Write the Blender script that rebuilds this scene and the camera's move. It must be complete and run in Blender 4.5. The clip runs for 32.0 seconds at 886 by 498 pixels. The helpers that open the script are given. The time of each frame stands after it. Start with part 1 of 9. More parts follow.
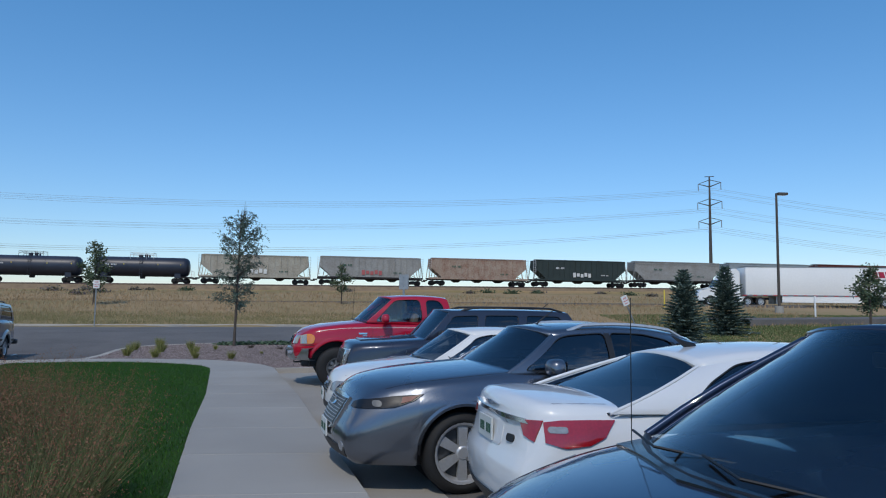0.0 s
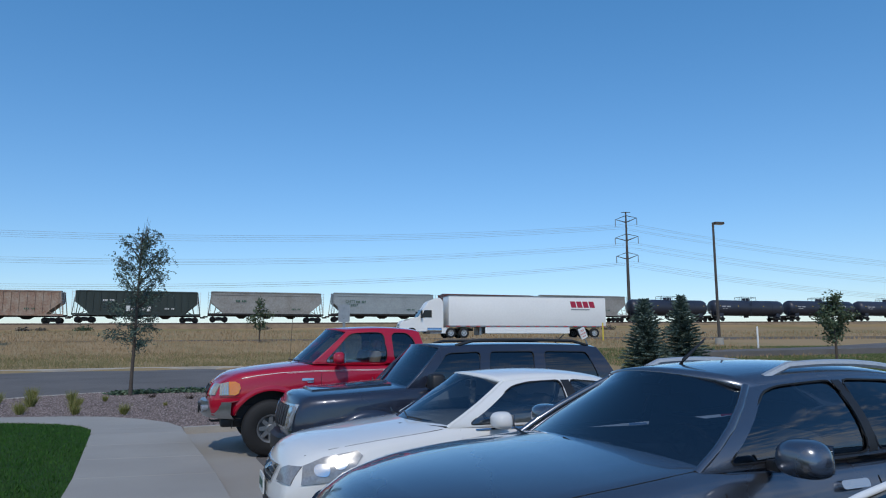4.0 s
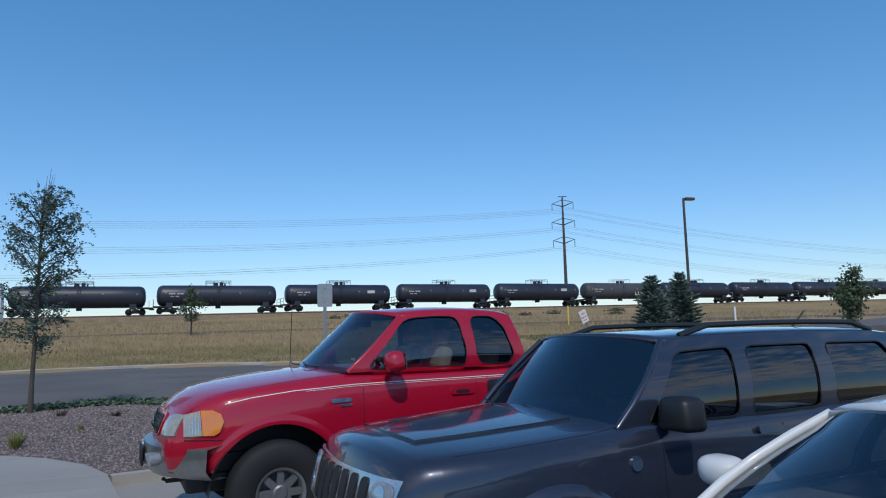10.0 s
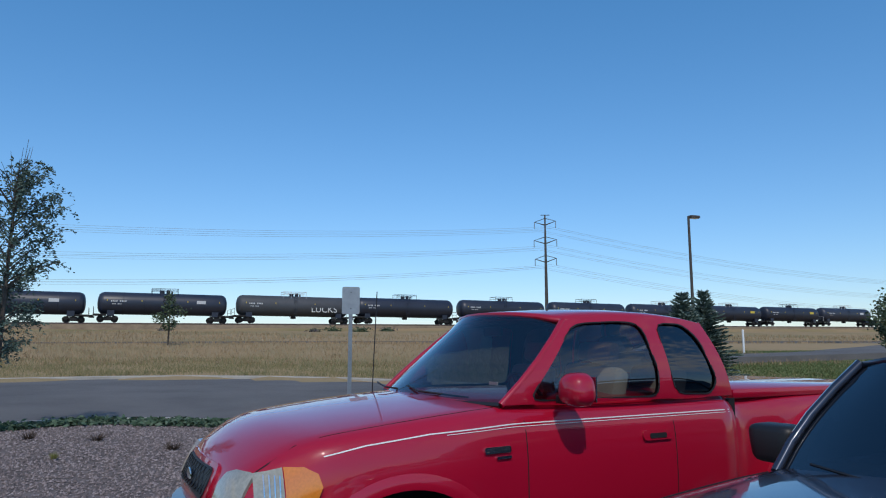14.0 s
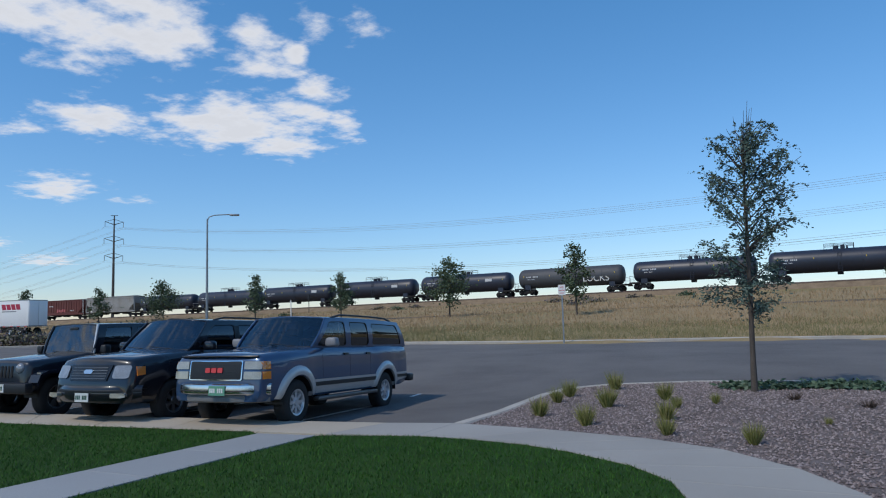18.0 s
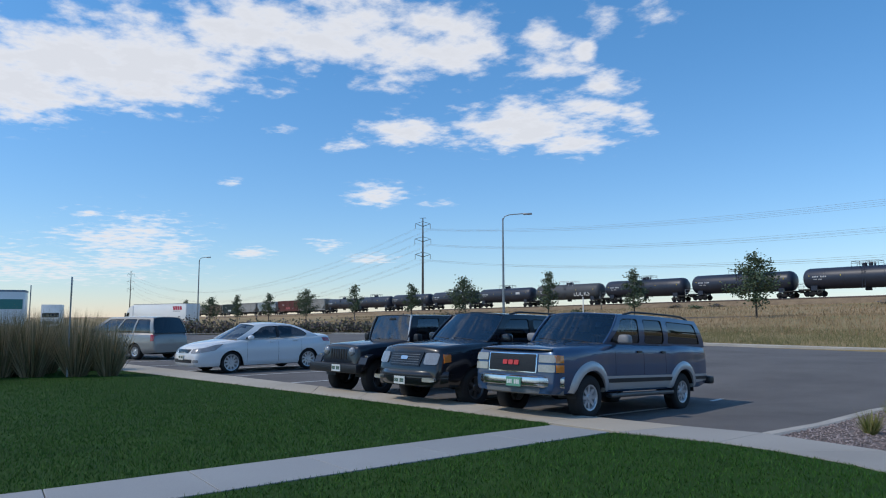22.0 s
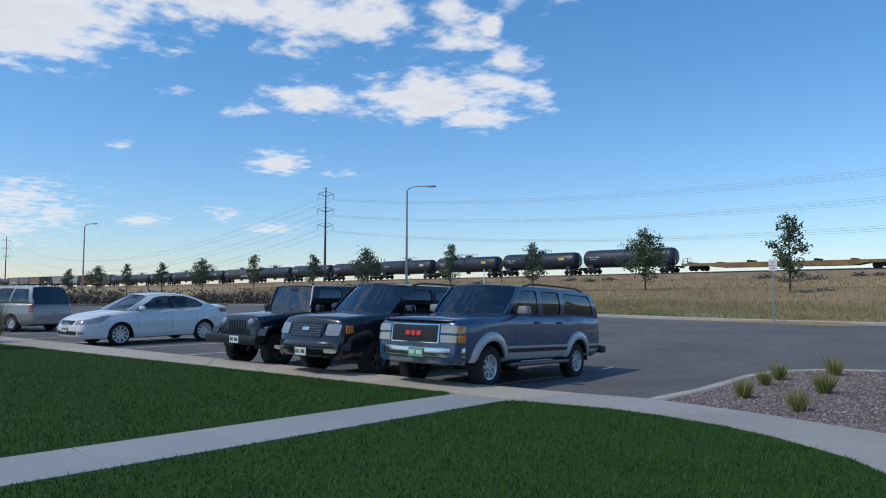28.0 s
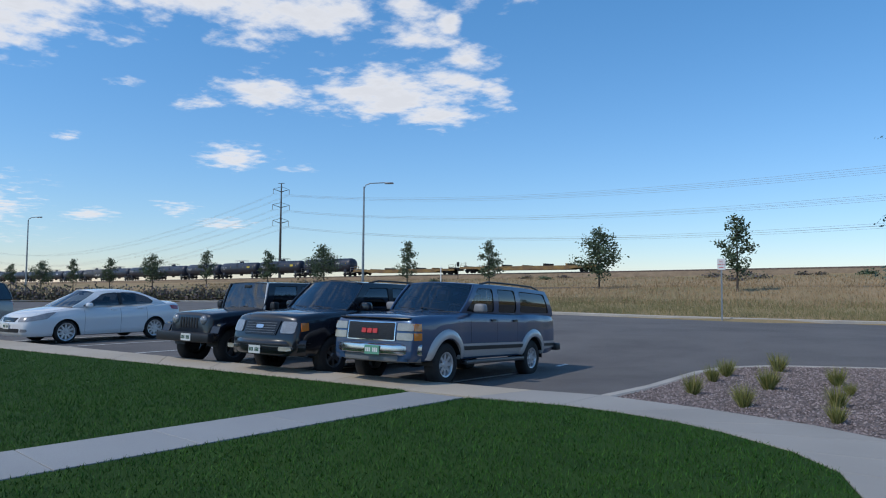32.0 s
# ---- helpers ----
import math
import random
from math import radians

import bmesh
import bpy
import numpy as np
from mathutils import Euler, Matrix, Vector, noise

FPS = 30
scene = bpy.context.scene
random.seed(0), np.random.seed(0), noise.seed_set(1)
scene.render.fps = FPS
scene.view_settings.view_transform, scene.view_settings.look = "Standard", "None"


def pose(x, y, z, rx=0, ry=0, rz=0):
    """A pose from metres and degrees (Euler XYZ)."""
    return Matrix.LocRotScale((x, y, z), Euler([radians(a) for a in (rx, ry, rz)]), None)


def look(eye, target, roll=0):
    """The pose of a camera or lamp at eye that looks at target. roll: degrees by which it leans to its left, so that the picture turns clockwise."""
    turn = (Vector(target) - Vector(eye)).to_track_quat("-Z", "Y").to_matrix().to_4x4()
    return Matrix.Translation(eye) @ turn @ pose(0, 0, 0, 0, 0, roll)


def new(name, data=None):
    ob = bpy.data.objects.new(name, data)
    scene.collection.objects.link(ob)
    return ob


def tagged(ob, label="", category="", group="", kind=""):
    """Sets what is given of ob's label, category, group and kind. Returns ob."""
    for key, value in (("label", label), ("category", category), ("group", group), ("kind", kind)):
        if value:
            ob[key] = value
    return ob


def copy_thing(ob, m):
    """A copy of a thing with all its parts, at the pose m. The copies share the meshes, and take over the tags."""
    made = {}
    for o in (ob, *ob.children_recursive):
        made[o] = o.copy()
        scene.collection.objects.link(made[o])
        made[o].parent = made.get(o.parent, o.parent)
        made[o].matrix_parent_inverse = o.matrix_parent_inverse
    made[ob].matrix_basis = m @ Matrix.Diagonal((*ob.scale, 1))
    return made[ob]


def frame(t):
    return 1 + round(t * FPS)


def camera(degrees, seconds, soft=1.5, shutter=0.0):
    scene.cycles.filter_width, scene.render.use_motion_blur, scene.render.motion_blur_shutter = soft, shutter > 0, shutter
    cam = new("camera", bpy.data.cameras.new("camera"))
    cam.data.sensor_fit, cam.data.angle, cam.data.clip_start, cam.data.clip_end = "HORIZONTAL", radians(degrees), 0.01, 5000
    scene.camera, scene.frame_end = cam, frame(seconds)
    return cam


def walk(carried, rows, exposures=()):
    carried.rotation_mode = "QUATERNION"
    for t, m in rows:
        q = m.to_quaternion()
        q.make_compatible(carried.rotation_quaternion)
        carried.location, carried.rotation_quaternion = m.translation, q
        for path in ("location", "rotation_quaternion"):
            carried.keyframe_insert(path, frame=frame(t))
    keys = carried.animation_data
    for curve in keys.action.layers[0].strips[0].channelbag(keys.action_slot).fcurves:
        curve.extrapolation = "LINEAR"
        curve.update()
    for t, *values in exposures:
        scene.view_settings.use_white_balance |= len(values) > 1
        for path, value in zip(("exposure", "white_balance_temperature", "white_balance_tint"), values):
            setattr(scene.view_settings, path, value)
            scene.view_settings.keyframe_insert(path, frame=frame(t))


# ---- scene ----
cam = camera(65.10, 32.0, 1.1)
PATH = [
    (0.0, pose(-1.501, 2.273, 1.694, 94.769, -0.717, -7.016)),
    (0.5, pose(-1.582, 2.782, 1.681, 94.639, 0.439, -10.460)),
    (1.0, pose(-1.647, 3.253, 1.665, 95.176, 0.046, -8.833)),
    (1.5, pose(-1.711, 3.708, 1.668, 94.636, 0.055, -10.488)),
    (2.0, pose(-1.806, 4.158, 1.654, 94.233, 1.197, -13.083)),
    (2.5, pose(-1.844, 4.621, 1.635, 95.132, 0.796, -12.301)),
    (3.0, pose(-1.885, 5.100, 1.618, 96.318, 0.314, -14.203)),
    (3.5, pose(-1.886, 5.563, 1.628, 97.691, 0.844, -16.010)),
    (4.0, pose(-1.923, 6.010, 1.641, 97.827, 0.178, -13.740)),
    (4.5, pose(-1.943, 6.458, 1.631, 94.947, 2.504, -12.557)),
    (6.5, pose(-2.176, 8.154, 1.687, 92.975, 0.380, -13.844)),
    (7.0, pose(-2.216, 8.601, 1.681, 93.587, 0.978, -15.748)),
    (7.5, pose(-2.263, 9.025, 1.681, 92.646, 0.773, -16.319)),
    (8.0, pose(-2.313, 9.412, 1.677, 93.127, 0.086, -11.401)),
    (8.5, pose(-2.390, 9.812, 1.683, 94.050, 1.361, -14.590)),
    (9.0, pose(-2.438, 10.199, 1.682, 96.945, 1.643, -13.105)),
    (9.5, pose(-2.478, 10.559, 1.693, 97.588, 0.747, -13.465)),
    (10.0, pose(-2.572, 10.907, 1.693, 96.738, 1.460, -19.469)),
    (10.5, pose(-2.643, 11.253, 1.697, 97.461, 0.967, -21.660)),
    (11.0, pose(-2.730, 11.559, 1.677, 96.903, -1.149, -23.692)),
    (11.5, pose(-2.835, 11.863, 1.679, 93.878, 1.076, -25.336)),
    (12.0, pose(-2.919, 12.181, 1.670, 97.099, 2.239, -20.266)),
    (12.5, pose(-2.966, 12.512, 1.682, 96.905, 1.178, -19.970)),
    (13.0, pose(-3.036, 12.852, 1.666, 97.290, 1.258, -22.240)),
    (13.5, pose(-3.042, 13.182, 1.669, 98.429, -0.007, -19.986)),
    (15.5, pose(-3.392, 14.152, 1.685, 96.088, -0.022, -30.685)),
    (16.0, pose(-3.473, 14.281, 1.700, 95.538, 0.988, -26.175)),
    (16.5, pose(-3.492, 14.318, 1.697, 96.188, -0.034, -15.544)),
    (17.0, pose(-3.533, 14.298, 1.697, 96.008, 1.205, 2.940)),
    (17.5, pose(-3.542, 14.269, 1.685, 95.696, 2.308, 21.709)),
    (18.0, pose(-3.579, 14.225, 1.674, 95.586, 1.580, 33.036)),
    (18.5, pose(-3.565, 14.190, 1.661, 94.841, 0.707, 42.878)),
    (19.0, pose(-3.540, 14.189, 1.665, 94.868, 0.670, 49.673)),
    (19.5, pose(-3.537, 14.185, 1.666, 94.857, 0.637, 54.644)),
    (20.0, pose(-3.531, 14.184, 1.666, 95.359, 0.513, 58.858)),
    (20.5, pose(-3.524, 14.185, 1.664, 95.474, 0.672, 59.362)),
    (21.0, pose(-3.522, 14.186, 1.664, 95.513, 0.699, 59.216)),
    (21.5, pose(-3.525, 14.186, 1.663, 95.561, 0.645, 58.086)),
    (22.0, pose(-3.526, 14.186, 1.661, 95.672, 0.060, 56.719)),
    (22.5, pose(-3.533, 14.187, 1.661, 95.260, 0.195, 55.150)),
    (23.0, pose(-3.537, 14.191, 1.659, 94.925, 0.009, 54.256)),
    (23.5, pose(-3.543, 14.193, 1.658, 95.047, 0.073, 52.408)),
    (24.0, pose(-3.549, 14.192, 1.656, 95.038, -0.406, 51.570)),
    (24.5, pose(-3.553, 14.194, 1.654, 95.037, -0.047, 51.763)),
    (25.0, pose(-3.554, 14.195, 1.653, 94.707, -0.224, 51.579)),
    (25.5, pose(-3.557, 14.196, 1.653, 94.583, -0.096, 51.165)),
    (27.5, pose(-3.560, 14.196, 1.652, 93.753, -0.416, 49.133)),
    (28.0, pose(-3.563, 14.195, 1.651, 93.361, -0.267, 48.709)),
    (28.5, pose(-3.569, 14.192, 1.651, 92.919, -0.400, 48.228)),
    (29.0, pose(-3.571, 14.189, 1.651, 92.780, -0.424, 47.676)),
    (29.5, pose(-3.571, 14.185, 1.652, 93.125, -0.530, 46.807)),
    (30.0, pose(-3.569, 14.183, 1.654, 93.003, -0.671, 45.628)),
    (30.5, pose(-3.570, 14.182, 1.656, 92.745, -0.880, 45.388)),
    (31.0, pose(-3.568, 14.185, 1.657, 92.918, -0.782, 45.726)),
    (31.5, pose(-3.565, 14.187, 1.660, 93.092, -0.579, 45.284)),
    (32.0, pose(-3.563, 14.190, 1.661, 93.147, -0.481, 45.130)),
]
walk(cam, PATH, [(0, 0.0), (17.5, 0.04), (20.0, 0.14), (32, 0.12)])

# ---- light ----
SUN_EL, SUN_AZ = 50.0, 197.0        # the sun stands behind and to the left of the first view
world = bpy.data.worlds.new("sky")
scene.world = world
world.use_nodes = True


def build_world():
    nt = world.node_tree
    nt.nodes.clear()
    N, LK = nt.nodes.new, nt.links.new
    out, bg, sky = N("ShaderNodeOutputWorld"), N("ShaderNodeBackground"), N("ShaderNodeTexSky")
    sky.sky_type, sky.sun_disc = "NISHITA", False
    sky.sun_elevation, sky.sun_rotation = radians(SUN_EL), radians(SUN_AZ)
    sky.altitude, sky.air_density, sky.dust_density, sky.ozone_density = 1600, 1.25, 0.25, 3.0
    bg.inputs["Strength"].default_value = SKY_STRENGTH
    # scattered cumulus on a flat cloud deck, thicker towards the west
    tc, sep = N("ShaderNodeTexCoord"), N("ShaderNodeSeparateXYZ")
    LK(tc.outputs["Generated"], sep.inputs[0])

    def math_node(op, a, b=None, c=None):
        n = N("ShaderNodeMath")
        n.operation = op
        for i, v in enumerate((a, b, c)):
            if v is None:
                continue
            if isinstance(v, (int, float)):
                n.inputs[i].default_value = v
            else:
                LK(v, n.inputs[i])
        return n.outputs[0]

    zz = math_node("ADD", math_node("MAXIMUM", sep.outputs[2], 0.0), 0.07)
    u, v = math_node("DIVIDE", sep.outputs[0], zz), math_node("DIVIDE", sep.outputs[1], zz)
    comb = N("ShaderNodeCombineXYZ")
    LK(u, comb.inputs[0]), LK(v, comb.inputs[1])
    n1, n2 = N("ShaderNodeTexNoise"), N("ShaderNodeTexNoise")
    for n, s, d in ((n1, 2.6, 9.0), (n2, 9.0, 7.0)):
        n.inputs["Scale"].default_value, n.inputs["Detail"].default_value, n.inputs["Roughness"].default_value = s, d, 0.58
        LK(comb.outputs[0], n.inputs["Vector"])
    # where the cloud fields stand on the deck
    field = None
    for cu, cv, su, sv, tn, wgt in CLOUD_FIELDS:
        c, q = math.cos(radians(tn)), math.sin(radians(tn))
        pu, pv = math_node("SUBTRACT", u, cu), math_node("SUBTRACT", v, cv)
        du = math_node("MULTIPLY_ADD", pu, c / su, math_node("MULTIPLY", pv, q / su))
        dv = math_node("MULTIPLY_ADD", pu, -q / sv, math_node("MULTIPLY", pv, c / sv))
        r = math_node("ADD", math_node("MULTIPLY", du, du), math_node("MULTIPLY", dv, dv))
        g = math_node("MULTIPLY", math_node("POWER", 2.718, math_node("MULTIPLY", r, -1.0)), wgt)
        field = g if field is None else math_node("MAXIMUM", field, g)
    dens = math_node("ADD", math_node("MULTIPLY", math_node("SUBTRACT", n1.outputs[0], 0.5), 1.0), math_node("MULTIPLY", math_node("SUBTRACT", n2.outputs[0], 0.5), 1.5))
    dens = math_node("ADD", dens, math_node("SUBTRACT", field, 0.32))
    dens = math_node("MINIMUM", dens, math_node("SUBTRACT", math_node("MULTIPLY", field, 4.0), 0.35))
    ramp = N("ShaderNodeMapRange")
    ramp.interpolation_type = "SMOOTHSTEP"
    ramp.inputs["From Min"].default_value, ramp.inputs["From Max"].default_value = -0.12, 0.46
    LK(dens, ramp.inputs[0])
    shade = N("ShaderNodeMapRange")
    shade.inputs["From Min"].default_value, shade.inputs["From Max"].default_value = 0.1, 0.6
    shade.inputs["To Min"].default_value, shade.inputs["To Max"].default_value = 6.8, 5.9
    LK(dens, shade.inputs[0])
    white = N("ShaderNodeCombineColor")
    LK(shade.outputs[0], white.inputs[0]), LK(math_node("MULTIPLY", shade.outputs[0], 1.02), white.inputs[1]), LK(math_node("MULTIPLY", shade.outputs[0], 1.08), white.inputs[2])
    mix = N("ShaderNodeMix")
    mix.data_type = "RGBA"
    LK(math_node("MULTIPLY", ramp.outputs[0], 0.93), mix.inputs["Factor"])
    tint = N("ShaderNodeMix")
    tint.data_type, tint.blend_type = "RGBA", "MULTIPLY"
    tint.inputs["Factor"].default_value = 1.0
    low_high = N("ShaderNodeMix")
    low_high.data_type = "RGBA"
    low_high.inputs["A"].default_value, low_high.inputs["B"].default_value = (*SKY_LOW, 1), (*SKY_TINT, 1)
    LK(math_node("POWER", math_node("MINIMUM", math_node("MULTIPLY", math_node("MAXIMUM", sep.outputs[2], 0.0), 2.2), 1.0), 0.6), low_high.inputs["Factor"])
    LK(low_high.outputs["Result"], tint.inputs["B"])
    LK(sky.outputs[0], tint.inputs["A"])
    LK(tint.outputs["Result"], mix.inputs["A"]), LK(white.outputs[0], mix.inputs["B"])
    LK(mix.outputs["Result"], bg.inputs[0])
    LK(bg.outputs[0], out.inputs[0])


SKY_STRENGTH, SKY_TINT, SKY_LOW = 0.115, (0.58, 1.09, 1.35), (0.86, 0.82, 0.95)
# clouds on the deck: centre, half sizes, turn, weight
CLOUD_FIELDS = [
    (-2.75, 0.02, 0.42, 0.3, 10, 0.9), (-2.5, 0.15, 0.4, 0.3, 20, 0.9),
    (-2.40, 0.37, 0.49, 0.31, 24, 0.95), (-1.99, 0.57, 0.28, 0.19, 32, 0.85), (-1.88, 0.83, 0.30, 0.24, 19, 0.85), (-1.83, 1.07, 0.26, 0.23, 1, 0.80), (-2.06, 1.17, 0.13, 0.11, 3, 0.70),
    (-1.76, 1.20, 0.19, 0.15, 152, 0.75), (-1.63, 1.03, 0.18, 0.12, 47, 0.75), (-1.53, 1.38, 0.10, 0.09, 131, 0.72), (-1.54, 1.55, 0.10, 0.05, 133, 0.80), (-1.66, 1.55, 0.14, 0.14, 108, 0.68),
    (-1.68, 1.79, 0.14, 0.09, 129, 0.78), (-2.18, 1.86, 0.33, 0.28, 138, 0.95), (-2.25, 2.12, 0.22, 0.20, 127, 0.85), (-1.92, 1.95, 0.20, 0.16, 126, 0.75), (-2.51, 1.45, 0.23, 0.18, 163, 0.80),
    (-2.82, 1.32, 0.11, 0.09, 3, 0.70), (-1.81, 2.08, 0.14, 0.08, 127, 0.62), (-1.92, 2.26, 0.11, 0.07, 124, 0.60), (-1.26, 1.53, 0.11, 0.08, 117, 0.55), (-1.36, 1.45, 0.11, 0.07, 129, 0.58),
    (-3.59, 1.88, 0.26, 0.19, 164, 0.82), (-3.56, 2.27, 0.13, 0.12, 21, 0.50), (-5.74, 0.85, 1.04, 0.47, 177, 0.62), (-5.91, 1.27, 0.63, 0.24, 171, 0.60), (-5.94, 1.91, 0.35, 0.19, 168, 0.66),
    (-5.75, 2.97, 0.33, 0.28, 0, 0.60), (-3.71, 1.05, 0.11, 0.07, 176, 0.52), (-2.75, 1.00, 0.07, 0.06, 18, 0.50), (-2.36, 0.86, 0.06, 0.05, 174, 0.48), (-5.26, 2.29, 0.38, 0.16, 159, 0.50),
    # (-1.2, -0.9) and (2.2, -1.6) are unseen clouds, added for reflections
    (-6.86, 1.07, 0.75, 0.47, 5, 0.60), (-4.85, 0.53, 0.18, 0.11, 36, 0.50), (-1.2, -0.9, 1.28, 1.0, 0, 0.64), (2.2, -1.6, 1.79, 1.5, 0, 0.59), (-7.6, 0.2, 1.4, 1.6, 0, 0.5),
]
build_world()
sun = new("sun", bpy.data.lights.new("sun", "SUN"))
sun.data.energy, sun.data.angle, sun.data.color = 2.0, radians(0.5), (1.0, 0.93, 0.83)
sun_way = Vector((math.sin(radians(SUN_AZ)) * math.cos(radians(SUN_EL)), math.cos(radians(SUN_AZ)) * math.cos(radians(SUN_EL)), math.sin(radians(SUN_EL))))
sun.matrix_world = look(sun_way * 50, (0, 0, 0))


# ---- materials ----
def mat(name, col, rough=0.6, metal=0.0, var=0.0, scale=3.0, bump=0.0, fine=60.0, coat=0.0, spec=0.5, col2=None, big=0.25, rand=0.0):
    """A plain or two-scale noisy surface: col blends to col2 (or darker) in patches and grain."""
    m = bpy.data.materials.new(name)
    m.use_nodes = True
    nt = m.node_tree
    b = nt.nodes["Principled BSDF"]
    b.inputs["Roughness"].default_value, b.inputs["Metallic"].default_value = rough, metal
    b.inputs["Coat Weight"].default_value, b.inputs["Coat Roughness"].default_value = coat, 0.04
    b.inputs["Specular IOR Level"].default_value = spec
    b.inputs["Base Color"].default_value = (*col, 1)
    if var or bump or rand:
        N, LK = nt.nodes.new, nt.links.new
        tc = N("ShaderNodeTexCoord")
        a, g = N("ShaderNodeTexNoise"), N("ShaderNodeTexNoise")
        a.inputs["Scale"].default_value, a.inputs["Detail"].default_value = scale * big, 6
        g.inputs["Scale"].default_value, g.inputs["Detail"].default_value = fine, 4
        LK(tc.outputs["Object"], a.inputs["Vector"]), LK(tc.outputs["Object"], g.inputs["Vector"])
        c2 = col2 or tuple(v * (1 - var) for v in col)
        mx = N("ShaderNodeMix")
        mx.data_type = "RGBA"
        mx.inputs["A"].default_value, mx.inputs["B"].default_value = (*col, 1), (*c2, 1)
        su = N("ShaderNodeMath")
        su.operation = "ADD"
        LK(a.outputs[0], su.inputs[0]), LK(g.outputs[0], su.inputs[1])
        mr = N("ShaderNodeMapRange")
        mr.inputs["From Min"].default_value, mr.inputs["From Max"].default_value = 0.72, 1.28
        last = su.outputs[0]
        if rand:
            oi, ml, ad = N("ShaderNodeObjectInfo"), N("ShaderNodeMath"), N("ShaderNodeMath")
            ml.operation, ad.operation = "MULTIPLY_ADD", "ADD"
            ml.inputs[1].default_value, ml.inputs[2].default_value = rand, -rand / 2
            LK(oi.outputs["Random"], ml.inputs[0]), LK(last, ad.inputs[0]), LK(ml.outputs[0], ad.inputs[1])
            last = ad.outputs[0]
        LK(last, mr.inputs[0]), LK(mr.outputs[0], mx.inputs["Factor"]), LK(mx.outputs["Result"], b.inputs["Base Color"])
        if bump:
            bp = N("ShaderNodeBump")
            bp.inputs["Strength"].default_value, bp.inputs["Distance"].default_value = bump, 0.01
            LK(g.outputs[0], bp.inputs["Height"]), LK(bp.outputs[0], b.inputs["Normal"])
        if rough < 0.5 and coat:
            rr = N("ShaderNodeMapRange")
            rr.inputs["To Min"].default_value, rr.inputs["To Max"].default_value = rough * 0.8, rough * 1.5
            LK(a.outputs[0], rr.inputs[0]), LK(rr.outputs[0], b.inputs["Roughness"])
    return m


def island_mat(name, cols, rough=0.8, bump=0.0, spec=0.3):
    """Colour by piece of a joined mesh (blades, stones, leaves), by its random island value."""
    m = bpy.data.materials.new(name)
    m.use_nodes = True
    nt = m.node_tree
    b = nt.nodes["Principled BSDF"]
    b.inputs["Roughness"].default_value = rough
    b.inputs["Specular IOR Level"].default_value = spec
    ge, cr = nt.nodes.new("ShaderNodeNewGeometry"), nt.nodes.new("ShaderNodeValToRGB")
    el = cr.color_ramp.elements
    while len(el) < len(cols):
        el.new(0.5)
    for i, c in enumerate(cols):
        el[i].position, el[i].color = i / (len(cols) - 1), (*c, 1)
    nt.links.new(ge.outputs["Random Per Island"], cr.inputs[0])
    nt.links.new(cr.outputs[0], b.inputs["Base Color"])
    return m


def glass_mat(name, tint, gloss=0.06):
    """Thin tinted pane: see-through with the tint, mirror-like at a slant."""
    m = bpy.data.materials.new(name)
    m.use_nodes = True
    nt = m.node_tree
    nt.nodes.clear()
    N, LK = nt.nodes.new, nt.links.new
    out, mx, tr, gl, fr = N("ShaderNodeOutputMaterial"), N("ShaderNodeMixShader"), N("ShaderNodeBsdfTransparent"), N("ShaderNodeBsdfGlossy"), N("ShaderNodeFresnel")
    tr.inputs[0].default_value = (*tint, 1)
    gl.inputs["Roughness"].default_value = 0.02
    gl.inputs[0].default_value = (0.9, 0.95, 1.0, 1)
    fr.inputs[0].default_value = 1.6
    ad = N("ShaderNodeMath")
    ad.operation, ad.inputs[1].default_value = "ADD", gloss
    LK(fr.outputs[0], ad.inputs[0]), LK(ad.outputs[0], mx.inputs[0]), LK(tr.outputs[0], mx.inputs[1]), LK(gl.outputs[0], mx.inputs[2]), LK(mx.outputs[0], out.inputs[0])
    return m


def ground_mat(name, stops, scale, fine, bump, rough=0.95, line=None):
    """Ground cover: a colour ramp over patchy noise with a fine grain."""
    m = bpy.data.materials.new(name)
    m.use_nodes = True
    nt = m.node_tree
    b = nt.nodes["Principled BSDF"]
    b.inputs["Roughness"].default_value, b.inputs["Specular IOR Level"].default_value = rough, 0.15
    N, LK = nt.nodes.new, nt.links.new
    tc, a, g, cr, su, bp = N("ShaderNodeTexCoord"), N("ShaderNodeTexNoise"), N("ShaderNodeTexNoise"), N("ShaderNodeValToRGB"), N("ShaderNodeMath"), N("ShaderNodeBump")
    a.inputs["Scale"].default_value, a.inputs["Detail"].default_value, a.inputs["Roughness"].default_value = scale, 8, 0.65
    g.inputs["Scale"].default_value, g.inputs["Detail"].default_value = fine, 5
    LK(tc.outputs["Object"], a.inputs["Vector"]), LK(tc.outputs["Object"], g.inputs["Vector"])
    su.operation, su.inputs[1].default_value = "MULTIPLY_ADD", 0.45
    LK(g.outputs[0], su.inputs[0]), LK(a.outputs[0], su.inputs[2])
    el = cr.color_ramp.elements
    while len(el) < len(stops):
        el.new(0.5)
    for i, (p, c) in enumerate(stops):
        el[i].position, el[i].color = p, (*c, 1)
    LK(su.outputs[0], cr.inputs[0]), LK(cr.outputs[0], b.inputs["Base Color"])
    bp.inputs["Strength"].default_value, bp.inputs["Distance"].default_value = bump, 0.02
    LK(g.outputs[0], bp.inputs["Height"]), LK(bp.outputs[0], b.inputs["Normal"])
    return m


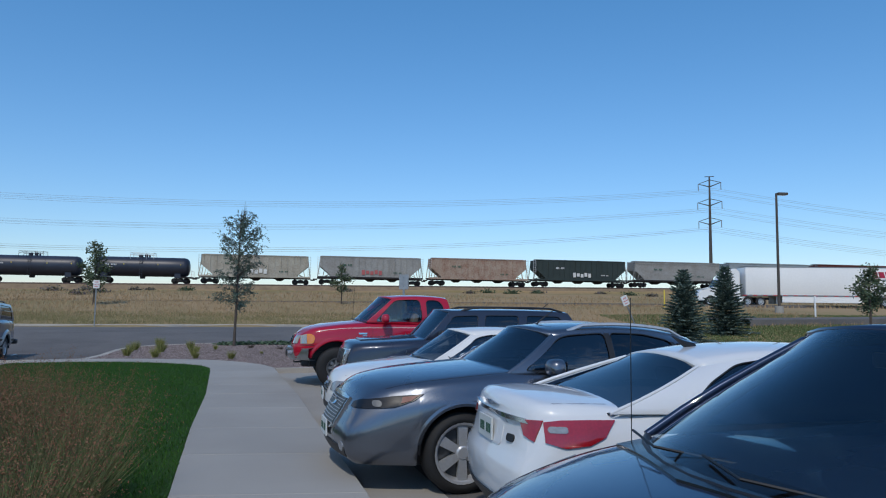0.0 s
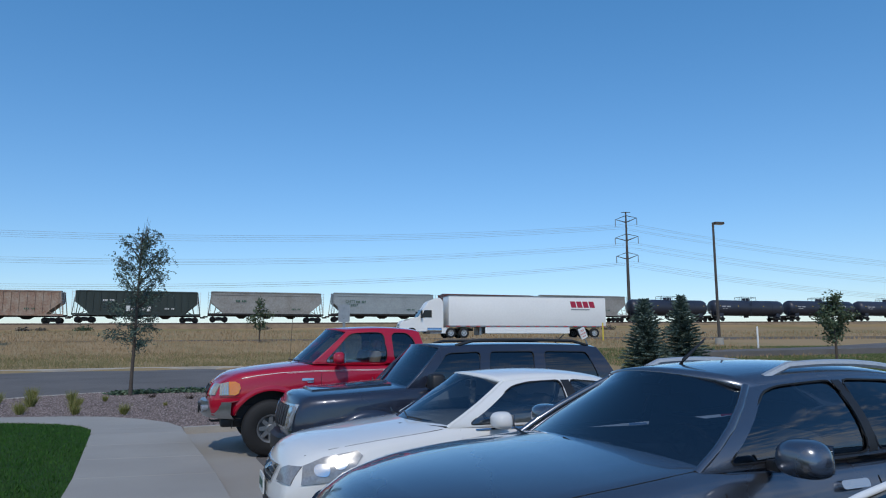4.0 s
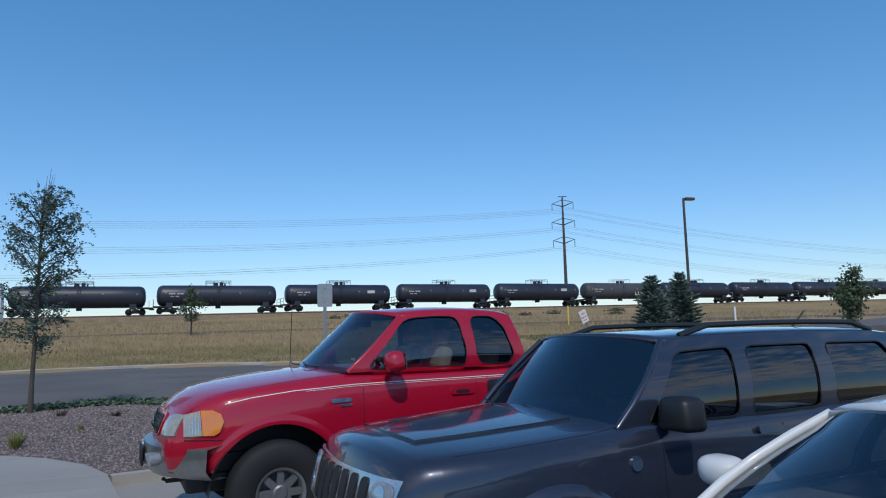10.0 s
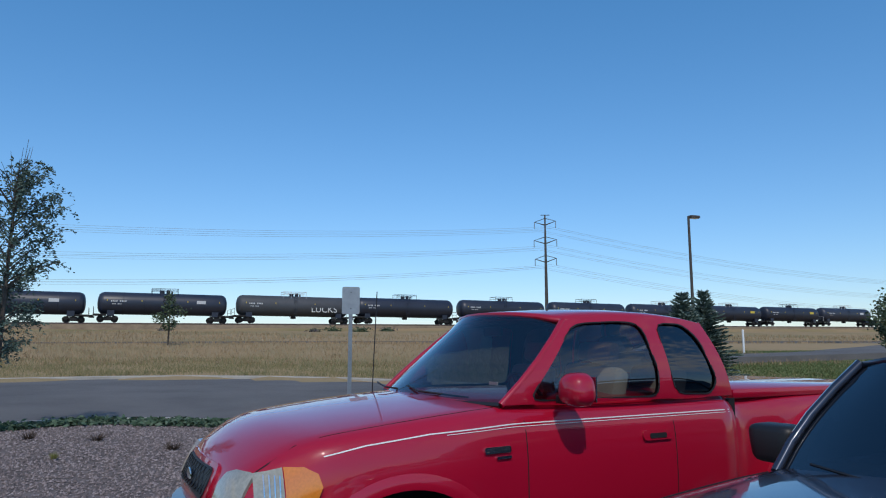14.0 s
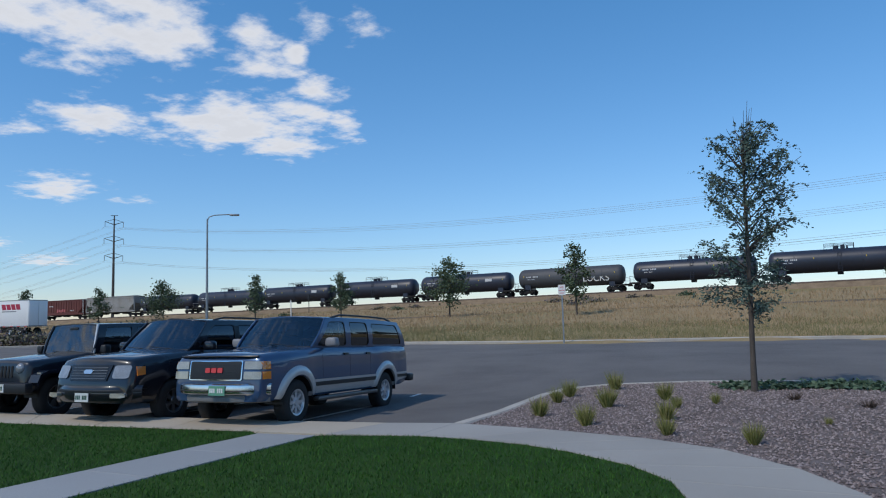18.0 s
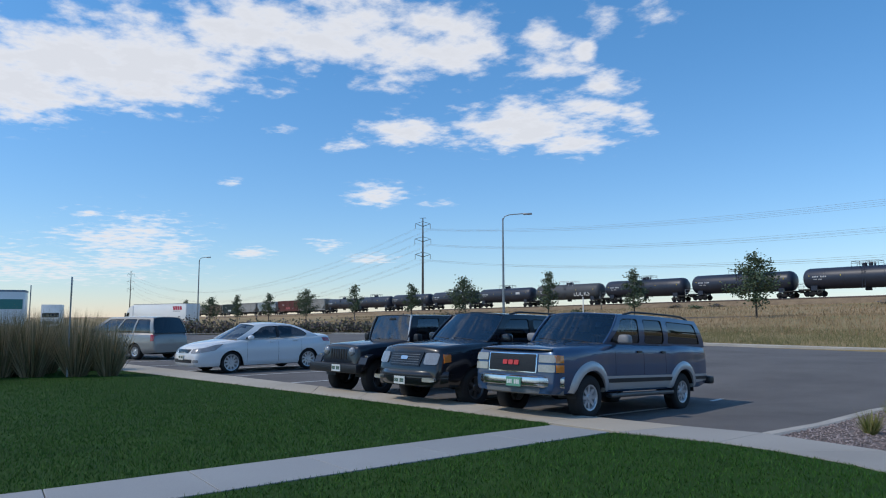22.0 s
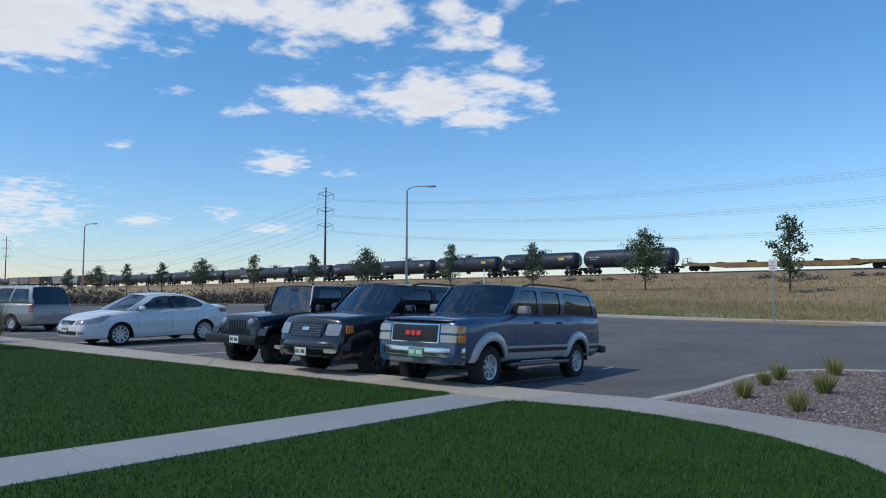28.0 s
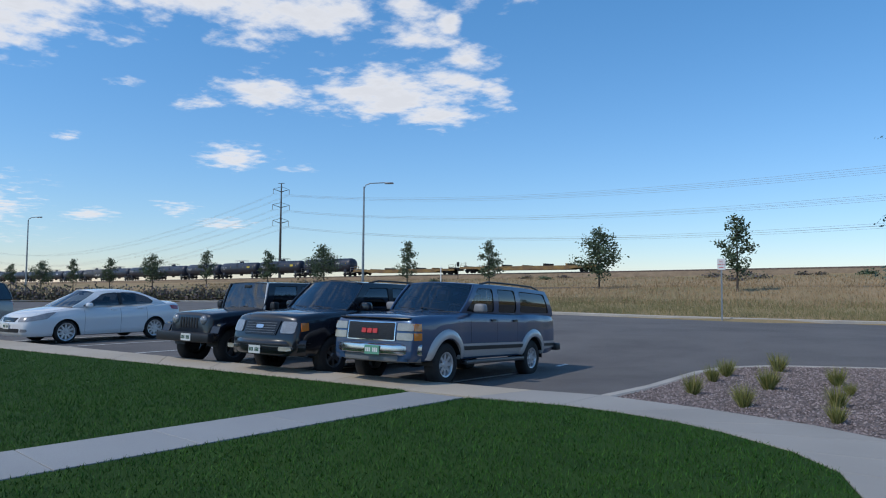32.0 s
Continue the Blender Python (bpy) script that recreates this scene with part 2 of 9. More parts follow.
ASPHALT = ground_mat("asphalt", [(0.35, (0.095, 0.09, 0.089)), (0.6, (0.127, 0.12, 0.117)), (0.85, (0.165, 0.155, 0.149))], 0.35, 180, 0.5, 0.85)
CONCRETE = mat("concrete", (0.355, 0.335, 0.305), 0.85, var=0.22, scale=2.2, bump=0.12, fine=130, rand=0.2)
CONCRETE_COOL = mat("path_concrete", (0.31, 0.318, 0.322), 0.8, var=0.2, scale=2.0, bump=0.12, fine=130, rand=0.15)
CONCRETE_TAN = mat("tan_concrete", (0.46, 0.4, 0.32), 0.85, var=0.22, scale=2.2, bump=0.12, fine=130, rand=0.2)
KERB_MAT = mat("kerb_concrete", (0.45, 0.41, 0.36), 0.85, var=0.3, scale=5, bump=0.15, fine=110)
SOIL = ground_mat("lawn_soil", [(0.35, (0.014, 0.034, 0.007)), (0.6, (0.02, 0.05, 0.009)), (0.9, (0.03, 0.068, 0.011))], 1.6, 60, 0.6)
LAWN_BLADES = island_mat("lawn_blades", [(0.014, 0.062, 0.006), (0.02, 0.082, 0.007), (0.029, 0.104, 0.008), (0.046, 0.13, 0.011)], 0.7)
FIELD = ground_mat("dry_field", [(0.3, (0.17, 0.13, 0.06)), (0.5, (0.29, 0.21, 0.105)), (0.65, (0.35, 0.245, 0.135)), (0.9, (0.22, 0.185, 0.085))], 0.06, 9, 1.0)
FIELD_BLADES = island_mat("dry_grass_blades", [(0.27, 0.195, 0.11), (0.31, 0.22, 0.125), (0.35, 0.245, 0.14), (0.39, 0.275, 0.165)], 0.85)
GREEN_BLADES = island_mat("green_grass_blades", [(0.15, 0.155, 0.07), (0.19, 0.18, 0.08), (0.23, 0.2, 0.095), (0.28, 0.23, 0.115)], 0.85)
VERGE_BLADES = island_mat("verge_grass_blades", [(0.08, 0.125, 0.045), (0.105, 0.145, 0.055), (0.135, 0.165, 0.062), (0.165, 0.18, 0.075)], 0.85)
MULCH = ground_mat("gravel_bed", [(0.35, (0.075, 0.062, 0.06)), (0.55, (0.13, 0.108, 0.102)), (0.8, (0.2, 0.168, 0.16))], 1.2, 45, 1.0)
STONES = island_mat("crushed_stones", [(0.09, 0.075, 0.072), (0.16, 0.126, 0.12), (0.24, 0.192, 0.184), (0.34, 0.285, 0.276)], 0.85)
PAINT_LINE = mat("stall_paint", (0.72, 0.72, 0.7), 0.7, var=0.35, scale=8, fine=60)
RUBBER = mat("tyre_rubber", (0.012, 0.012, 0.013), 0.75, var=0.3, bump=0.2, fine=90)
BLACK = mat("black_plastic", (0.012, 0.012, 0.014), 0.5, var=0.2, fine=120, bump=0.05)
GLOSS_BLACK = mat("gloss_black", (0.008, 0.008, 0.01), 0.2)
SEAM = mat("panel_gap", (0.004, 0.004, 0.005), 0.8)
CHROME = mat("chrome", (0.6, 0.61, 0.63), 0.18, 1.0)
ALLOY = mat("wheel_alloy", (0.56, 0.57, 0.59), 0.32, 0.55, var=0.15, fine=40)
DARK_ALLOY = mat("dark_alloy", (0.14, 0.145, 0.15), 0.4, 0.8, var=0.2, fine=40)
LENS = mat("lamp_lens", (0.38, 0.365, 0.31), 0.12, var=0.3, scale=20, fine=60, coat=1.0)
CLEAR_LENS = mat("clear_lamp_lens", (0.3, 0.31, 0.33), 0.18, 0.15, var=0.35, scale=30, fine=50, coat=0.5)
AMBER_DARK = mat("smoked_amber_lens", (0.25, 0.09, 0.05), 0.12, coat=1.0, var=0.2, fine=80)
AMBER = mat("amber_lens", (0.75, 0.22, 0.02), 0.15, coat=1.0, var=0.2, fine=80)
RED_LENS = mat("red_lens", (0.4, 0.008, 0.012), 0.12, coat=1.0, var=0.35, scale=12, fine=60)
PLATE = mat("number_plate", (0.62, 0.64, 0.62), 0.5, var=0.1, fine=30)
PLATE_GREEN = mat("green_number_plate", (0.12, 0.32, 0.22), 0.5, var=0.1, fine=30)
INK = mat("plate_ink", (0.03, 0.09, 0.06), 0.6)
SEAT = mat("seat_cloth", (0.12, 0.115, 0.11), 0.9, var=0.2, fine=80)
SEAT_LIGHT = mat("tan_seat_cloth", (0.36, 0.33, 0.29), 0.9, var=0.2, fine=80)
GLASS = glass_mat("tinted_glass", (0.17, 0.215, 0.27), 0.06)
GLASS_CLEAR = glass_mat("clear_glass", (0.38, 0.44, 0.46), 0.04)
GLASS_PALE = glass_mat("pale_green_glass", (0.74, 0.84, 0.84), 0.03)
GLASS_DARK = glass_mat("privacy_glass", (0.04, 0.05, 0.07), 0.03)
STEEL = mat("galvanised_steel", (0.33, 0.34, 0.35), 0.45, 0.8, var=0.25, scale=6, fine=40)
BROWN_STEEL = mat("weathered_pole_steel", (0.1, 0.085, 0.075), 0.6, 0.4, var=0.3, fine=20)
SIGN_WHITE = mat("sign_sheet", (0.72, 0.72, 0.7), 0.5, var=0.1, fine=20)
SIGN_RED = mat("sign_red", (0.55, 0.04, 0.04), 0.5)
LOGO_RED = mat("logo_crimson", (0.38, 0.015, 0.05), 0.5)
SIGN_BACK = mat("sign_back", (0.38, 0.39, 0.4), 0.45, 0.7, var=0.2, fine=15)
BARK = mat("bark", (0.1, 0.08, 0.065), 0.9, var=0.45, scale=10, bump=0.6, fine=50)
LEAVES = island_mat("locust_leaves", [(0.05, 0.085, 0.075), (0.07, 0.112, 0.092), (0.095, 0.138, 0.108), (0.125, 0.162, 0.122)], 0.65)
LEAVES_FAR = island_mat("small_tree_leaves", [(0.045, 0.075, 0.045), (0.065, 0.1, 0.055), (0.09, 0.12, 0.065), (0.115, 0.14, 0.075)], 0.7)
NEEDLES = island_mat("spruce_needles", [(0.065, 0.105, 0.085), (0.1, 0.145, 0.12), (0.14, 0.185, 0.16)], 0.7)
JUNIPER = island_mat("juniper_sprays", [(0.05, 0.09, 0.05), (0.075, 0.12, 0.07), (0.11, 0.15, 0.1)], 0.7)
TUFT = island_mat("tuft_blades", [(0.08, 0.1, 0.02), (0.15, 0.17, 0.04), (0.26, 0.25, 0.08), (0.36, 0.31, 0.13)], 0.8)
PLUME = island_mat("reed_grass_blades", [(0.1, 0.1, 0.045), (0.19, 0.16, 0.08), (0.32, 0.25, 0.15), (0.44, 0.35, 0.23)], 0.85)
RED_PLUME = island_mat("red_bunch_grass", [(0.12, 0.065, 0.035), (0.19, 0.085, 0.05), (0.25, 0.11, 0.065), (0.22, 0.14, 0.075)], 0.85)
GREEN_STALK = island_mat("green_bunch_stalks", [(0.05, 0.068, 0.025), (0.085, 0.09, 0.035), (0.13, 0.11, 0.05), (0.16, 0.09, 0.05)], 0.85)
SAGE = island_mat("sage_shrub_sprays", [(0.1, 0.085, 0.09), (0.16, 0.13, 0.13), (0.13, 0.13, 0.075), (0.2, 0.17, 0.1)], 0.9)


# ---- helpers of this scene ----
def part(name, bm, material, parent=None, label="", smooth=32, normals=False):
    """Links a bmesh as one mesh object, under parent if given."""
    if normals:
        bmesh.ops.recalc_face_normals(bm, faces=bm.faces)
    me = bpy.data.meshes.new(name)
    bm.to_mesh(me)
    bm.free()
    for m in material if isinstance(material, (list, tuple)) else [material]:
        me.materials.append(m)
    if smooth is not None:
        for p in me.polygons:
            p.use_smooth = True
        me.set_sharp_from_angle(angle=radians(smooth))
    ob = new(name, me)
    if parent:
        ob.parent = parent
    if label:
        ob["label"] = label
    return ob


def thing(name, label, category, group="", kind=""):
    ob = new(name)
    ob.empty_display_size = 0.2
    return tagged(ob, label, category, group, kind)


def bm_box(bm, x0, x1, y0, y1, z0, z1, bevel=0.0, m=None, mi=0):
    vs = [bm.verts.new((x, y, z)) for x in (x0, x1) for y in (y0, y1) for z in (z0, z1)]
    fs = [bm.faces.new([vs[i] for i in q]) for q in ((0, 1, 3, 2), (4, 6, 7, 5), (0, 4, 5, 1), (2, 3, 7, 6), (0, 2, 6, 4), (1, 5, 7, 3))]
    for f in fs:
        f.material_index = mi
    if bevel:
        es = list({e for f in fs for e in f.edges})
        r = bmesh.ops.bevel(bm, geom=es, offset=bevel, segments=2, affect="EDGES", profile=0.5)
        vs = list({v for f in r["faces"] for v in f.verts} | {v for v in vs if v.is_valid})
    if m is not None:
        for v in vs:
            v.co = m @ v.co
    return vs


def box_bm(*a, **k):
    bm = bmesh.new()
    bm_box(bm, *a, **k)
    return bm


def bm_tube(bm, pts, r, n=8, cap=True, mi=0):
    """A round tube along pts; r: one radius or one for each point."""
    pts = [Vector(p) for p in pts]
    rs = r if isinstance(r, (list, tuple)) else [r] * len(pts)
    rings = []
    for i, p in enumerate(pts):
        d = (pts[min(i + 1, len(pts) - 1)] - pts[max(i - 1, 0)]).normalized()
        a = d.orthogonal().normalized() if abs(d.z) < 0.98 else Vector((1, 0, 0))
        a = (a - d * a.dot(d)).normalized()
        b = d.cross(a)
        rings.append([bm.verts.new(p + (a * math.cos(2 * math.pi * k / n) + b * math.sin(2 * math.pi * k / n)) * rs[i]) for k in range(n)])
    for s, t in zip(rings, rings[1:]):
        for k in range(n):
            bm.faces.new((s[k], s[(k + 1) % n], t[(k + 1) % n], t[k])).material_index = mi
    if cap:
        bm.faces.new(rings[0][::-1]).material_index = mi
        bm.faces.new(rings[-1]).material_index = mi


def tube_bm(*a, **k):
    bm = bmesh.new()
    bm_tube(bm, *a, **k)
    return bm


def bm_lathe(bm, prof, n=28, axis="y", at=(0, 0, 0), mi=0):
    """Turns a profile of (radius, along) round an axis through at."""
    at = Vector(at)

    def put(r, h, a):
        c, s = r * math.cos(a), r * math.sin(a)
        return at + Vector({"y": (c, h, s), "x": (h, c, s), "z": (c, s, h)}[axis])
    rings = [[bm.verts.new(put(r, h, 2 * math.pi * k / n)) for k in range(n)] for r, h in prof]
    for s, t in zip(rings, rings[1:]):
        for k in range(n):
            bm.faces.new((s[k], s[(k + 1) % n], t[(k + 1) % n], t[k])).material_index = mi
    return rings


def mesh_stuff(name, verts, faces, material, label, category, kind="stuff"):
    me = bpy.data.meshes.new(name)
    me.from_pydata(verts, [], faces)
    me.materials.append(material)
    return tagged(new(name, me), label, category, kind=kind)


def bars(bm, x0, z0, x1, z1, n, y=0.0, m=None):
    """Plain upright bars in place of writing that is not to be read."""
    w = (x1 - x0) / n
    for i in range(n):
        if n > 4 and i == n // 2:
            continue
        bm_box(bm, x0 + i * w + w * 0.15, x0 + i * w + w * 0.8, y - 0.004, y, z0, z1, m=m)


# ---- ground ----
KERB_LINE = [(-400, 49), (-140, 49), (-75, 48), (-50, 46), (-33, 43.6), (-24.5, 42.3), (-18.6, 42.6), (-14, 43.6), (-9, 45.5), (-5.5, 46.1), (-2.2, 45.6), (1.2, 43.6), (3.9, 40.9), (6.7, 37.6), (9.8, 33), (12.5, 27), (14.6, 19), (15.8, 9), (16, 0), (16, -90)]
KX, KY = [p[0] for p in KERB_LINE[:15]], [p[1] for p in KERB_LINE[:15]]


def sm(a):
    a = min(max(a, 0.0), 1.0)
    return a * a * (3 - 2 * a)


def level(x, y):
    """Height of the paved surface."""
    z = 0.36 * sm((y - 24) / 12) * sm((x + 45) / 20) * (1 - sm((x - 2) / 14) * 0.6)
    z -= 0.16 * math.exp(-((y - 27.8) / 3.2) ** 2) * sm((-9 - x) / 2) * sm((x + 60) / 20)
    return z


TRACK_TURN, TRACK_Y = radians(4.0), 119.0


def rail_height(u):
    return 5.1 + 0.009 * max(-300.0, min(u, 160.0))


def on_track(u, lift=0.0):
    """A place on the railway, u metres along it."""
    return Vector((u * math.cos(TRACK_TURN), TRACK_Y + u * math.sin(TRACK_TURN), rail_height(u) + lift))


def terrain(x, y):
    """Height of the open ground: the field climbs from the road to the railway bank."""
    d = y - float(np.interp(x, KX, KY)) if x < 9.8 else (y - 33 if y > 33 else 0.0)
    if x >= 14 and y <= 33:
        return level(x, y) + 0.12 + 0.02 * min(x - 14, 30) * sm((x - 14) / 6)
    z = level(x, min(y, 60))
    if d <= 0:
        return z
    u = x * math.cos(TRACK_TURN) + (y - TRACK_Y) * math.sin(TRACK_TURN)
    off = -x * math.sin(TRACK_TURN) + (y - TRACK_Y) * math.cos(TRACK_TURN)
    bed = rail_height(u) - 0.62
    z0 = z + 0.12
    if off < 0:
        q = d / (d - off)
        f = float(np.interp(q, [0, 0.1, 0.26, 0.3, 0.42, 0.7, 0.9, 0.955, 0.972, 1.0], [0, 0.13, 0.36, 0.38, 0.385, 0.66, 0.84, 0.88, 1.0, 1.0]))
        z = z0 + (bed - z0) * f
    else:
        z = bed + float(np.interp(off, [0, 2.2, 4.5, 20, 200, 900, 4000], [0, 0, -1.0, -1.6, -3.5, -9, -45]))
    if x > 14:
        z += 0.25 * sm((x - 14) / 10) * (1 - sm(d / 30))
    return z


def sheet(name, xs, ys, fz, material, label, category):
    xs, ys = sorted(set(xs)), sorted(set(ys))
    n = len(xs)
    vs = [(x, y, fz(x, y)) for y in ys for x in xs]
    fs = [(j * n + i, j * n + i + 1, (j + 1) * n + i + 1, (j + 1) * n + i) for j in range(len(ys) - 1) for i in range(n - 1)]
    ob = mesh_stuff(name, vs, fs, material, label, category, "structure")
    for p in ob.data.polygons:
        p.use_smooth = True
    return ob


def flat_area(name, pts, lift, material, label, category, kind="structure", side=0.25, step=2.0):
    """A paved or planted area that follows the ground, with closed sides."""
    bm = bmesh.new()
    bm.faces.new([bm.verts.new((x, y, 0)) for x, y in pts])
    xs, ys = [p[0] for p in pts], [p[1] for p in pts]
    for axis, lo, hi in ((0, min(xs), max(xs)), (1, min(ys), max(ys))):
        c = max(lo, -60) + step
        while c < min(hi, 60):
            co, no = [0, 0, 0], [0, 0, 0]
            co[axis], no[axis] = c, 1
            bmesh.ops.bisect_plane(bm, geom=bm.verts[:] + bm.edges[:] + bm.faces[:], plane_co=co, plane_no=no)
            c += step
    r = bmesh.ops.extrude_edge_only(bm, edges=[e for e in bm.edges if e.is_boundary])
    low = {v for v in r["geom"] if isinstance(v, bmesh.types.BMVert)}
    for v in bm.verts:
        v.co.z = level(v.co.x, v.co.y) + lift - (side if v in low else 0)
    bmesh.ops.recalc_face_normals(bm, faces=bm.faces)
    return tagged(part(name, bm, material), label, category, kind=kind)


def ribbon(name, line, w, h, material, label, category, parent=None, rise=0.0, low=0.2, fz=None):
    """A kerb: a raised strip w wide on the left of a line."""
    bm = bmesh.new()
    P = [Vector((*p, 0)) for p in line]
    rows = []
    for i, p in enumerate(P):
        d = (P[min(i + 1, len(P) - 1)] - P[max(i - 1, 0)]).normalized()
        n = Vector((-d.y, d.x, 0))
        q = p + n * w
        z = (fz or level)(p.x, p.y)
        rows.append([bm.verts.new((p.x, p.y, z - low)), bm.verts.new((p.x, p.y, z + h - 0.025)), bm.verts.new((*(p + n * 0.025).xy, z + h)), bm.verts.new((*q.xy, z + h + rise)), bm.verts.new((*q.xy, z - low))])
    for a, b in zip(rows, rows[1:]):
        for k in range(4):
            bm.faces.new((a[k], a[k + 1], b[k + 1], b[k]))
    bm.faces.new(rows[0]), bm.faces.new(rows[-1][::-1])
    bmesh.ops.recalc_face_normals(bm, faces=bm.faces)
    ob = part(name, bm, material, parent)
    if not parent:
        tagged(ob, label, category, kind="structure")
    return ob


gx = list(np.linspace(-3500, -220, 9)) + list(np.linspace(-200, 240, 111)) + list(np.linspace(260, 3500, 9)) + [p[0] for p in KERB_LINE[2:15]]
gy = [-3000, -600, -150, 150, 170, 200, 300, 500, 900, 2000, 4000] + list(np.linspace(-80, 100, 91)) + list(np.linspace(101, 140, 40))
LAND = sheet("ground", gx, gy, lambda x, y: terrain(x, y) - (0.06 if y < 33 or (x < 9.8 and y < np.interp(x, KX, KY) + 0.3) else 0.0), FIELD, "dry grass field climbing gently to a railway bank", "field")
flat_area("road", [(-140, -60), (16, -60), (16, 0), (15.8, 9), (14.6, 19), (12.5, 27), (9.8, 33), (6.7, 37.6), (3.9, 40.9), (1.2, 43.6), (-2.2, 45.6), (-5.5, 46.1), (-9, 45.5), (-14, 43.6), (-18.6, 42.6), (-24.5, 42.3), (-33, 43.6), (-50, 46), (-75, 48), (-140, 49)], 0.0, ASPHALT, "worn grey asphalt drive and parking lot", "road", step=2.5)

# walks: near edge and far edge, cut into panels by joints
LAWN_EDGE = [(-1.6, -12), (-1.6, -4), (-2.1, 2.5), (-3.0, 8.3), (-3.56, 11.5), (-4.1, 15.0), (-4.9, 19.3), (-5.07, 20.1), (-5.42, 20.8), (-5.96, 21.3), (-6.8, 21.7), (-7.42, 21.88), (-8.3, 21.93), (-9.0, 21.85), (-10.24, 21.45), (-11.42, 21.2), (-17.09, 19.85), (-25.7, 17.75), (-33, 15.9), (-45, 12.9)]
LOT_EDGE = [(0.2, -12), (0.1, -4), (-0.45, 2.5), (-1.38, 8.3), (-1.93, 11.5), (-2.52, 15.0), (-3.36, 19.3), (-3.52, 20.15), (-3.85, 20.95), (-4.46, 21.8), (-5.3, 22.5), (-6.2, 22.82), (-7.6, 22.97), (-9.1, 22.95), (-10.1, 22.62), (-11.6, 22.2), (-18.4, 20.6), (-26.5, 18.85), (-33.7, 17.2), (-45.5, 14.4)]


def along(line, t):
    i = min(int(t), len(line) - 2)
    f = t - i
    return (line[i][0] * (1 - f) + line[i + 1][0] * f, line[i][1] * (1 - f) + line[i + 1][1] * f)


def slab_panel(parent, a0, a1, b0, b1, top, material, thick=0.25):
    """One concrete panel between two joints."""
    g = 0.006
    c = (Vector(a0) + Vector(a1) + Vector(b0) + Vector(b1)) / 4
    bm = bmesh.new()
    tops, lows = [], []
    for q in (a0, a1, b1, b0):
        q = Vector(q)
        q = q + (c - q).normalized() * g
        z = level(*q) + top
        tops.append((q.x, q.y, z))
        lows.append((q.x, q.y, z - thick))
    ins = [tuple(Vector(p) + (Vector((c.x, c.y, p[2])) - Vector(p)).normalized() * 0.007) for p in tops]
    tv, iv, lv = [bm.verts.new((p[0], p[1], p[2] - 0.004)) for p in tops], [bm.verts.new(p) for p in ins], [bm.verts.new(p) for p in lows]
    bm.faces.new(iv)
    for k in range(4):
        m = (k + 1) % 4
        bm.faces.new((iv[k], tv[k], tv[m], iv[m])), bm.faces.new((tv[k], lv[k], lv[m], tv[m]))
    bmesh.ops.recalc_face_normals(bm, faces=bm.faces)
    return part("panel", bm, material, parent)


def lay_walk(name, ea, eb, top, material, label, joint=1.5):
    bm = bmesh.new()
    ring = [Vector(p) for p in ea] + [Vector(p) for p in reversed(eb)]
    bm.faces.new([bm.verts.new((p.x, p.y, level(*p) + top - 0.03)) for p in ring])
    bmesh.ops.triangulate(bm, faces=bm.faces[:])
    base = tagged(part(name, bm, material), label, "pavement", kind="structure")
    for i in range(len(ea) - 1):
        ln = (Vector(along(ea, i + 0.999)) - Vector(ea[i])).length
        k = max(1, round(ln / joint))
        for j in range(k):
            slab_panel(base, along(ea, i + j / k), along(ea, i + (j + 1) / k - 1e-6), along(eb, i + j / k), along(eb, i + (j + 1) / k - 1e-6), top, CONCRETE_TAN if ea[i][0] < -9.5 and name == "pavement" else material)
    return base


lay_walk("pavement", LAWN_EDGE, LOT_EDGE, 0.13, CONCRETE, "tan concrete sidewalk with tooled joints beside the stalls")
lay_walk("garden_path", [(-10.85, 9.0), (-10.9, 14.7), (-11.2, 21.1)], [(-9.75, 9.0), (-9.85, 14.7), (-10.3, 21.32)], 0.128, CONCRETE_COOL, "grey concrete path crossing the lawn", 1.3)
LAWN_A = [(-60, -30), (-1.7, -30)] + LAWN_EDGE[:14] + [(-10.28, 21.38), (-9.85, 14.7), (-9.75, 9.0), (-60, 9.0)]
flat_area("lawn", LAWN_A, 0.118, SOIL, "mown dark green lawn inside the curving sidewalk", "lawn", step=3)
flat_area("lawn", [(-60, 9.02), (-10.85, 9.02), (-10.9, 14.7), (-11.2, 21.1)] + LAWN_EDGE[15:] + [(-60, 10)], 0.118, SOIL, "mown dark green lawn beside the concrete path", "lawn", step=3)
ISLAND = [(-3.52, 20.2), (-3.85, 20.99), (-4.46, 21.85), (-5.3, 22.54), (-6.2, 22.86), (-7.6, 23.0), (-8.92, 23.0), (-9.0, 24.4), (-9.2, 26.4), (-9.1, 27.3), (-8.5, 28.0), (-7.0, 28.75), (-5.5, 29.1), (-4.1, 29.15), (-2.9, 28.9), (-1.9, 28.35), (-1.15, 27.3), (-0.95, 26), (-1.2, 23), (-1.7, 20.6)]


def bed_height(x, y):
    return level(x, y) + 0.11 + 0.12 * math.exp(-((x + 5) / 3.2) ** 2 - ((y - 26.0) / 2.6) ** 2)


def gravel_bed():
    bm = bmesh.new()
    bm.faces.new([bm.verts.new((x, y, 0)) for x, y in ISLAND])
    for axis, lo, hi in ((0, -9.2, -1), (1, 20, 29.2)):
        c = lo + 0.5
        while c < hi:
            co, no = [0, 0, 0], [0, 0, 0]
            co[axis], no[axis] = c, 1
            bmesh.ops.bisect_plane(bm, geom=bm.verts[:] + bm.edges[:] + bm.faces[:], plane_co=co, plane_no=no)
            c += 0.5
    for v in bm.verts:
        v.co.z = bed_height(v.co.x, v.co.y) - 0.02
    return tagged(part("gravel_bed", bm, MULCH), "planting island covered with reddish crushed rock", "planting bed", kind="structure")


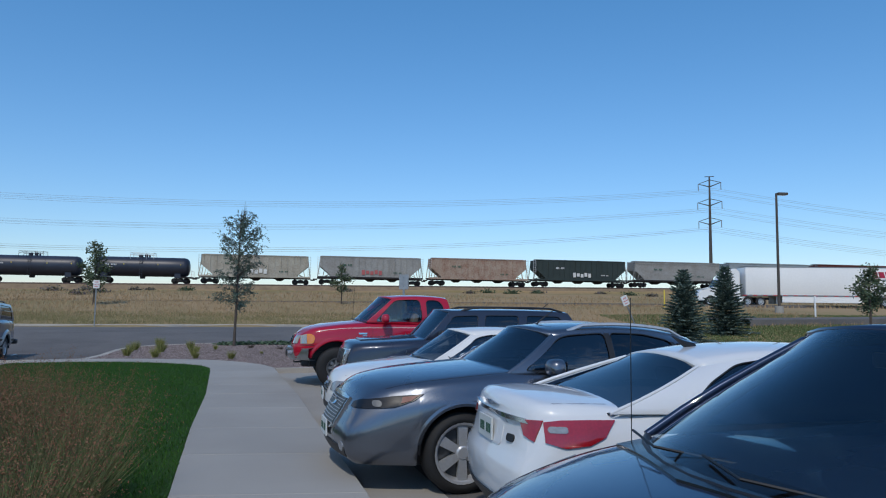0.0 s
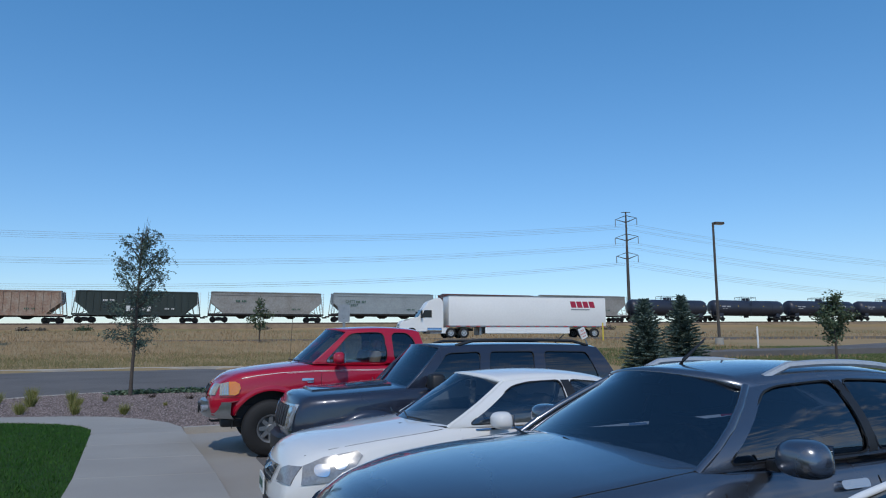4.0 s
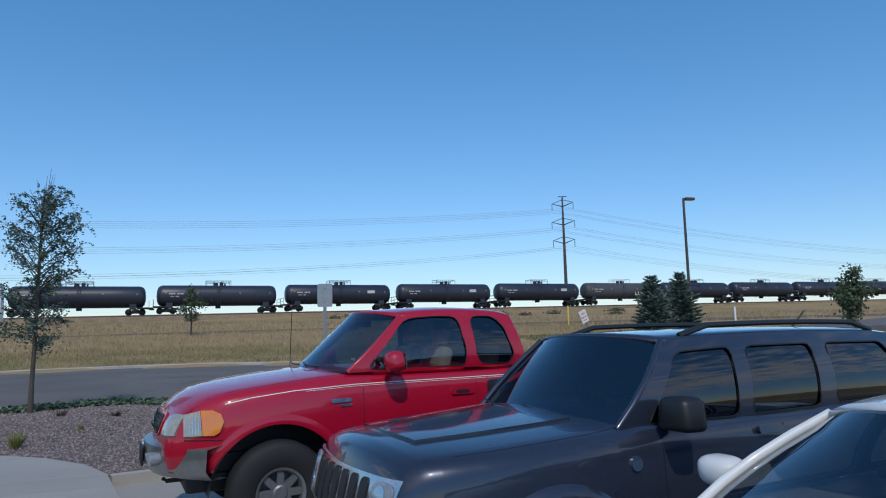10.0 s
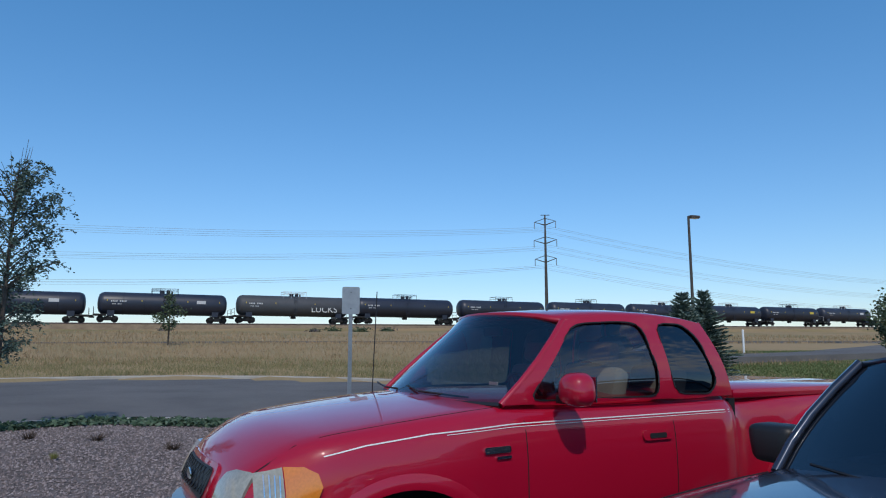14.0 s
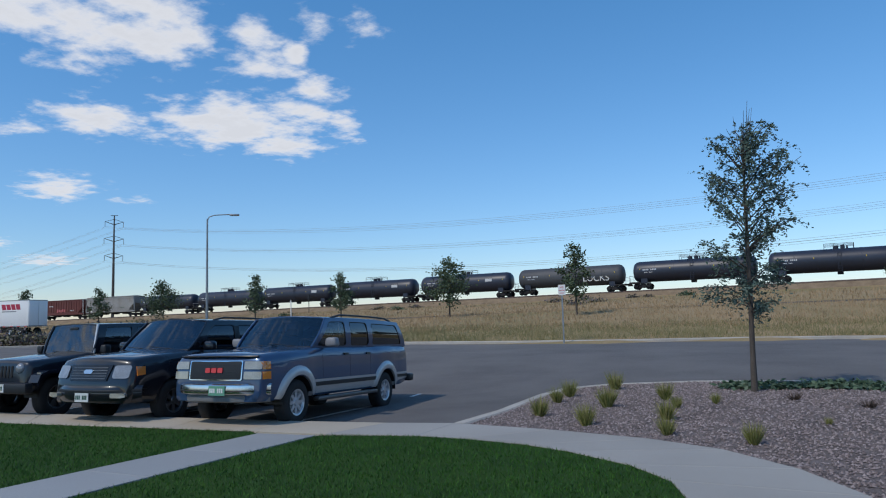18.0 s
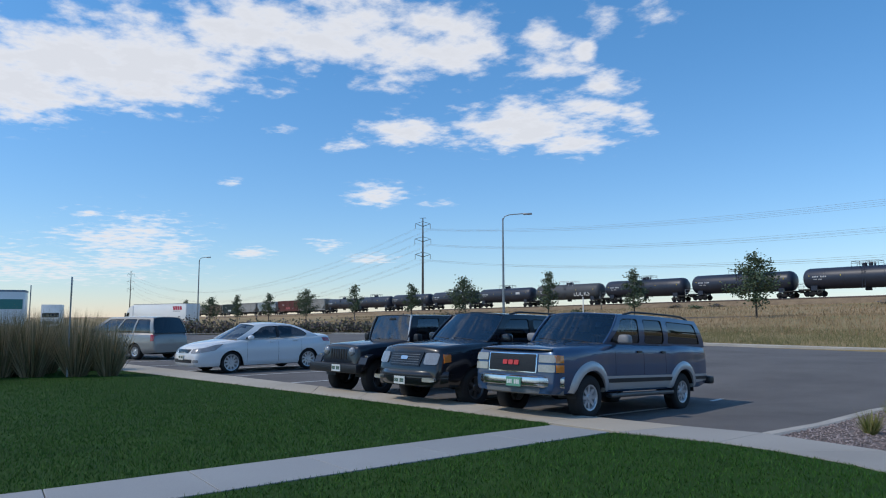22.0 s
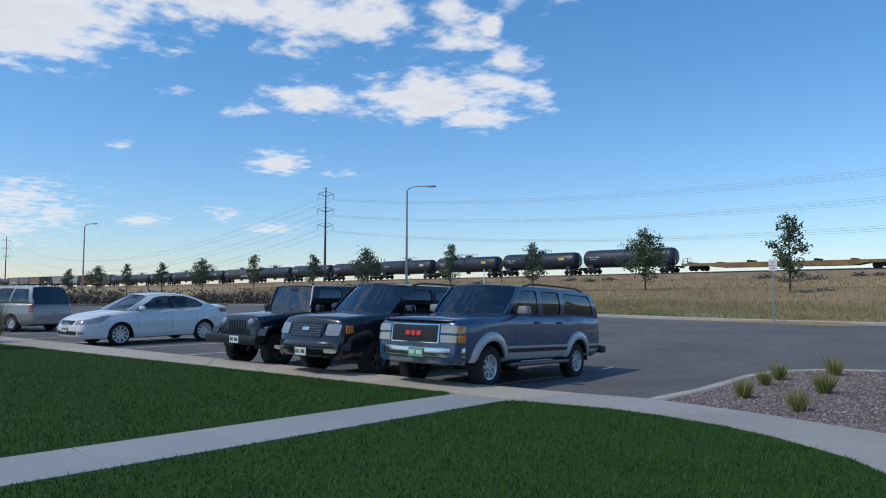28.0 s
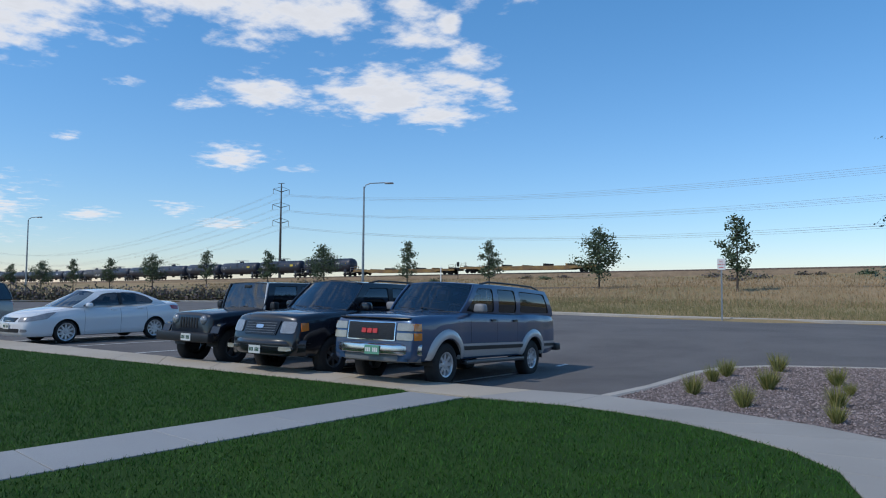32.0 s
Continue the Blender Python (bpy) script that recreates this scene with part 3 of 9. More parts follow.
gravel_bed()
ribbon("kerb", [(-8.95, 22.98), (-9.0, 24.4), (-9.2, 26.4), (-9.1, 27.3), (-8.5, 28.0), (-7.0, 28.75), (-5.5, 29.1), (-4.1, 29.15), (-2.9, 28.9), (-1.9, 28.35), (-1.15, 27.3), (-0.95, 26), (-1.2, 23), (-1.7, 20.6), (-3.5, 20.15)], 0.17, 0.13, KERB_MAT, "pale concrete kerb round the rock island", "kerb")
ribbon("kerb", [(x, y) for x, y in KERB_LINE[1:]], 0.3, 0.13, KERB_MAT, "pale concrete kerb along the far side of the road", "kerb")
# concrete pan in front of the first row of stalls
flat_area("gutter_pan", [(0.1, -4), (-0.45, 2.5), (-1.38, 8.3), (-1.93, 11.5), (-2.52, 15.0), (-3.36, 19.3), (-3.5, 20.1), (-1.75, 20.5), (-2.1, 16.8), (-1.75, 14.6), (-1.15, 11.4), (-0.6, 8.2), (0.35, 2.5), (0.9, -4)], 0.006, CONCRETE, "tan concrete pan at the head of the stalls", "gutter", side=0.1, step=4)


def stall_lines():
    def line(a, b, w=0.1):
        a, b = Vector(a), Vector(b)
        d = (b - a).normalized()
        n = Vector((-d.y, d.x)) * w / 2
        bm = bmesh.new()
        k = 6
        ra = [a + (b - a) * i / k for i in range(k + 1)]
        rows = [(bm.verts.new((*(p + n), level(*p) + 0.009)), bm.verts.new((*(p - n), level(*p) + 0.009))) for p in ra]
        for r, s in zip(rows, rows[1:]):
            bm.faces.new((r[0], r[1], s[1], s[0]))
        bmesh.ops.recalc_face_normals(bm, faces=bm.faces)
        tagged(part("stall_line", bm, PAINT_LINE), "worn white painted parking line", "road marking", "stall lines", "structure")
    u1 = Vector((math.cos(radians(6)), math.sin(radians(6))))
    for k in range(7):
        y = 19.3 - 2.72 * k
        x = float(np.interp(y, [-4, 2.5, 8.3, 11.5, 15, 19.3], [0.9, 0.35, -0.6, -1.2, -1.8, -2.0]))
        p = Vector((x, y))
        line(p + u1 * 0.25, p + u1 * 5.2)
    u2 = Vector((-0.16, 0.987))
    for k in range(9):
        p = Vector((-12.05, 22.2)) + Vector((-0.972, -0.235)) * 2.95 * k
        line(p + u2 * 0.2, p + u2 * 5.4)
    for k in range(8):
        line((14.2 - 0.15 * k, 22 - 2.72 * k), (9.6 - 0.15 * k, 21.5 - 2.72 * k))


stall_lines()


# ---- vehicles ----
import functools
from mathutils.bvhtree import BVHTree


@functools.lru_cache(None)
def slopes(points):
    """Tangents of a curve that never overshoots its points."""
    d = [(b[1] - a[1]) / (b[0] - a[0]) for a, b in zip(points, points[1:])]
    m = [d[0]] + [0.0 if p * q <= 0 else 2 * p * q / (p + q) for p, q in zip(d, d[1:])] + [d[-1]]
    return m


def curve(points, s):
    """Smooth interpolation through (s, value) pairs."""
    points = tuple(points)
    if s <= points[0][0]:
        return points[0][1]
    if s >= points[-1][0]:
        return points[-1][1]
    m = slopes(points)
    for i, ((a, va), (b, vb)) in enumerate(zip(points, points[1:])):
        if s <= b:
            h = b - a
            f = (s - a) / h
            return va * (1 + 2 * f) * (1 - f) ** 2 + m[i] * h * f * (1 - f) ** 2 + vb * f * f * (3 - 2 * f) + m[i + 1] * h * f * f * (f - 1)


NS = 13             # points of a section from the sill to the shoulder


class Shape:
    """The outer skin of a car: x forward with the nose at 0, y to its left, z up from the ground.
    nose and tail: how far the ends stand out at each height; bow: how far they curve in plan."""

    def __init__(self, L, W, top, width, sill, hubs, arch, front_low, rear_low, crown=0.04, tuck=0.93, shoulder=0.93, flare=0.0, nose=((0, 0), (1, 0)), tail=((0, 0), (1, 0)), bow=(0.05, 0.04), waist=0.0):
        self.L, self.W, self.top, self.width, self.sill, self.hubs = L, W, tuple(top), tuple(width), sill, hubs
        self.arch, self.crown, self.shoulder, self.flare = arch, crown, shoulder, flare
        self.side = ((0.0, tuck), (0.08, 0.98), (0.3, 1.0 - waist), (0.5, 1.0), (0.72, 0.99), (0.86, shoulder + 0.04), (0.95, shoulder + 0.005), (1.0, shoulder - 0.05))
        self.nose, self.tail, self.bow = tuple(nose), tuple(tail), bow
        st = set(np.round(np.linspace(0, L, 64), 4)) | {0.006, 0.015, 0.03, 0.05, 0.075, 0.11, 0.15, 0.2, L - 0.006, L - 0.015, L - 0.03, L - 0.05, L - 0.08, L - 0.12}
        for hs, hz in hubs:
            st |= {round(hs + arch * math.cos(math.pi * k / 20), 4) for k in range(21)}
        self.st = sorted(v for v in st if 0 <= v <= L)
        keep = [self.st[0]]
        for v in self.st[1:]:
            if v - keep[-1] > 0.005:
                keep.append(v)
        self.st = keep
        self.front_low, self.rear_low = front_low, rear_low

    def half(self, s):
        w = curve(self.width, s) * self.W / 2
        for hs, hz in self.hubs:
            w += self.flare * math.exp(-((s - hs) / (self.arch * 1.05)) ** 4)
        return w

    def base(self, s):
        z = self.sill
        z = max(z, self.front_low - (self.front_low - self.sill) * sm(s / 0.5)) if s < 0.5 else z
        return max(z, self.rear_low - (self.rear_low - self.sill) * sm((self.L - s) / 0.5)) if s > self.L - 0.5 else z

    def low(self, s):
        z = self.base(s)
        for hs, hz in self.hubs:
            d = abs(s - hs)
            if d < self.arch:
                z = max(z, hz + math.sqrt(self.arch ** 2 - d * d) * 0.98)
        return z

    def section(self, s):
        zt, zb, w = curve(self.top, s), self.base(s), self.half(s)
        z0 = min(self.low(s), zt - 0.06)
        pts = []
        for k in range(NS):
            f = k / (NS - 1)
            z = z0 + (zt - z0) * (f * 1.25 - 0.25 * f ** 4)
            pts.append((w * curve(self.side, (z - zb) / (zt - zb)), z))
        y0 = pts[-1][0]
        for f in (0.9, 0.72, 0.5, 0.25, 0.0):
            pts.append((y0 * f, zt + self.crown * (1 - f * f) ** 0.8))
        return pts

    def put(self, s, y, z):
        q = max(0.0, 1 - (2 * y / self.W) ** 2)
        f, r = 1 - sm(s / 0.6), 1 - sm((self.L - s) / 0.5)
        return Vector((-s + f * (curve(self.nose, z) + self.bow[0] * q) - r * (curve(self.tail, z) + self.bow[1] * q), y, z))


def shell(sh):
    """Builds the skin as one bmesh; tags each face by where it lies."""
    bm = bmesh.new()
    rows = []
    for s in sh.st:
        half = sh.section(s)
        left = [bm.verts.new(sh.put(s, y, z)) for y, z in half]
        right = [bm.verts.new(sh.put(s, -y, z)) for y, z in half[:-1]][::-1]
        rows.append(left + right)
    n = len(rows[0])
    tags = {}
    for i in range(len(rows) - 1):
        for k in range(n - 1):
            f = bm.faces.new((rows[i][k], rows[i + 1][k], rows[i + 1][k + 1], rows[i][k + 1]))
            kk = min(k, n - 2 - k)
            tags[f] = ((sh.st[i] + sh.st[i + 1]) / 2, kk, 1 if k < n // 2 else -1)
    # the two ends, closed by level strips that bow outwards
    for row, s in ((rows[0], 0.0), (rows[-1], sh.L)):
        half = sh.section(s)
        M = 12
        grid = []
        for k in range(NS):
            y, z = half[k]
            grid.append([row[k]] + [bm.verts.new(sh.put(s, y * (1 - 2 * j / M), z)) for j in range(1, M)] + [row[n - 1 - k]])
        for a, b in zip(grid, grid[1:]):
            for j in range(M):
                f = bm.faces.new((a[j], a[j + 1], b[j + 1], b[j]) if s == 0 else (a[j + 1], a[j], b[j], b[j + 1]))
                tags[f] = (s, 3, 1)
        f = bm.faces.new(grid[-1][:-1] + [row[k] for k in range(n - NS, NS - 1, -1)])
        tags[f] = (s, 3, 1)
    bmesh.ops.recalc_face_normals(bm, faces=bm.faces)
    bm.normal_update()
    return bm, tags


class Skin:
    def __init__(self, bm):
        bm.faces.ensure_lookup_table()
        self.tree = BVHTree.FromBMesh(bm)

    def hit(self, o, d):
        p, nrm, _, _ = self.tree.ray_cast(Vector(o), Vector(d))
        return p, nrm


WAYS = {"front": (lambda a, b: (3, a, b), (-1, 0, 0)), "rear": (lambda a, b: (-12, a, b), (1, 0, 0)), "left": (lambda a, b: (-a, 4, b), (0, -1, 0)), "right": (lambda a, b: (-a, -4, b), (0, 1, 0)), "top": (lambda a, b: (-a, b, 4), (0, 0, -1))}


def patch(skin, side, outline, off=0.008, step=0.07):
    """A piece that lies on the skin: outline in (y, z) for front and rear, (s, z) for the sides, (s, y) for the top."""
    bm = bmesh.new()
    pts = list(outline)
    bm.faces.new([bm.verts.new((a, b, 0)) for a, b in pts])
    for axis in (0, 1):
        lo, hi = min(p[axis] for p in pts), max(p[axis] for p in pts)
        k = int((hi - lo) / step)
        for j in range(1, k + 1):
            co, no = [0, 0, 0], [0, 0, 0]
            co[axis], no[axis] = lo + (hi - lo) * j / (k + 1), 1
            bmesh.ops.bisect_plane(bm, geom=bm.verts[:] + bm.edges[:] + bm.faces[:], plane_co=co, plane_no=no)
    r = bmesh.ops.extrude_edge_only(bm, edges=[e for e in bm.edges if e.is_boundary])
    low = {v for v in r["geom"] if isinstance(v, bmesh.types.BMVert)}
    put, d = WAYS[side]
    d = Vector(d)
    last = None
    todo = []
    for v in bm.verts:
        p, nrm = skin.hit(put(v.co.x, v.co.y), d)
        if p is None:
            todo.append(v)
            continue
        last = p
        out = (nrm if nrm.dot(d) < 0 else -nrm)
        v.co = p + (-d * 0.4 + out * 0.6).normalized() * (off if v not in low else -0.01)
    for v in todo:
        near = min((w for w in bm.verts if w not in todo), key=lambda w: (w.co - (last or Vector())).length, default=None)
        if near:
            v.co = near.co
    bmesh.ops.recalc_face_normals(bm, faces=bm.faces)
    return bm


def strip(line, w):
    """The outline of a thin band along a broken line."""
    P = [Vector(p) for p in line]
    A, B = [], []
    for i, p in enumerate(P):
        d = (P[min(i + 1, len(P) - 1)] - P[max(i - 1, 0)]).normalized()
        n = Vector((-d.y, d.x)) * w / 2
        A.append(tuple(p + n)), B.append(tuple(p - n))
    return A + B[::-1]


def both(f):
    for side in ("left", "right"):
        f(side, 1 if side == "left" else -1)


def rounded(x0, x1, z0, z1, r=0.03, n=3):
    out = []
    for cx, cz, a0 in ((x1 - r, z1 - r, 0), (x0 + r, z1 - r, 90), (x0 + r, z0 + r, 180), (x1 - r, z0 + r, 270)):
        for k in range(n + 1):
            a = radians(a0 + 90 * k / n)
            out.append((cx + r * math.cos(a), cz + r * math.sin(a)))
    return out


def quad_grid(bm, c00, c10, c11, c01, nu, nv, bow=(0, 0, 0), mi=0):
    """A patch between four corners, bowed outwards in its middle."""
    c00, c10, c11, c01, bow = (Vector(c) for c in (c00, c10, c11, c01, bow))
    vs = []
    for j in range(nv + 1):
        for i in range(nu + 1):
            u, v = i / nu, j / nv
            p = c00 * (1 - u) * (1 - v) + c10 * u * (1 - v) + c11 * u * v + c01 * (1 - u) * v
            vs.append(bm.verts.new(p + bow * (4 * u * (1 - u))))
    for j in range(nv):
        for i in range(nu):
            a = j * (nu + 1) + i
            bm.faces.new((vs[a], vs[a + 1], vs[a + nu + 2], vs[a + nu + 1])).material_index = mi


def wheel(car, x, y, r, w, rim_r, spokes, alloy, label="", out=1, turn=0.0):
    """A tyre with its rim under it; out: +1 on the left side."""
    bm = bmesh.new()
    prof = [(rim_r, -w / 2 + 0.02), (rim_r + 0.03, -w / 2), (r - 0.05, -w / 2), (r - 0.012, -w / 2 + 0.03), (r, -w / 4), (r, w / 4), (r - 0.012, w / 2 - 0.03), (r - 0.05, w / 2), (rim_r + 0.03, w / 2), (rim_r, w / 2 - 0.02)]
    bm_lathe(bm, prof, 32)
    tyre = part("wheel", bm, RUBBER, car, label or "black rubber tyre", smooth=40, normals=True)
    tyre.matrix_basis = pose(x, y, r, 0, 0, turn)
    bm = bmesh.new()
    f = out * w / 2
    bm_lathe(bm, [(rim_r + 0.012, f - out * 0.005), (rim_r - 0.01, f - out * 0.012), (rim_r - 0.03, f - out * 0.05), (rim_r - 0.04, -f)], 28)
    bm_lathe(bm, [(0.0, f - out * 0.02), (0.05, f - out * 0.02), (0.065, f - out * 0.035), (0.07, f - out * 0.09)], 16)
    for k in range(spokes):
        m = Matrix.Rotation(2 * math.pi * k / spokes, 4, "Y")
        sw = 0.75 * math.pi * rim_r / spokes * 0.46
        vs = [bm.verts.new(m @ Vector(c)) for c in ((-0.03 - 0.1 * sw, f - out * 0.035, 0.05), (0.03 + 0.1 * sw, f - out * 0.035, 0.05), (sw, f - out * 0.03, rim_r - 0.015), (-sw, f - out * 0.03, rim_r - 0.015))]
        lo = [bm.verts.new(v.co - Vector((0, out * 0.05, 0))) for v in vs]
        bm.faces.new(vs)
        for a in range(4):
            bm.faces.new((vs[a], lo[a], lo[(a + 1) % 4], vs[(a + 1) % 4]))
    rim = part("rim", bm, alloy, tyre, "", smooth=35, normals=True)
    bm = bmesh.new()        # dark drum and brake behind the spokes
    bm_lathe(bm, [(0.0, f - out * 0.1), (rim_r - 0.035, f - out * 0.1)], 20)
    part("brake_disc", bm, DARK_ALLOY, tyre)
    return tyre


def cabin(car, paint, C, glass_front, glass_rear, trim=BLACK):
    """The part above the belt: roof, pillars, panes. C holds s and z of the corners and the windows."""
    wb, wr, zb, zr = C["wb"] / 2, C["wr"] / 2, C["belt"], C["roof"]
    fb, ft, rt, rb = C["front_base"], C["front_top"], C["rear_top"], C["rear_base"]
    zb2 = C.get("belt_rear", zb)
    crown = C.get("crown", 0.05)

    def side_pt(u, v, sg, inset=0.0):
        sb, stp = fb + (rb - fb) * u, ft + (rt - ft) * u
        s = sb + (stp - sb) * v
        zbl = zb + (zb2 - zb) * u
        ztp = zr - C.get("drop_front", 0.03) * (1 - u) ** 3 - C.get("drop_rear", 0.06) * u ** 3 - crown * 0.55
        w = wb + (wr - wb) * (v ** 1.25) + 0.035 * math.sin(math.pi * v)
        taper = 1 - C.get("plan", 0.05) * (2 * u - 1) ** 2
        return Vector((-s, sg * (w * taper - inset), zbl + (ztp - zbl) * v))
    v0, v1 = C.get("v0", 0.06), C.get("v1", 0.9)

    def to_uv(q):
        """Where a point of the side view, s and z, lies on the cabin side."""
        u = 0.5
        for _ in range(6):
            lo, hi = side_pt(u, 0, 1).z, side_pt(u, 1, 1).z
            v = min(max((q[1] - lo) / (hi - lo), 0.03), 0.96)
            u = min(max((q[0] - fb - (ft - fb) * v) / ((rb - fb) * (1 - v) + (rt - ft) * v), 0.02), 0.98)
        return u, v

    def outline(w):
        """A window's corners with rounded turns, in u and v."""
        if isinstance(w[0], (int, float)):
            pts = [(-side_pt(u, v, 1).x, side_pt(u, v, 1).z) for u, v in ((w[0], v0), (w[0], v1), (w[1], v1), (w[1], v0))]
        else:
            pts = w[0]
        out = []
        for i, p in enumerate(pts):
            p, a, b = Vector(p), Vector(pts[i - 1]), Vector(pts[(i + 1) % len(pts)])
            r = min(C.get("corner", 0.06), (a - p).length * 0.42, (b - p).length * 0.42)
            e, f = p + (a - p).normalized() * r, p + (b - p).normalized() * r
            for k in range(4):
                t = k / 3
                out.append(to_uv(e * (1 - t) ** 2 + p * 2 * t * (1 - t) + f * t ** 2))
        return out
    wins = [outline(w) for w in C["windows"]]

    def side_sheet(loops, sg, inset):
        bm = bmesh.new()
        for lp in loops:
            vs = [bm.verts.new((u, v, 0)) for u, v in lp]
            for i in range(len(vs)):
                bm.edges.new((vs[i - 1], vs[i]))
        bmesh.ops.triangle_fill(bm, use_beauty=True, use_dissolve=False, edges=bm.edges[:])
        for axis, n in ((0, 22), (1, 9)):
            for j in range(1, n):
                co, no = [0, 0, 0], [0, 0, 0]
                co[axis], no[axis] = j / n, 1
                bmesh.ops.bisect_plane(bm, geom=bm.verts[:] + bm.edges[:] + bm.faces[:], plane_co=co, plane_no=no)
        normals = []
        for v in bm.verts:
            u, w = v.co.x, v.co.y
            n = (side_pt(u + 0.01, w, sg) - side_pt(u - 0.01, w, sg)).cross(side_pt(u, w + 0.01, sg) - side_pt(u, max(w - 0.01, 0), sg)).normalized()
            normals.append(n if n.y * sg > 0 else -n)
            v.co = side_pt(u, w, sg, inset)
        bm.normal_update()
        for f in bm.faces:
            if f.normal.y * sg < 0:
                f.normal_flip()
        return bm, normals

    def smooth_sheet(name, loops, sg, inset, material, label=""):
        bm, normals = side_sheet(loops, sg, inset)
        ob = part(name, bm, material, car, label, smooth=180)
        ob.data.normals_split_custom_set_from_vertices(normals)
        return ob
    edge = [(k / 12, 0) for k in range(12)] + [(1, k / 4) for k in range(4)] + [(1 - k / 12, 1) for k in range(12)] + [(0, 1 - k / 4) for k in range(4)]
    for sg in (1, -1):
        smooth_sheet("cabin_side", [edge] + wins, sg, 0.0, paint)
        smooth_sheet("cabin_lining", [edge] + wins, sg, 0.03, trim)
        for w, ring in zip(C["windows"], wins):
            smooth_sheet("window", [ring], sg, 0.012, glass_rear if w[-1] else glass_front, "tinted side window").visible_shadow = False
            bm = bmesh.new()            # rubber seal
            pts = [side_pt(u, v, sg, -0.001) for u, v in ring]
            bm_tube(bm, pts + [pts[0]], 0.006, 4, cap=False)
            part("window_seal", bm, trim, car)
        for poly in C.get("pillars", ()):
            smooth_sheet("door_pillar", [[to_uv(q) for q in poly]], sg, -0.003, trim, "black door pillar")
    # roof
    bm = bmesh.new()
    nu, nv = 16, 8
    rows = []
    for i in range(nu + 1):
        u = i / nu
        a, b = side_pt(u, 1, 1), side_pt(u, 1, -1)
        row = []
        for j in range(nv + 1):
            q = j / nv
            p = a.lerp(b, q)
            p.z += crown * (4 * q * (1 - q)) ** 0.7
            p.x += C.get("bow", 0.09) * 4 * q * (1 - q) * (1 - u) ** 2 - 0.03 * 4 * q * (1 - q) * u ** 2
            row.append(bm.verts.new(p))
        rows.append(row)
    for r, q in zip(rows, rows[1:]):
        for j in range(nv):
            bm.faces.new((r[j], r[j + 1], q[j + 1], q[j]))
    bmesh.ops.recalc_face_normals(bm, faces=bm.faces)
    roof = part("roof", bm, C.get("roof_paint", paint), car, smooth=35)
    so = roof.modifiers.new("thick", "SOLIDIFY")
    so.thickness, so.offset = 0.025, -1
    # windscreen and rear window
    for nm, u, bow, gl in (("windscreen", 0, C.get("bow", 0.09), glass_front if not C.get("dark_front") else glass_rear), ("rear_window", 1, -0.04, glass_rear)):
        if C.get("skip_rear") and u == 1:
            continue
        bm = bmesh.new()
        ny, nz = 10, 6
        g = {}
        for j in range(nz + 1):
            v = 0.02 + 0.96 * j / nz
            a, b = side_pt(u, v, 1, 0.05), side_pt(u, v, -1, 0.05)
            for i in range(ny + 1):
                q = i / ny
                p = a.lerp(b, q)
                p.x += (bow * (1.15 - 0.15 * v)) * 4 * q * (1 - q) - (0.006 if u == 0 else -0.006)
                p.z += (crown * (4 * q * (1 - q)) ** 0.7 if j == nz else crown * v * 4 * q * (1 - q) * 0.9) - 0.004
                g[i, j] = bm.verts.new(p)
        for j in range(nz):
            for i in range(ny):
                q = (g[i, j], g[i + 1, j], g[i + 1, j + 1], g[i, j + 1])
                bm.faces.new(q if u else q[::-1])
        part(nm, bm, gl, car, "tinted windscreen" if u == 0 else "tinted rear window", smooth=50).visible_shadow = False
        for sg in (1, -1):
            part("pillar", tube_bm([side_pt(u, v, sg, 0.022) for v in (0, 0.25, 0.5, 0.75, 1)], 0.022 if u == 0 else 0.014, 8), paint, car, smooth=60, normals=True)
        bm = bmesh.new()
        a, b = side_pt(u, 0, 1, 0.03), side_pt(u, 0, -1, 0.03)
        bm_tube(bm, [a.lerp(b, q) + Vector((bow * 1.15 * 4 * q * (1 - q), 0, -0.004)) for q in [k / 8 for k in range(9)]], 0.02 if u == 0 else 0.008, 5)
        part("window_seal", bm, trim, car)
    # seats, wheel and dash that show through the panes
    sc = C.get("seat", SEAT)
    for sx in C["seats"]:
        for sy in (0.36, -0.36):
            bm = bmesh.new()
            m = Matrix.Translation((-sx, sy * C["wb"] / 1.6, zb - 0.25)) @ Matrix.Rotation(radians(-14), 4, "Y")
            k = min(1.0, (zr - 0.2 - (zb - 0.25)) / 0.7)
            bm_box(bm, -0.07, 0.07, -0.24, 0.24, 0, 0.5 * k, 0.05, m=m)
            bm_box(bm, -0.05, 0.05, -0.13, 0.13, 0.53 * k, 0.7 * k, 0.04, m=m)
            part("seat", bm, sc, car, smooth=40)
    m = Matrix.Translation((-C["seats"][0] + 0.52, 0.36 * C["wb"] / 1.6, zb + 0.0)) @ Matrix.Rotation(radians(-62), 4, "Y")
    bm = bmesh.new()
    bm_tube(bm, [m @ Vector((0.18 * math.cos(a), 0.18 * math.sin(a), 0)) for a in [2 * math.pi * k / 18 for k in range(19)]], 0.014, 6, cap=False)
    bm_box(bm, -0.17, 0.17, -0.025, 0.025, -0.02, 0.01, m=m)
    part("steering_wheel", bm, BLACK, car, smooth=40)
    wbx = C["wb"] / 2 - 0.12
    part("dashboard", box_bm(-C["front_base"] - 0.42, -C["front_base"] - 0.1, -wbx, wbx, zb - 0.1, zb + 0.015, 0.03), BLACK, car)
    m = side_pt(0, 0.86, 1)
    bm = box_bm(m.x + 0.0, m.x + 0.035, -0.11, 0.11, m.z - 0.02, m.z + 0.045, 0.012)
    part("rear_view_mirror", bm, BLACK, car)
    return side_pt


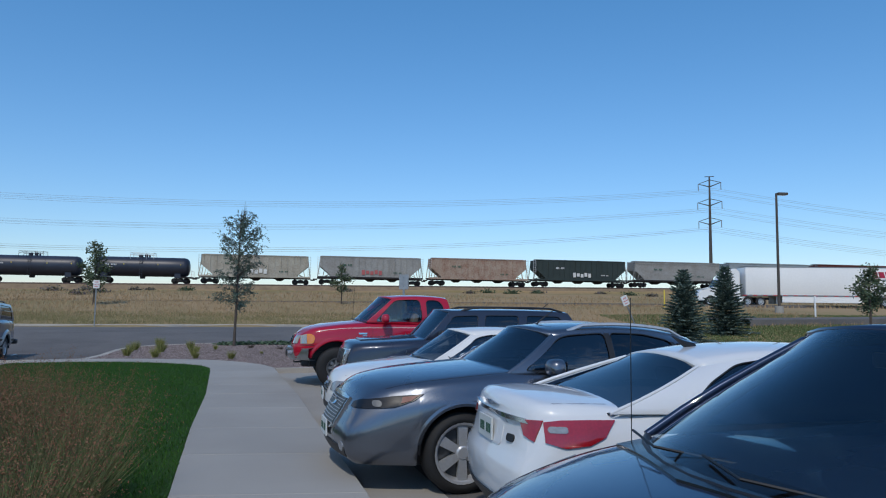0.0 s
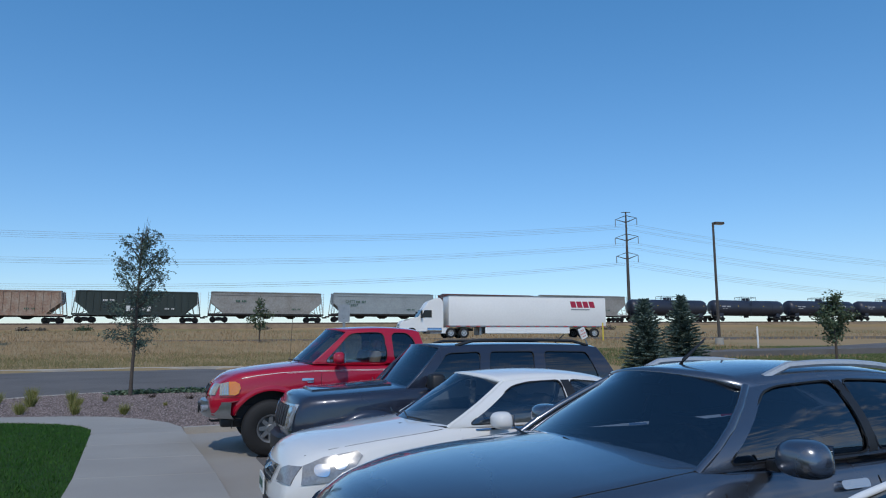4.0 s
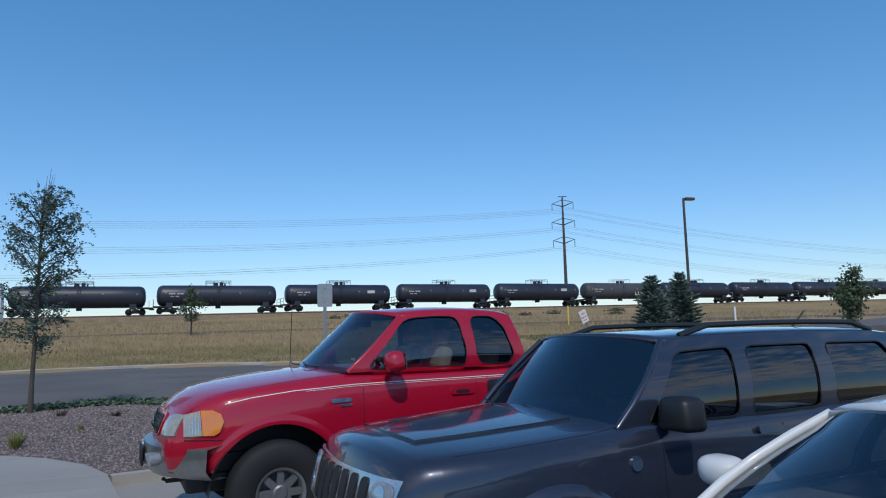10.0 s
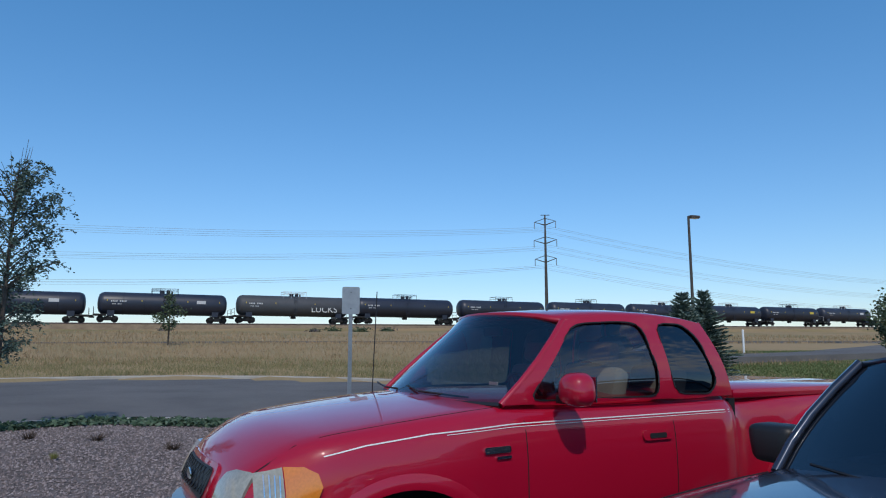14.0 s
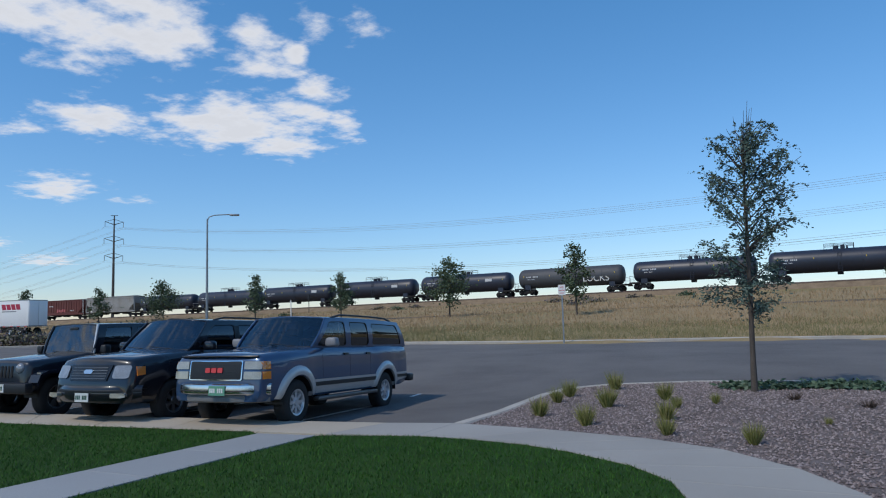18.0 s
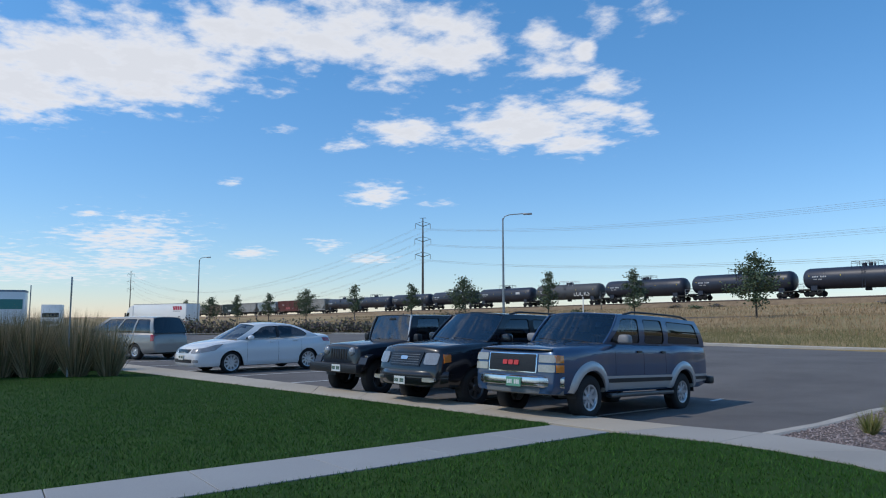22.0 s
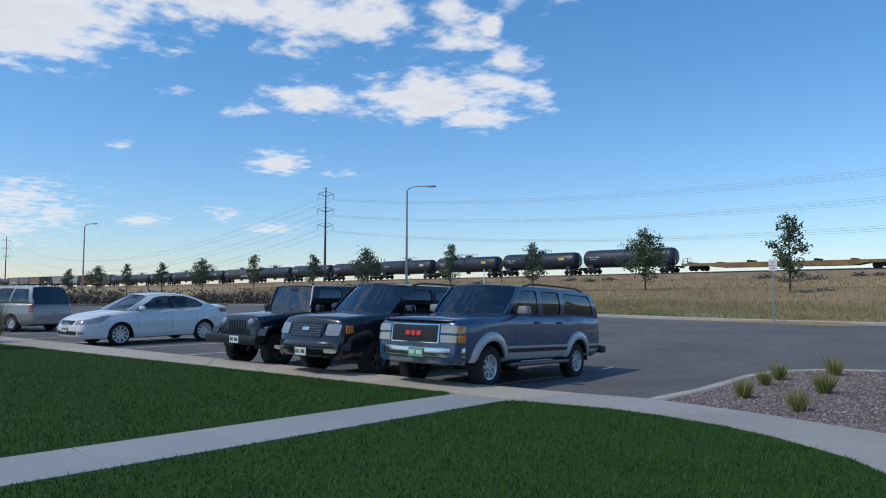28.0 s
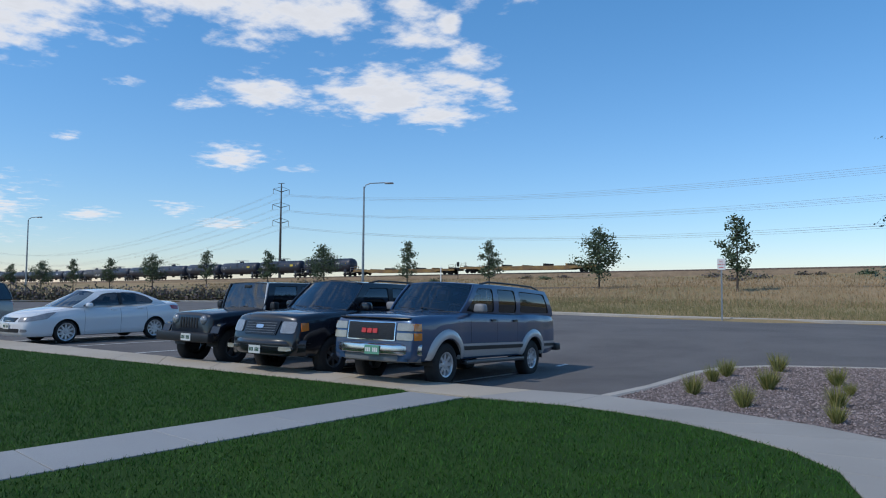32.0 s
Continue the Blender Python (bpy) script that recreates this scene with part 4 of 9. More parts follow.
def mirror(car, sp, u, sg, paint, w=0.2, h=0.15, v=0.06, out=0.1, name="wing_mirror", label="", soft=0.72):
    p = sp(u, v, sg)
    bm = bmesh.new()
    bm_box(bm, p.x - 0.05, p.x + 0.03, min(p.y, p.y + sg * out), max(p.y, p.y + sg * out), p.z - 0.03, p.z + 0.02, 0.01)
    arm = part(name, bm, BLACK, car, label)
    bm = bmesh.new()
    a = p.y + sg * out
    bmesh.ops.create_uvsphere(bm, u_segments=18, v_segments=12, radius=1)
    for v in bm.verts:
        c = [math.copysign(abs(q) ** soft, q) for q in v.co]
        v.co = (p.x + (c[0] * 0.11 if c[0] > 0 else c[0] * 0.055), a + sg * w / 2 + c[1] * w / 2 * (1 - 0.12 * c[2] * sg), p.z - 0.035 + h / 2 + c[2] * h / 2)
    part("mirror_housing", bm, paint, arm, smooth=60)
    bm = bmesh.new()
    bm_box(bm, p.x - 0.06, p.x - 0.052, min(a + sg * 0.03, a + sg * (w - 0.03)), max(a + sg * 0.03, a + sg * (w - 0.03)), p.z - 0.01, p.z - 0.06 + h)
    part("mirror_glass", bm, CHROME, arm)


def lower_body(car, sh, paint, doors, hood, bumper_f=None, bumper_r=None, cladding=None, door_rows=(1, 4), deck=None):
    """Splits the skin into body, doors, bonnet, boot lid and bumpers; returns the whole skin to lay things on."""
    bm, tags = shell(sh)
    skin = Skin(bm)
    groups = {}
    for f in bm.faces:
        t = tags.get(f)
        key = ("body", 0)
        if t:
            s, k, sg = t
            if hood and hood[0] < s < hood[1] and k >= NS - 2:
                key = ("bonnet", 0)
            elif deck and deck[0] < s < deck[1] and k >= NS - 2:
                key = (deck[2], 0)
            elif bumper_f and s < bumper_f[0] and f.calc_center_median().z < bumper_f[1]:
                key = ("front_bumper", 0)
            elif bumper_r and s > sh.L - bumper_r[0] and f.calc_center_median().z < bumper_r[1]:
                key = ("rear_bumper", 0)
            else:
                for di, (a, b) in enumerate(doors):
                    if a < s < b and k < NS - 2:
                        key = ("door", di * 2 + (sg > 0))
        groups.setdefault(key, []).append(f)
    for key, fs in groups.items():
        nb = bmesh.new()
        made, way = {}, []
        for f in fs:
            q = []
            for v in f.verts:
                if v not in made:
                    made[v] = nb.verts.new(v.co)
                    way.append(v.normal.copy())
                q.append(made[v])
            nb.faces.new(q)
        m = paint
        if key[0] == "front_bumper":
            m = bumper_f[2]
        if key[0] == "rear_bumper":
            m = bumper_r[2]
        part(key[0], nb, m, car, smooth=180).data.normals_split_custom_set_from_vertices(way)
    bm.free()
    # gaps round doors and bonnet
    for a, b in doors:
        def gap(side, sg, a=a, b=b):
            top = min(curve(sh.top, a), curve(sh.top, b)) - 0.015
            for s in (a, b):
                ss = s
                lo = max(sh.low(s), sh.sill) + 0.02
                part("door_gap", patch(skin, side, strip([(ss, lo), (ss, (lo + top) / 2), (ss, top)], 0.006), 0.0015), SEAM, car)
        both(gap)
    if hood:
        h0, h1 = hood
        for sg in (1, -1):
            part("bonnet_gap", patch(skin, "top", strip([(h0 + (h1 - h0) * k / 6, sg * sh.half(h0 + (h1 - h0) * k / 6) * (sh.shoulder - 0.07)) for k in range(7)], 0.005), 0.0015, 0.2), SEAM, car)
    # wheel wells and underside
    for hs, hz in sh.hubs:
        for sg in (1, -1):
            bm = bmesh.new()
            y0 = sh.half(hs) - 0.02
            prof = [(sh.arch * 0.985, sg * y0), (sh.arch * 0.985, sg * (y0 - 0.36)), (0.02, sg * (y0 - 0.36))]
            n = 20
            rings = [[bm.verts.new((-hs + r * math.cos(math.pi * k / n), h, hz + r * math.sin(math.pi * k / n))) for k in range(n + 1)] for r, h in prof]
            for q, r in zip(rings, rings[1:]):
                for k in range(n):
                    bm.faces.new((q[k], q[k + 1], r[k + 1], r[k]))
            part("wheel_housing", bm, BLACK, car)
    part("underbody", box_bm(-sh.L + 0.3, -0.35, -sh.W * 0.36, sh.W * 0.36, sh.sill - 0.03, sh.sill + 0.12), BLACK, car)
    return skin


def wrap_bumper(half, z0, z1, x0, back, curl=3.0):
    """A bumper bar bent round the corners of the nose."""
    bm = bmesh.new()
    rows = []
    for k in range(21):
        y = half * math.sin(math.pi / 2 * (-1 + k / 10))
        x = x0 - back * abs(y / half) ** curl
        e = (z1 - z0) * 0.14
        rows.append([bm.verts.new((x - 0.12, y * 0.96, z0)), bm.verts.new((x - 0.03, y * 0.99, z0)), bm.verts.new((x, y, z0 + e)), bm.verts.new((x + 0.008, y, (z0 + z1) / 2)), bm.verts.new((x, y, z1 - e)), bm.verts.new((x - 0.03, y * 0.99, z1)), bm.verts.new((x - 0.2, y * 0.96, z1))])
    for a, b in zip(rows, rows[1:]):
        for j in range(6):
            bm.faces.new((a[j], a[j + 1], b[j + 1], b[j]))
    bmesh.ops.recalc_face_normals(bm, faces=bm.faces)
    return bm


def arch_band(car, skin, side, s, z, r0, r1, off, material, label="", a0=0, a1=180, name="fender_flare"):
    """A flat band round a wheel opening, lying on the skin with a turned-in lip."""
    sg = 1 if side == "left" else -1
    bm = bmesh.new()
    rows = []
    for k in range(25):
        a = radians(a0 + (a1 - a0) * k / 24)
        row = []
        for r, o in ((r0 - 0.004, -0.06), (r0 - 0.004, off * 0.8), (r0 + 0.02, off), (r1 - 0.03, off * 0.8), (r1, 0.0)):
            x, h = s - r * math.cos(a), z + r * math.sin(a)
            p, _ = skin.hit((-x, sg * 4, max(h, z + 0.02)), (0, -sg, 0))
            y = abs(p.y) if p else None
            row.append([-x, y, h, o])
        ok = [q[1] for q in row if q[1] is not None]
        wide = max(ok) if ok else 0.9
        rows.append([bm.verts.new((x, sg * ((y if y is not None and i > 2 else wide) + o), h)) for i, (x, y, h, o) in enumerate(row)])
    for a, b in zip(rows, rows[1:]):
        for j in range(4):
            bm.faces.new((a[j], a[j + 1], b[j + 1], b[j]))
    return part(name, bm, material, car, label, smooth=50, normals=True)


def plate(car, skin, side, y, z, green=False, w=0.31, h=0.155):
    p, _ = skin.hit((3 if side == "front" else -12, y, z), (-1, 0, 0) if side == "front" else (1, 0, 0))
    d = 1 if side == "front" else -1
    x = (p.x if p else 0) + d * 0.02
    bm = box_bm(min(x, x + d * 0.012), max(x, x + d * 0.012), y - w / 2, y + w / 2, z - h / 2, z + h / 2)
    ob = part("number_plate", bm, PLATE_GREEN if green else PLATE, car)
    bm = bmesh.new()
    for k in range(7):
        if k != 3:
            a = y - w * 0.42 + k * w * 0.12
            bm_box(bm, x + d * 0.012, x + d * 0.015, a, a + w * 0.08, z - h * 0.22, z + h * 0.2)
    part("plate_bars", bm, INK, ob)["kind"] = "stuff"


def handle(car, skin, side, s, z, m, w=0.2):
    part("door_handle", patch(skin, side, rounded(s, s + w, z - 0.02, z + 0.02, 0.015), 0.03), m, car)


def wipers(car, s, z, half, bow=0.06):
    for y0, y1 in ((half * 0.75, -half * 0.05), (-half * 0.05, -half * 0.8)):
        part("wiper", tube_bm([(-s + 0.05, y0, z + 0.0), (-s + 0.03 + bow, (y0 + y1) / 2, z + 0.03), (-s - 0.02 + bow, y1, z + 0.05)], 0.0065, 5), BLACK, car)


def rails(car, sp, u0, u1, m, inset=0.12, h=0.06, feet=2):
    for sg in (1, -1):
        pts = []
        for k in range(9):
            u = u0 + (u1 - u0) * k / 8
            p = sp(u, 1, sg)
            e = sm(min(k, 8 - k) / 1.0)
            pts.append((p.x, p.y - sg * inset, p.z + 0.02 + h * e))
        part("roof_rail", tube_bm(pts, 0.02, 6), m, car, smooth=50)


def place(car, x, y, z, heading, up=0.0, lean=0.0):
    """Stands a car with its nose at x, y; heading: degrees of its forward way; up: degrees by which the nose is raised."""
    car.matrix_basis = pose(x, y, z, 0, 0, heading) @ pose(0, 0, 0, lean, -up, 0)


def car_paint(name, col, metal=0.0, rough=0.25, flake=0.1, coat=1.0):
    return mat(name, col, rough, metal, var=flake, scale=3, fine=300, coat=coat, spec=0.2)


RED_PAINT = car_paint("red_paint", (0.4, 0.004, 0.026), 0.0, 0.3)
WHITE_PAINT = car_paint("white_paint", (0.7, 0.7, 0.69), 0.0, 0.3, 0.04)
PEARL = car_paint("pearl_white_paint", (0.66, 0.68, 0.7), 0.0, 0.3, 0.04)
GREY_PAINT = car_paint("grey_metallic_paint", (0.15, 0.165, 0.195), 0.85, 0.24)
SLATE = car_paint("slate_paint", (0.03, 0.037, 0.06), 0.3, 0.25)
NAVY = car_paint("navy_paint", (0.02, 0.034, 0.075), 0.35, 0.25)
BLACK_PAINT = car_paint("black_paint", (0.008, 0.009, 0.014), 0.0, 0.25, coat=1.0)
OFF_ROAD_PAINT = car_paint("off_roader_paint", (0.01, 0.013, 0.022), 0.1, 0.3, coat=0.8)
BLUE_PAINT = car_paint("blue_paint", (0.035, 0.075, 0.155), 0.35, 0.3)
SILVER_PAINT = car_paint("silver_paint", (0.48, 0.48, 0.48), 0.35, 0.35)
TAUPE = car_paint("taupe_paint", (0.3, 0.285, 0.27), 0.5, 0.35)


def pickup():
    car = thing("pickup_truck", "lifted red extended-cab pickup with oversized tyres, nose to the kerb", "pickup truck")
    sh = Shape(5.6, 1.86, [(0, 0.86), (0.01, 0.95), (0.03, 1.02), (0.07, 1.075), (0.15, 1.125), (0.3, 1.175), (0.6, 1.23), (1.0, 1.28), (1.5, 1.325), (1.7, 1.335), (3.45, 1.335), (3.5, 1.32), (5.5, 1.33), (5.6, 1.2)],
               [(0, 0.72), (0.03, 0.78), (0.08, 0.83), (0.18, 0.895), (0.35, 0.945), (0.6, 0.98), (1.1, 1.0), (3.44, 1.0), (3.5, 0.9), (3.62, 0.88), (5.3, 0.9), (5.6, 0.88)], 0.6, [(0.97, 0.42), (4.47, 0.42)], 0.56, 0.58, 0.7, crown=0.06, tuck=0.95, shoulder=0.93, flare=0.045,
               nose=((0.55, -0.2), (0.8, -0.15), (0.9, -0.16), (1.05, -0.2), (1.15, -0.23)), bow=(0.1, 0.02))
    skin = lower_body(car, sh, RED_PAINT, [(1.72, 2.86)], (0.05, 1.56), None, None)
    sp = cabin(car, RED_PAINT, dict(wb=1.78, wr=1.46, belt=1.345, roof=1.93, front_base=1.6, front_top=2.17, rear_top=3.36, rear_base=3.47, corner=0.1, windows=[([(1.76, 1.365), (2.2, 1.82), (2.55, 1.84), (2.74, 1.83), (2.78, 1.5), (2.76, 1.365)], False), ([(2.9, 1.375), (2.87, 1.835), (3.14, 1.83), (3.24, 1.74), (3.32, 1.45), (3.25, 1.365)], True)], seats=[2.6, 3.15], seat=SEAT_LIGHT, bow=0.22, plan=0.03, drop_front=0.05, drop_rear=0.05, crown=0.07), GLASS_CLEAR, GLASS_DARK)
    # grille, lamps, bumper
    part("grille_surround", patch(skin, "front", rounded(-0.43, 0.43, 0.87, 1.065, 0.07), 0.014), RED_PAINT, car)
    g = part("grille", patch(skin, "front", rounded(-0.385, 0.385, 0.89, 1.04, 0.06), 0.02), BLACK, car, "black mesh grille")
    bm = bmesh.new()
    for k in range(11):
        for d in (1, -1):
            y0 = -0.35 + k * 0.07
            a, _ = skin.hit((3, y0, 0.92), (-1, 0, 0))
            b, _ = skin.hit((3, max(-0.35, min(0.35, y0 + d * 0.12)), 1.035), (-1, 0, 0))
            if a and b:
                bm_tube(bm, [a + Vector((0.022, 0, 0)), b + Vector((0.022, 0, 0))], 0.005, 4)
    part("mesh", bm, GLOSS_BLACK, g)
    p, _ = skin.hit((3, 0, 0.97), (-1, 0, 0))
    bm = bmesh.new()
    bmesh.ops.create_uvsphere(bm, u_segments=16, v_segments=8, radius=1)
    for v in bm.verts:
        v.co = Vector((p.x + 0.03 + v.co.x * 0.01, v.co.y * 0.075, 0.97 + v.co.z * 0.033))
    part("oval_badge", bm, CHROME, g, "plain oval badge", smooth=40)

    def lamps(side, sg):
        part("headlamp", patch(skin, "front", [(sg * 0.54, 0.9), (sg * 0.525, 1.0), (sg * 0.55, 1.045), (sg * 0.62, 1.065), (sg * 0.72, 1.065), (sg * 0.75, 1.06), (sg * 0.75, 0.905)], 0.018, 0.03), LENS, car, "yellowed headlamp lens")
        part("headlamp_side", patch(skin, side, [(0.24, 0.9), (0.24, 1.06), (0.36, 1.095), (0.37, 0.905)], 0.018, 0.03), LENS, car, "yellowed headlamp lens")
        part("turn_signal", patch(skin, side, [(0.375, 0.905), (0.365, 1.096), (0.45, 1.1), (0.51, 1.07), (0.53, 1.01), (0.5, 0.93), (0.46, 0.905)], 0.02, 0.03), AMBER, car, "amber corner lamp")
        for k in range(4):
            part("lamp_flute", patch(skin, side, [(0.28 + 0.022 * k, 0.915), (0.28 + 0.022 * k, 1.06), (0.286 + 0.022 * k, 1.06), (0.286 + 0.022 * k, 0.915)], 0.022, 0.05), CHROME, car)
        part("bumper_seam", patch(skin, side, strip([(0.24, 0.868), (0.4, 0.868), (0.52, 0.865)], 0.01), 0.002), SEAM, car)
        # stripe along the shoulder
        part("pinstripe", patch(skin, side, strip([(0.54, 1.145), (0.75, 1.185), (1.1, 1.222), (1.63, 1.245), (2.4, 1.25), (3.4, 1.255)], 0.006), 0.003), SIGN_WHITE, car)
        part("pinstripe", patch(skin, side, strip([(1.2, 1.213), (1.63, 1.23), (2.4, 1.235), (3.4, 1.24)], 0.003), 0.003), SIGN_WHITE, car)
        part("fender_badge", patch(skin, side, rounded(1.42, 1.6, 1.1, 1.135, 0.012), 0.012), CHROME, car, "plain chrome fender badge")
        part("fender_badge", patch(skin, side, rounded(1.5, 1.6, 1.068, 1.084, 0.005), 0.012), CHROME, car)
        part("door_handle", patch(skin, side, rounded(2.58, 2.82, 1.1, 1.16, 0.025), 0.016), RED_PAINT, car)
        part("handle_recess", patch(skin, side, rounded(2.63, 2.77, 1.112, 1.142, 0.012), 0.02), SEAM, car)
        mirror(car, sp, 0.19, sg, RED_PAINT, 0.22, 0.19, 0.06, 0.08)
        # arch lip
        arch_band(car, skin, side, 0.97, 0.42, 0.545, 0.62, 0.012, RED_PAINT, "", 20, 165, "arch_lip")
        # stepside rear wing and step
        bm = bmesh.new()
        n = 14
        rows = []
        for k in range(n + 1):
            a = math.pi * k / n
            cx, cz = -4.47 + 0.56 * math.cos(a), 0.44 + 0.56 * math.sin(a)
            ox, oz = -4.47 + 0.72 * math.cos(a), 0.44 + 0.8 * math.sin(a)
            rows.append([bm.verts.new((cx, sg * 1.02, cz)), bm.verts.new((-4.47 + 0.6 * math.cos(a), sg * 1.03, 0.44 + 0.62 * math.sin(a))), bm.verts.new((ox, sg * 0.96, oz)), bm.verts.new((ox, sg * 0.82, oz + 0.02))])
        for r, q in zip(rows, rows[1:]):
            for j in range(3):
                bm.faces.new((r[j], r[j + 1], q[j + 1], q[j]))
        part("rear_wing", bm, RED_PAINT, car, smooth=50, normals=True)
        part("bed_step", box_bm(-3.7, -3.42, min(sg * 0.86, sg * 1.0), max(sg * 0.86, sg * 1.0), 0.68, 0.8, 0.03), BLACK, car)
    both(lamps)
    bm = bmesh.new()
    rows = []
    for k in range(13):
        y = -0.96 + 1.92 * k / 12
        x = 0.0 - 0.42 * abs(y / 0.96) ** 2.6
        rows.append([bm.verts.new((x - 0.14, y * 0.97, 0.57)), bm.verts.new((x - 0.02, y * 0.99, 0.56)), bm.verts.new((x + 0.03, y, 0.63)), bm.verts.new((x + 0.02, y, 0.8)), bm.verts.new((x - 0.14, y * 0.97, 0.835))])
    for r, q in zip(rows, rows[1:]):
        for j in range(4):
            bm.faces.new((r[j], r[j + 1], q[j + 1], q[j]))
    part("chrome_bumper", bm, mat("dull_bumper_chrome", (0.42, 0.42, 0.42), 0.3, 0.9, var=0.2, fine=20), car, "scuffed dull chrome bumper", smooth=40, normals=True)
    part("air_dam", box_bm(-0.65, -0.26, -0.7, 0.7, 0.42, 0.58, 0.04), BLACK, car)
    for sg in (1, -1):
        part("tow_hook", tube_bm([(-0.42, sg * 0.42, 0.5), (-0.14, sg * 0.42, 0.5), (-0.12, sg * 0.36, 0.51)], 0.018, 6), BLACK, car)
        part("fog_lamp", patch(skin, "front", rounded(min(sg * 0.36, sg * 0.56), max(sg * 0.36, sg * 0.56), 0.66, 0.75, 0.035), 0.1), CLEAR_LENS, car)
    bm = box_bm(0.03, 0.055, -0.16, 0.16, 0.6, 0.76, 0.01)
    part("number_plate", bm, BLACK, car)
    # bed cover and tailgate
    part("bed_cover", box_bm(-5.55, -3.56, -0.8, 0.8, 1.31, 1.385, 0.03), RED_PAINT, car, "red hard tonneau cover", smooth=40)
    part("cab_gap", box_bm(-3.53, -3.46, -0.83, 0.83, 0.75, 1.32), SEAM, car)
    part("windscreen_sticker", box_bm(-1.76, -1.755, 0.46, 0.56, 1.44, 1.46), SIGN_WHITE, car)
    wipers(car, 1.62, 1.37, 0.7, 0.22)
    part("aerial", tube_bm([(-1.45, -0.74, 1.33), (-1.48, -0.74, 2.1)], 0.004, 5), BLACK, car)
    for hs in (0.97, 4.47):
        for sg in (1, -1):
            wheel(car, -hs, sg * 0.88, 0.415, 0.32, 0.195, 8, DARK_ALLOY if hs > 3 else STEEL, "oversized mud tyre", sg)
    return car


def grey_crossover():
    car = thing("crossover", "grey metallic crossover with sloping roof and silver roof rails", "car")
    sh = Shape(4.55, 1.86, [(0, 0.72), (0.01, 0.79), (0.03, 0.84), (0.08, 0.885), (0.2, 0.935), (0.5, 0.99), (1.0, 1.04), (1.5, 1.07), (2.2, 1.06), (3.6, 1.1), (4.2, 1.12), (4.45, 1.0), (4.55, 0.7)],
               [(0, 0.7), (0.04, 0.76), (0.1, 0.81), (0.2, 0.865), (0.35, 0.92), (0.55, 0.97), (1, 1.0), (3.8, 1.0), (4.3, 0.93), (4.55, 0.75)], 0.27, [(0.93, 0.375), (3.62, 0.375)], 0.43, 0.25, 0.3, crown=0.075, shoulder=0.9, flare=0.035, waist=0.015,
               nose=((0.25, -0.1), (0.36, 0.02), (0.5, 0.04), (0.58, 0.02), (0.66, -0.02), (0.9, -0.13)), bow=(0.14, 0.1))
    skin = lower_body(car, sh, GREY_PAINT, [(1.5, 2.54), (2.54, 3.4)], (0.06, 1.42), (0.6, 0.58, GREY_PAINT), (0.4, 0.55, GREY_PAINT))
    sp = cabin(car, GREY_PAINT, dict(wb=1.72, wr=1.24, belt=1.06, belt_rear=1.13, roof=1.53, front_base=1.42, front_top=2.0, rear_top=3.7, rear_base=4.36, windows=[([(1.58, 1.09), (2.04, 1.395), (2.2, 1.43), (2.55, 1.448), (2.5, 1.1)], False), ([(2.56, 1.105), (2.61, 1.448), (3.0, 1.435), (3.3, 1.37), (3.38, 1.16)], True), ([(3.42, 1.165), (3.35, 1.355), (3.66, 1.25), (3.78, 1.2)], True)], pillars=[[(2.5, 1.1), (2.55, 1.445), (2.61, 1.445), (2.56, 1.105)], [(3.38, 1.165), (3.31, 1.36), (3.35, 1.35), (3.42, 1.17)]], seats=[2.35, 3.2], bow=0.2, drop_front=0.07, drop_rear=0.14, crown=0.08, plan=0.07), GLASS, GLASS_DARK)
    part("grille_frame", patch(skin, "front", [(-0.38, 0.83), (-0.3, 0.56), (-0.2, 0.53), (0.2, 0.53), (0.3, 0.56), (0.38, 0.83), (0.2, 0.85), (-0.2, 0.85)], 0.02), CHROME, car)
    g = part("grille", patch(skin, "front", [(-0.345, 0.815), (-0.27, 0.575), (0.27, 0.575), (0.345, 0.815)], 0.027), DARK_ALLOY, car, "silver mesh grille")
    bm = bmesh.new()
    for k in range(9):
        z = 0.585 + k * 0.027
        w = 0.265 + (z - 0.575) * 0.3
        pts = [skin.hit((3, -w + 2 * w * q / 6, z), (-1, 0, 0))[0] for q in range(7)]
        bm_tube(bm, [p + Vector((0.03, 0, 0)) for p in pts if p], 0.005, 4)
    part("grille_bar", bm, ALLOY, g)
    part("badge", patch(skin, "front", rounded(-0.06, 0.06, 0.72, 0.79, 0.032), 0.04), CHROME, car, "plain oval badge")

    def side(side, sg):
        part("headlamp", patch(skin, "front", [(sg * 0.5, 0.765), (sg * 0.5, 0.81), (sg * 0.6, 0.84), (sg * 0.66, 0.845), (sg * 0.66, 0.765)], 0.012, 0.05), GLOSS_BLACK, car, "dark swept headlamp")
        part("headlamp", patch(skin, side, [(0.04, 0.765), (0.06, 0.84), (0.3, 0.88), (0.56, 0.905), (0.47, 0.845), (0.3, 0.785)], 0.012, 0.04), GLOSS_BLACK, car, "dark swept headlamp")
        part("headlamp_projector", patch(skin, side, rounded(0.12, 0.2, 0.785, 0.84, 0.026), 0.018, 0.03), DARK_ALLOY, car)
        part("marker_lamp", patch(skin, side, [(0.36, 0.82), (0.38, 0.875), (0.52, 0.893), (0.45, 0.845)], 0.018, 0.04), AMBER_DARK, car)
        part("fog_lamp", patch(skin, "front", rounded(min(sg * 0.5, sg * 0.6), max(sg * 0.5, sg * 0.6), 0.38, 0.46, 0.035), 0.012), CLEAR_LENS, car)
        handle(car, skin, side, 2.22, 0.96, CHROME)
        handle(car, skin, side, 3.12, 0.98, CHROME)
